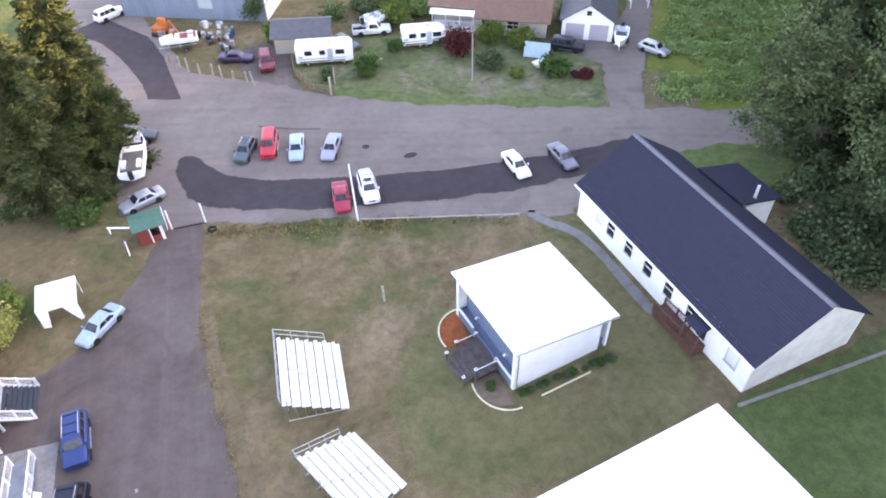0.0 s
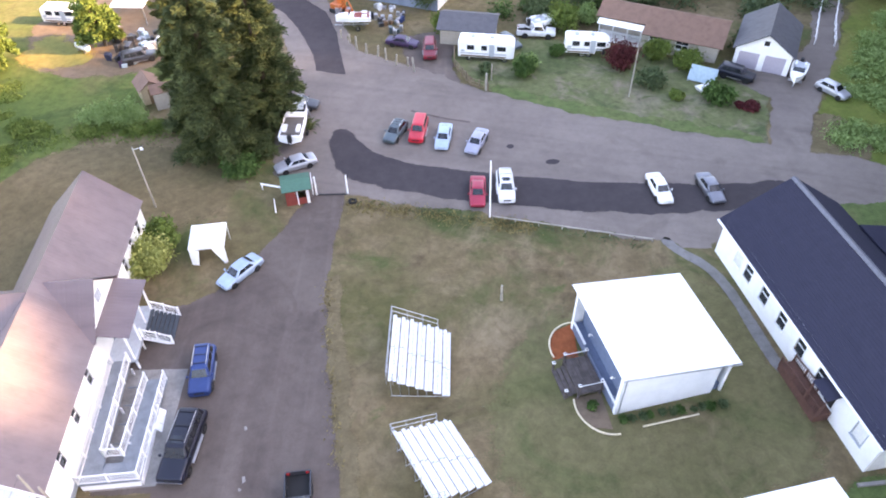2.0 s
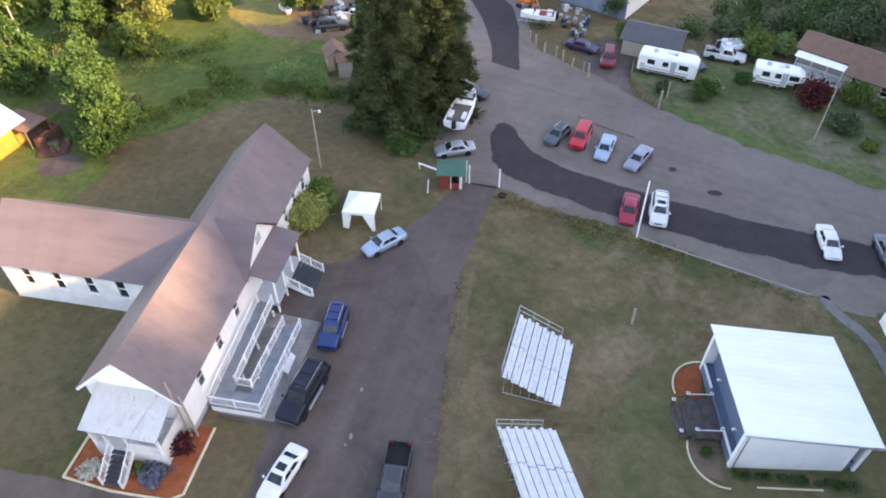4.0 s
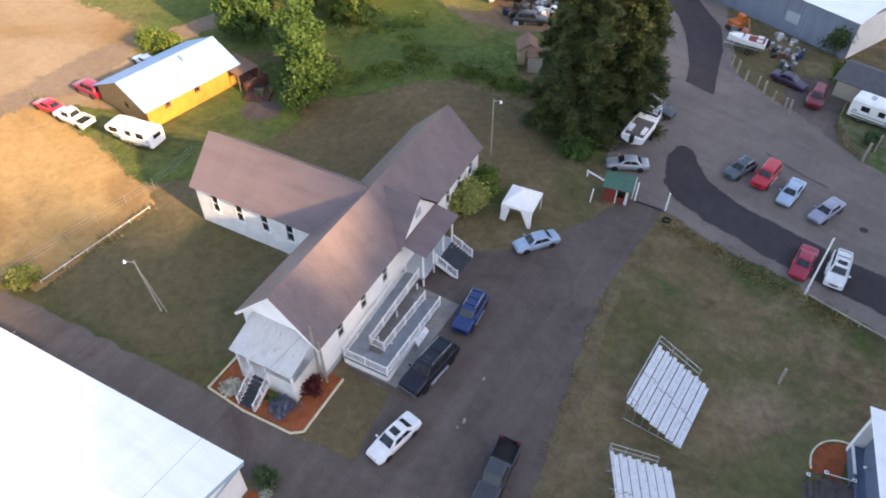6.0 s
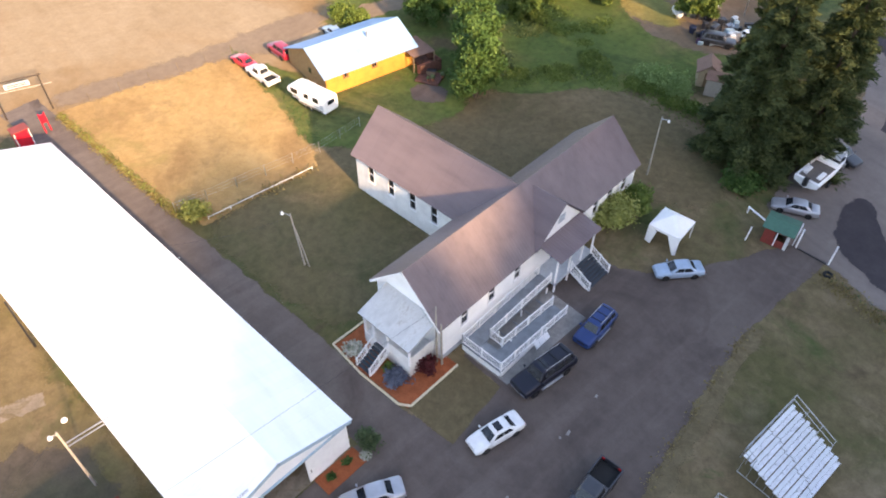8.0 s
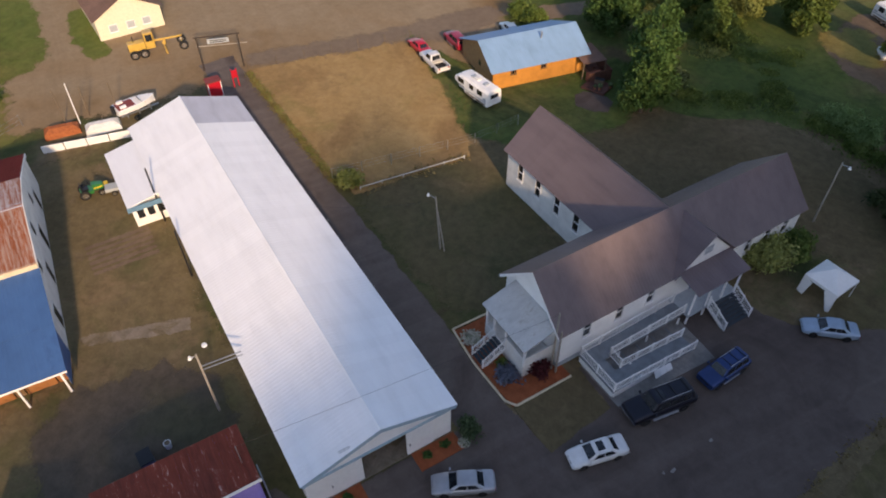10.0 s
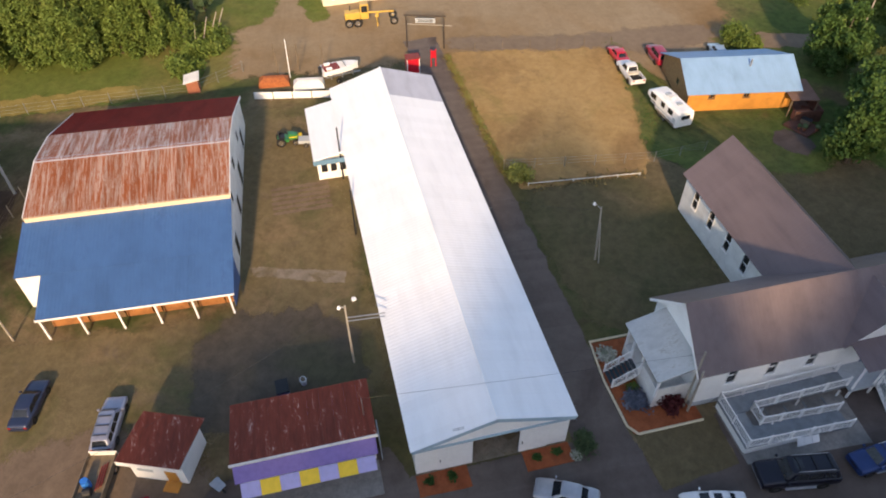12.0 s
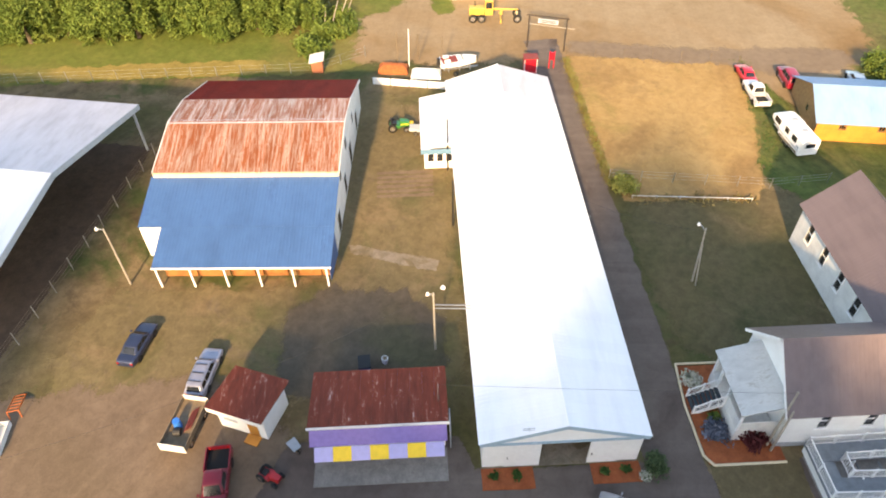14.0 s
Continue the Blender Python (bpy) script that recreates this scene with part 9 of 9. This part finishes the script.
# ---- back yard behind the conifers ----
gs = thing("garden_shed", "small tan wooden shed with a brown gable roof", "shed", -28.6, 74.6, 0, 28)
part("wall", prism(bmesh.new(), [(-1.2, 0), (1.2, 0), (1.2, 2.0), (0, 2.9), (-1.2, 2.0)], "y", -1.3, 1.3), "tan", gs)
for s_ in (-1, 1):
    part("roof_plane", slab(bmesh.new(), [(0, -1.6, 3.05), (0, 1.6, 3.05), (s_ * 1.5, 1.6, 1.95), (s_ * 1.5, -1.6, 1.95)], 0.08), "roof_shingle", gs)
part("door", boxed(-0.45, 0.45, -1.34, -1.302, 0, 1.9), "brown_wall", gs)
pt = thing("propane_tank", "white horizontal propane tank in the back yard", "tank", -40.0, 87.4, 0, -40)
b = bmesh.new()
loft(b, [[(x, r_ * math.cos(a), 0.75 + r_ * math.sin(a)) for a in (2 * math.pi * i / 14 for i in range(14))] for x, r_ in ((-1.3, 0.1), (-1.2, 0.36), (-0.95, 0.5), (0.95, 0.5), (1.2, 0.36), (1.3, 0.1))])
part("tank", b, "white", pt)
for x in (-0.7, 0.7):
    part("foot", boxed(x - 0.08, x + 0.08, -0.35, 0.35, 0, 0.4), "steel", pt)
cp = thing("carport", "white metal carport over the yard clutter", "carport", -35.2, 97.2, 0, -8)
part("roof", slab(bmesh.new(), [(-2.4, -2.6, 2.5), (2.4, -2.6, 2.5), (2.4, 2.6, 2.8), (-2.4, 2.6, 2.8)], 0.08), "white", cp)
for x in (-2.3, 2.3):
    for y in (-2.5, 2.5):
        part("post", boxed(x - 0.06, x + 0.06, y - 0.06, y + 0.06, 0, 2.55), "steel", cp)
for k, (x, y, s_, c) in enumerate(((-35.4, 90.0, 1.2, "charcoal"), (-33.0, 90.6, 1.0, "white"), (-34.4, 87.2, 1.1, "charcoal"), (-31.6, 86.4, 1.0, "white"), (-35.0, 84.4, 1.0, "navy"), (-33.2, 83.4, 0.9, "plum"), (-30.8, 89.2, 1.0, "grey"), (-37.2, 92.6, 0.8, "white"))):
    js = thing("junk_pile", "heap of dark and white junk in the back yard", "scrap", x, y, 0, 53 * k, "junk in the back yard")
    rng = random.Random(60 + k)
    for j in range(7):
        a, c2, h2 = rng.uniform(-s_, s_), rng.uniform(-s_, s_), rng.uniform(0.3, 1.2) * s_
        pj = part("piece", boxed(-rng.uniform(0.2, 0.7) * s_, rng.uniform(0.2, 0.7) * s_, -0.3 * s_, 0.3 * s_, 0, h2), PAINT[c] if j % 2 else ("wood", "steel", "black", "tarp")[(j + k) % 4], js, bevel=0.04)
        pj.matrix_basis = pose(a, c2, 0, rng.uniform(-12, 12), rng.uniform(-12, 12), rng.uniform(0, 180))
camper(-44.8, 96.4, -12, 5.2, "old white camper trailer in the back yard", 2.5)
post(-65.1, 66.2, 8.5, "pole", 0.11, (-0.5, 0.3), "utility_pole", "pale bare pole standing among the trees", "pole")

# ---- trees and shrubs ----
conifer(-18.2, 62.8, 24, 5.2, seed=11, leaves=135000, size=0.11, label="tall shaggy conifer with sunlit olive green needles", bare=0.03, aspect=4.6)
conifer(-13.9, 67.6, 25, 4.5, seed=12, leaves=105000, size=0.11, label="tall dark conifer beside the lane", bare=0.04, aspect=4.6)
conifer(-21.8, 67.4, 17, 3.3, seed=13, leaves=52000, size=0.12, label="shorter conifer behind the tall pair", bare=0.02, aspect=4.6)
bush(-73.1, 53.9, 1.9, 2.3, "leaf_lime", 22, 3200, 0.2, "low yellow green bush at the edge of the dirt lot")
bush(-70.7, 55.0, 2.0, 2.4, "leaf_lime", 23, 4200, 0.2, "wide yellow green bush behind the cabin")
bush(-16.5, 58.6, 2.2, 2.0, "leaf_green", 21, 4200, 0.18, "dark green bush under the conifers")
TREES = [
    (53.6, 42.5, 17, 6.9, "leaf_dark", 31), (60.0, 33.0, 16, 7.5, "leaf_dark", 32), (54.5, 30.5, 13, 6.0, "leaf_dark", 33), (66.0, 52.0, 15, 7.0, "leaf_dark", 34),
    (50.5, 22.5, 11, 5.5, "leaf_dark", 35), (84.0, 78.0, 13, 6.5, "leaf_dark", 37), (72.0, 92.0, 12, 6.0, "leaf_dark", 36),
(-46.9, 52.6, 9.0, 3.7, "leaf_green", 38), (-51.5, 58.0, 9.0, 4.0, "leaf_green", 39), (-56.8, 64.2, 6.5, 3.3, "leaf_green", 40), (-64.5, 63.0, 8.5, 4.4, "leaf_green", 42),
    (-37.6, 88.6, 8.0, 3.0, "leaf_lime", 43), (-64.0, 76.5, 8.5, 4.4, "leaf_green", 45), (-57.3, 80.0, 9.0, 4.2, "leaf_yellow", 44), (-50.5, 85.0, 7.0, 3.4, "leaf_lime", 46), (-63.5, 86.0, 8.0, 4.0, "leaf_yellow", 47), (-55.5, 73.0, 5.0, 2.8, "leaf_lime", 48),
]
for x, y, h, r, m, s in TREES:
    leafy_tree(x, y, h, r, m, s, 110, int((7000 + 2600 * r) * (1.35 if m == "leaf_dark" else 0.85)), 0.19 if m == "leaf_dark" else 0.22, {"leaf_yellow": "pale yellow green tree in the back yard", "leaf_dark": "large deep green broadleaf tree", "leaf_green": "leafy green tree at the meadow edge", "leaf_lime": "sunlit yellow green tree at the meadow edge"}[m])
# row of tall sunlit trees beyond the back fence
for k in range(10):
    rr = random.Random(200 + k)
    leafy_tree(-88.5 + rr.uniform(-2, 2), -19 - 5.2 * k + rr.uniform(-1, 1), rr.uniform(11, 14.5), rr.uniform(3.8, 4.8), "leaf_lime", 210 + k, 120, 26000, 0.2, "tall sunlit green tree behind the back fence", z0=0.06, hang=(1.3, 2.4))
for k in range(6):
    rr = random.Random(230 + k)
    leafy_tree(-99 + rr.uniform(-2, 2), -17 - 8.0 * k, rr.uniform(12, 16), 5.2, "leaf_dark", 240 + k, 36, 3000, 0.6, "dark tree behind the sunlit row", z0=0.06)
NORTH = [(16.6, 75.0, 1.7, 2.4, "leaf_green"), (11.9, 75.6, 0.9, 1.6, "leaf_dark"), (28.8, 75.6, 2.2, 3.2, "leaf_red"), (34.0, 77.0, 2.1, 2.6, "leaf_lime"), (37.2, 74.4, 2.1, 2.4, "leaf_lime"), (31.4, 71.2, 1.9, 2.0, "leaf_dark"),
         (38.2, 66.6, 2.0, 2.0, "leaf_green"), (41.3, 64.4, 1.0, 0.9, "leaf_red"), (40.2, 65.0, 0.6, 0.6, "leaf_red"), (24.2, 86.6, 2.3, 3.4, "leaf_lime"), (21.6, 90.0, 2.8, 4.0, "leaf_dark"), (46.8, 79.0, 1.8, 2.0, "leaf_green"), (21.8, 79.6, 1.1, 1.4, "leaf_green"), (33.6, 67.8, 1.0, 0.8, "leaf_lime"), (6.4, 94.5, 2.0, 4.2, "leaf_dark"), (7.6, 87.6, 1.5, 2.4, "leaf_lime"), (17.5, 76.6, 1.2, 1.7, "leaf_pale"), (27.8, 88.2, 1.8, 2.6, "leaf_pale")]
for k, (x, y, r, h, m) in enumerate(NORTH):
    bush(x, y, r, h, m, 300 + k, int(900 + 700 * r), 0.22, {"leaf_red": "dark red leaved shrub on the lawn", "leaf_lime": "pale yellow green shrub on the lawn"}.get(m, "green shrub on the lawn before the houses"))


def thicket(name, cells, mat, label, seed, per=600, size=0.27, squash=0.7):
    """Dense brambles and low scrub: many leaf clumps over an area."""
    rng = np.random.default_rng(seed)
    pts = []
    for x, y, r, h in cells:
        pts.append(blob_points(rng, (x, y, h * 0.4), r, per, min(1.0, h / (1.5 * r))))
    p = np.concatenate(pts)
    p[:, 2] = np.abs(p[:, 2]) + 0.02
    return tagged(quads(name, p, size, mat, None, seed), label, "scrub", kind="stuff")


def scatter(seed, n, corner, u, v, r, h):
    rng = random.Random(seed)
    out = []
    for _ in range(n):
        a, b = rng.random(), rng.random()
        out.append((corner[0] + u[0] * a + v[0] * b, corner[1] + u[1] * a + v[1] * b, rng.uniform(*r), rng.uniform(*h)))
    return out


thicket("brambles", scatter(1, 80, (48.5, 57), (16, 22), (16, -8), (1.0, 2.2), (0.3, 1.1)), "leaf_pale", "bright green brambles beside the driveway", 401, 700, 0.17)
thicket("brambles", scatter(2, 45, (54, 66), (14, 20), (12, -8), (1.2, 2.4), (0.4, 1.4)), "leaf_pale", "green brambles beside the driveway", 402, 700, 0.17)
thicket("brambles", scatter(3, 50, (64, 66), (30, 30), (24, -20), (1.6, 3.0), (0.6, 2.2)), "leaf_pale", "dense green scrub beyond the driveway", 403, 500, 0.28)
thicket("hedge", scatter(4, 20, (-25.5, 66.9), (-18.0, 1.0), (-0.5, 2.2), (0.6, 1.3), (0.3, 0.9)), "leaf_lime", "low green scrub behind the lawn", 404, 900, 0.13)
thicket("hedge", scatter(5, 12, (-28.8, 68.8), (-6.0, 0.8), (0, 1.8), (0.9, 1.5), (1.2, 2.0)), "leaf_pale", "pale green bushy hedge behind the lawn", 405, 1200, 0.14)
thicket("hedge", scatter(6, 9, (-41, 63), (-5, -6), (-2, 3), (0.6, 1.2), (0.2, 0.6)), "leaf_lime", "green scrub at the lawn corner", 406, 600, 0.13)
thicket("meadow_scrub", scatter(7, 34, (-42, 72), (-44, -6), (-4, 10), (0.8, 2.2), (0.08, 0.3)), "leaf_lime", "tall meadow grass and scrub in the sun", 407, 320, 0.18)
thicket("meadow_scrub", scatter(8, 20, (-50, 66), (-26, -2), (-4, 14), (0.9, 2.0), (0.1, 0.4)), "leaf_yellow", "sunlit yellow green scrub in the meadow", 408, 300, 0.18)
thicket("woodland", scatter(9, 80, (-58, 90), (-50, -16), (-14, 26), (2.2, 4.2), (5, 9)), "leaf_green", "far sunlit woodland beyond the meadow", 409, 420, 0.6)
thicket("woodland", scatter(10, 36, (-62, 82), (-30, -10), (-8, 14), (2.0, 3.6), (4, 8)), "leaf_lime", "far yellow green woodland beyond the meadow", 410, 380, 0.55)
thicket("scrub", scatter(11, 16, (-80.5, -16.5), (-6, 5.5), (-6, -2), (0.8, 1.6), (0.8, 1.8)), "leaf_lime", "yellow green scrub mound at the fence end", 411)
thicket("yard_scrub", scatter(13, 10, (-21, 80), (-6, 6), (-2, 10), (1.0, 2.0), (1.2, 3.0)), "leaf_dark", "dark shrubs in the yard behind the conifers", 413)
thicket("hedge", scatter(14, 34, (24, 92), (36, -9), (6, 16), (1.4, 2.8), (2.0, 5.0)), "leaf_dark", "dark green hedge trees behind the houses", 414, 700, 0.24)
thicket("hedge", scatter(18, 14, (26, 90), (14, 4), (6, 10), (1.2, 2.2), (2.0, 4.0)), "leaf_green", "leafy shrubs behind the bungalow", 418, 700, 0.2)
thicket("meadow_scrub", scatter(19, 26, (-50, 70), (-16, 14), (-6, 8), (1.0, 2.2), (0.8, 2.4)), "leaf_lime", "sunlit shrubs at the far side of the meadow", 419, 500, 0.2)
thicket("hedge", scatter(15, 9, (11, 91), (12, -1), (4, 9), (1.2, 2.2), (1.5, 3.5)), "leaf_green", "green shrubs behind the shed and motorhome", 415, 700, 0.2)
thicket("cabin_scrub", scatter(16, 12, (-52.2, 55.5), (5, 3), (-3, 7), (0.8, 1.6), (0.8, 2.0)), "leaf_dark", "green scrub beside the cabin", 416)
thicket("undergrowth", scatter(17, 46, (44.5, 22), (14, 2), (4, 20), (1.0, 2.2), (0.6, 1.8)), "leaf_dark", "dark undergrowth behind the hall", 417)

# unseen tall firs added east of the grounds, heights set to shade most of them
rr = random.Random(77)
FIRS = []
for k in range(28):
    y = -34 + 2.9 * k
    FIRS.append((64 + rr.uniform(-2, 2) + 5 * (k % 2), y, 46.5 if y < -19 else 48.0 if y < -9 else 54.5 if y < 5 else 47.1 if 6 < y < 15 else 52.5))
FIRS += [(64 + rr.uniform(-2, 2) + 5 * (k % 2), -57.8 - 3.2 * k, 62) for k in range(10)]
FIRS += [(92 + rr.uniform(-3, 3) + 6 * (k % 2), 40 + 4.2 * k, 65 if k < 4 else 61) for k in range(17)]
for k, (x, y, h) in enumerate(FIRS):
    conifer(x, y, h + rr.uniform(-1, 1), 6.0, "leaf_fir", 500 + k, 3100, 1.55, "very tall dark fir added out of view to cast shade", bare=0.03)
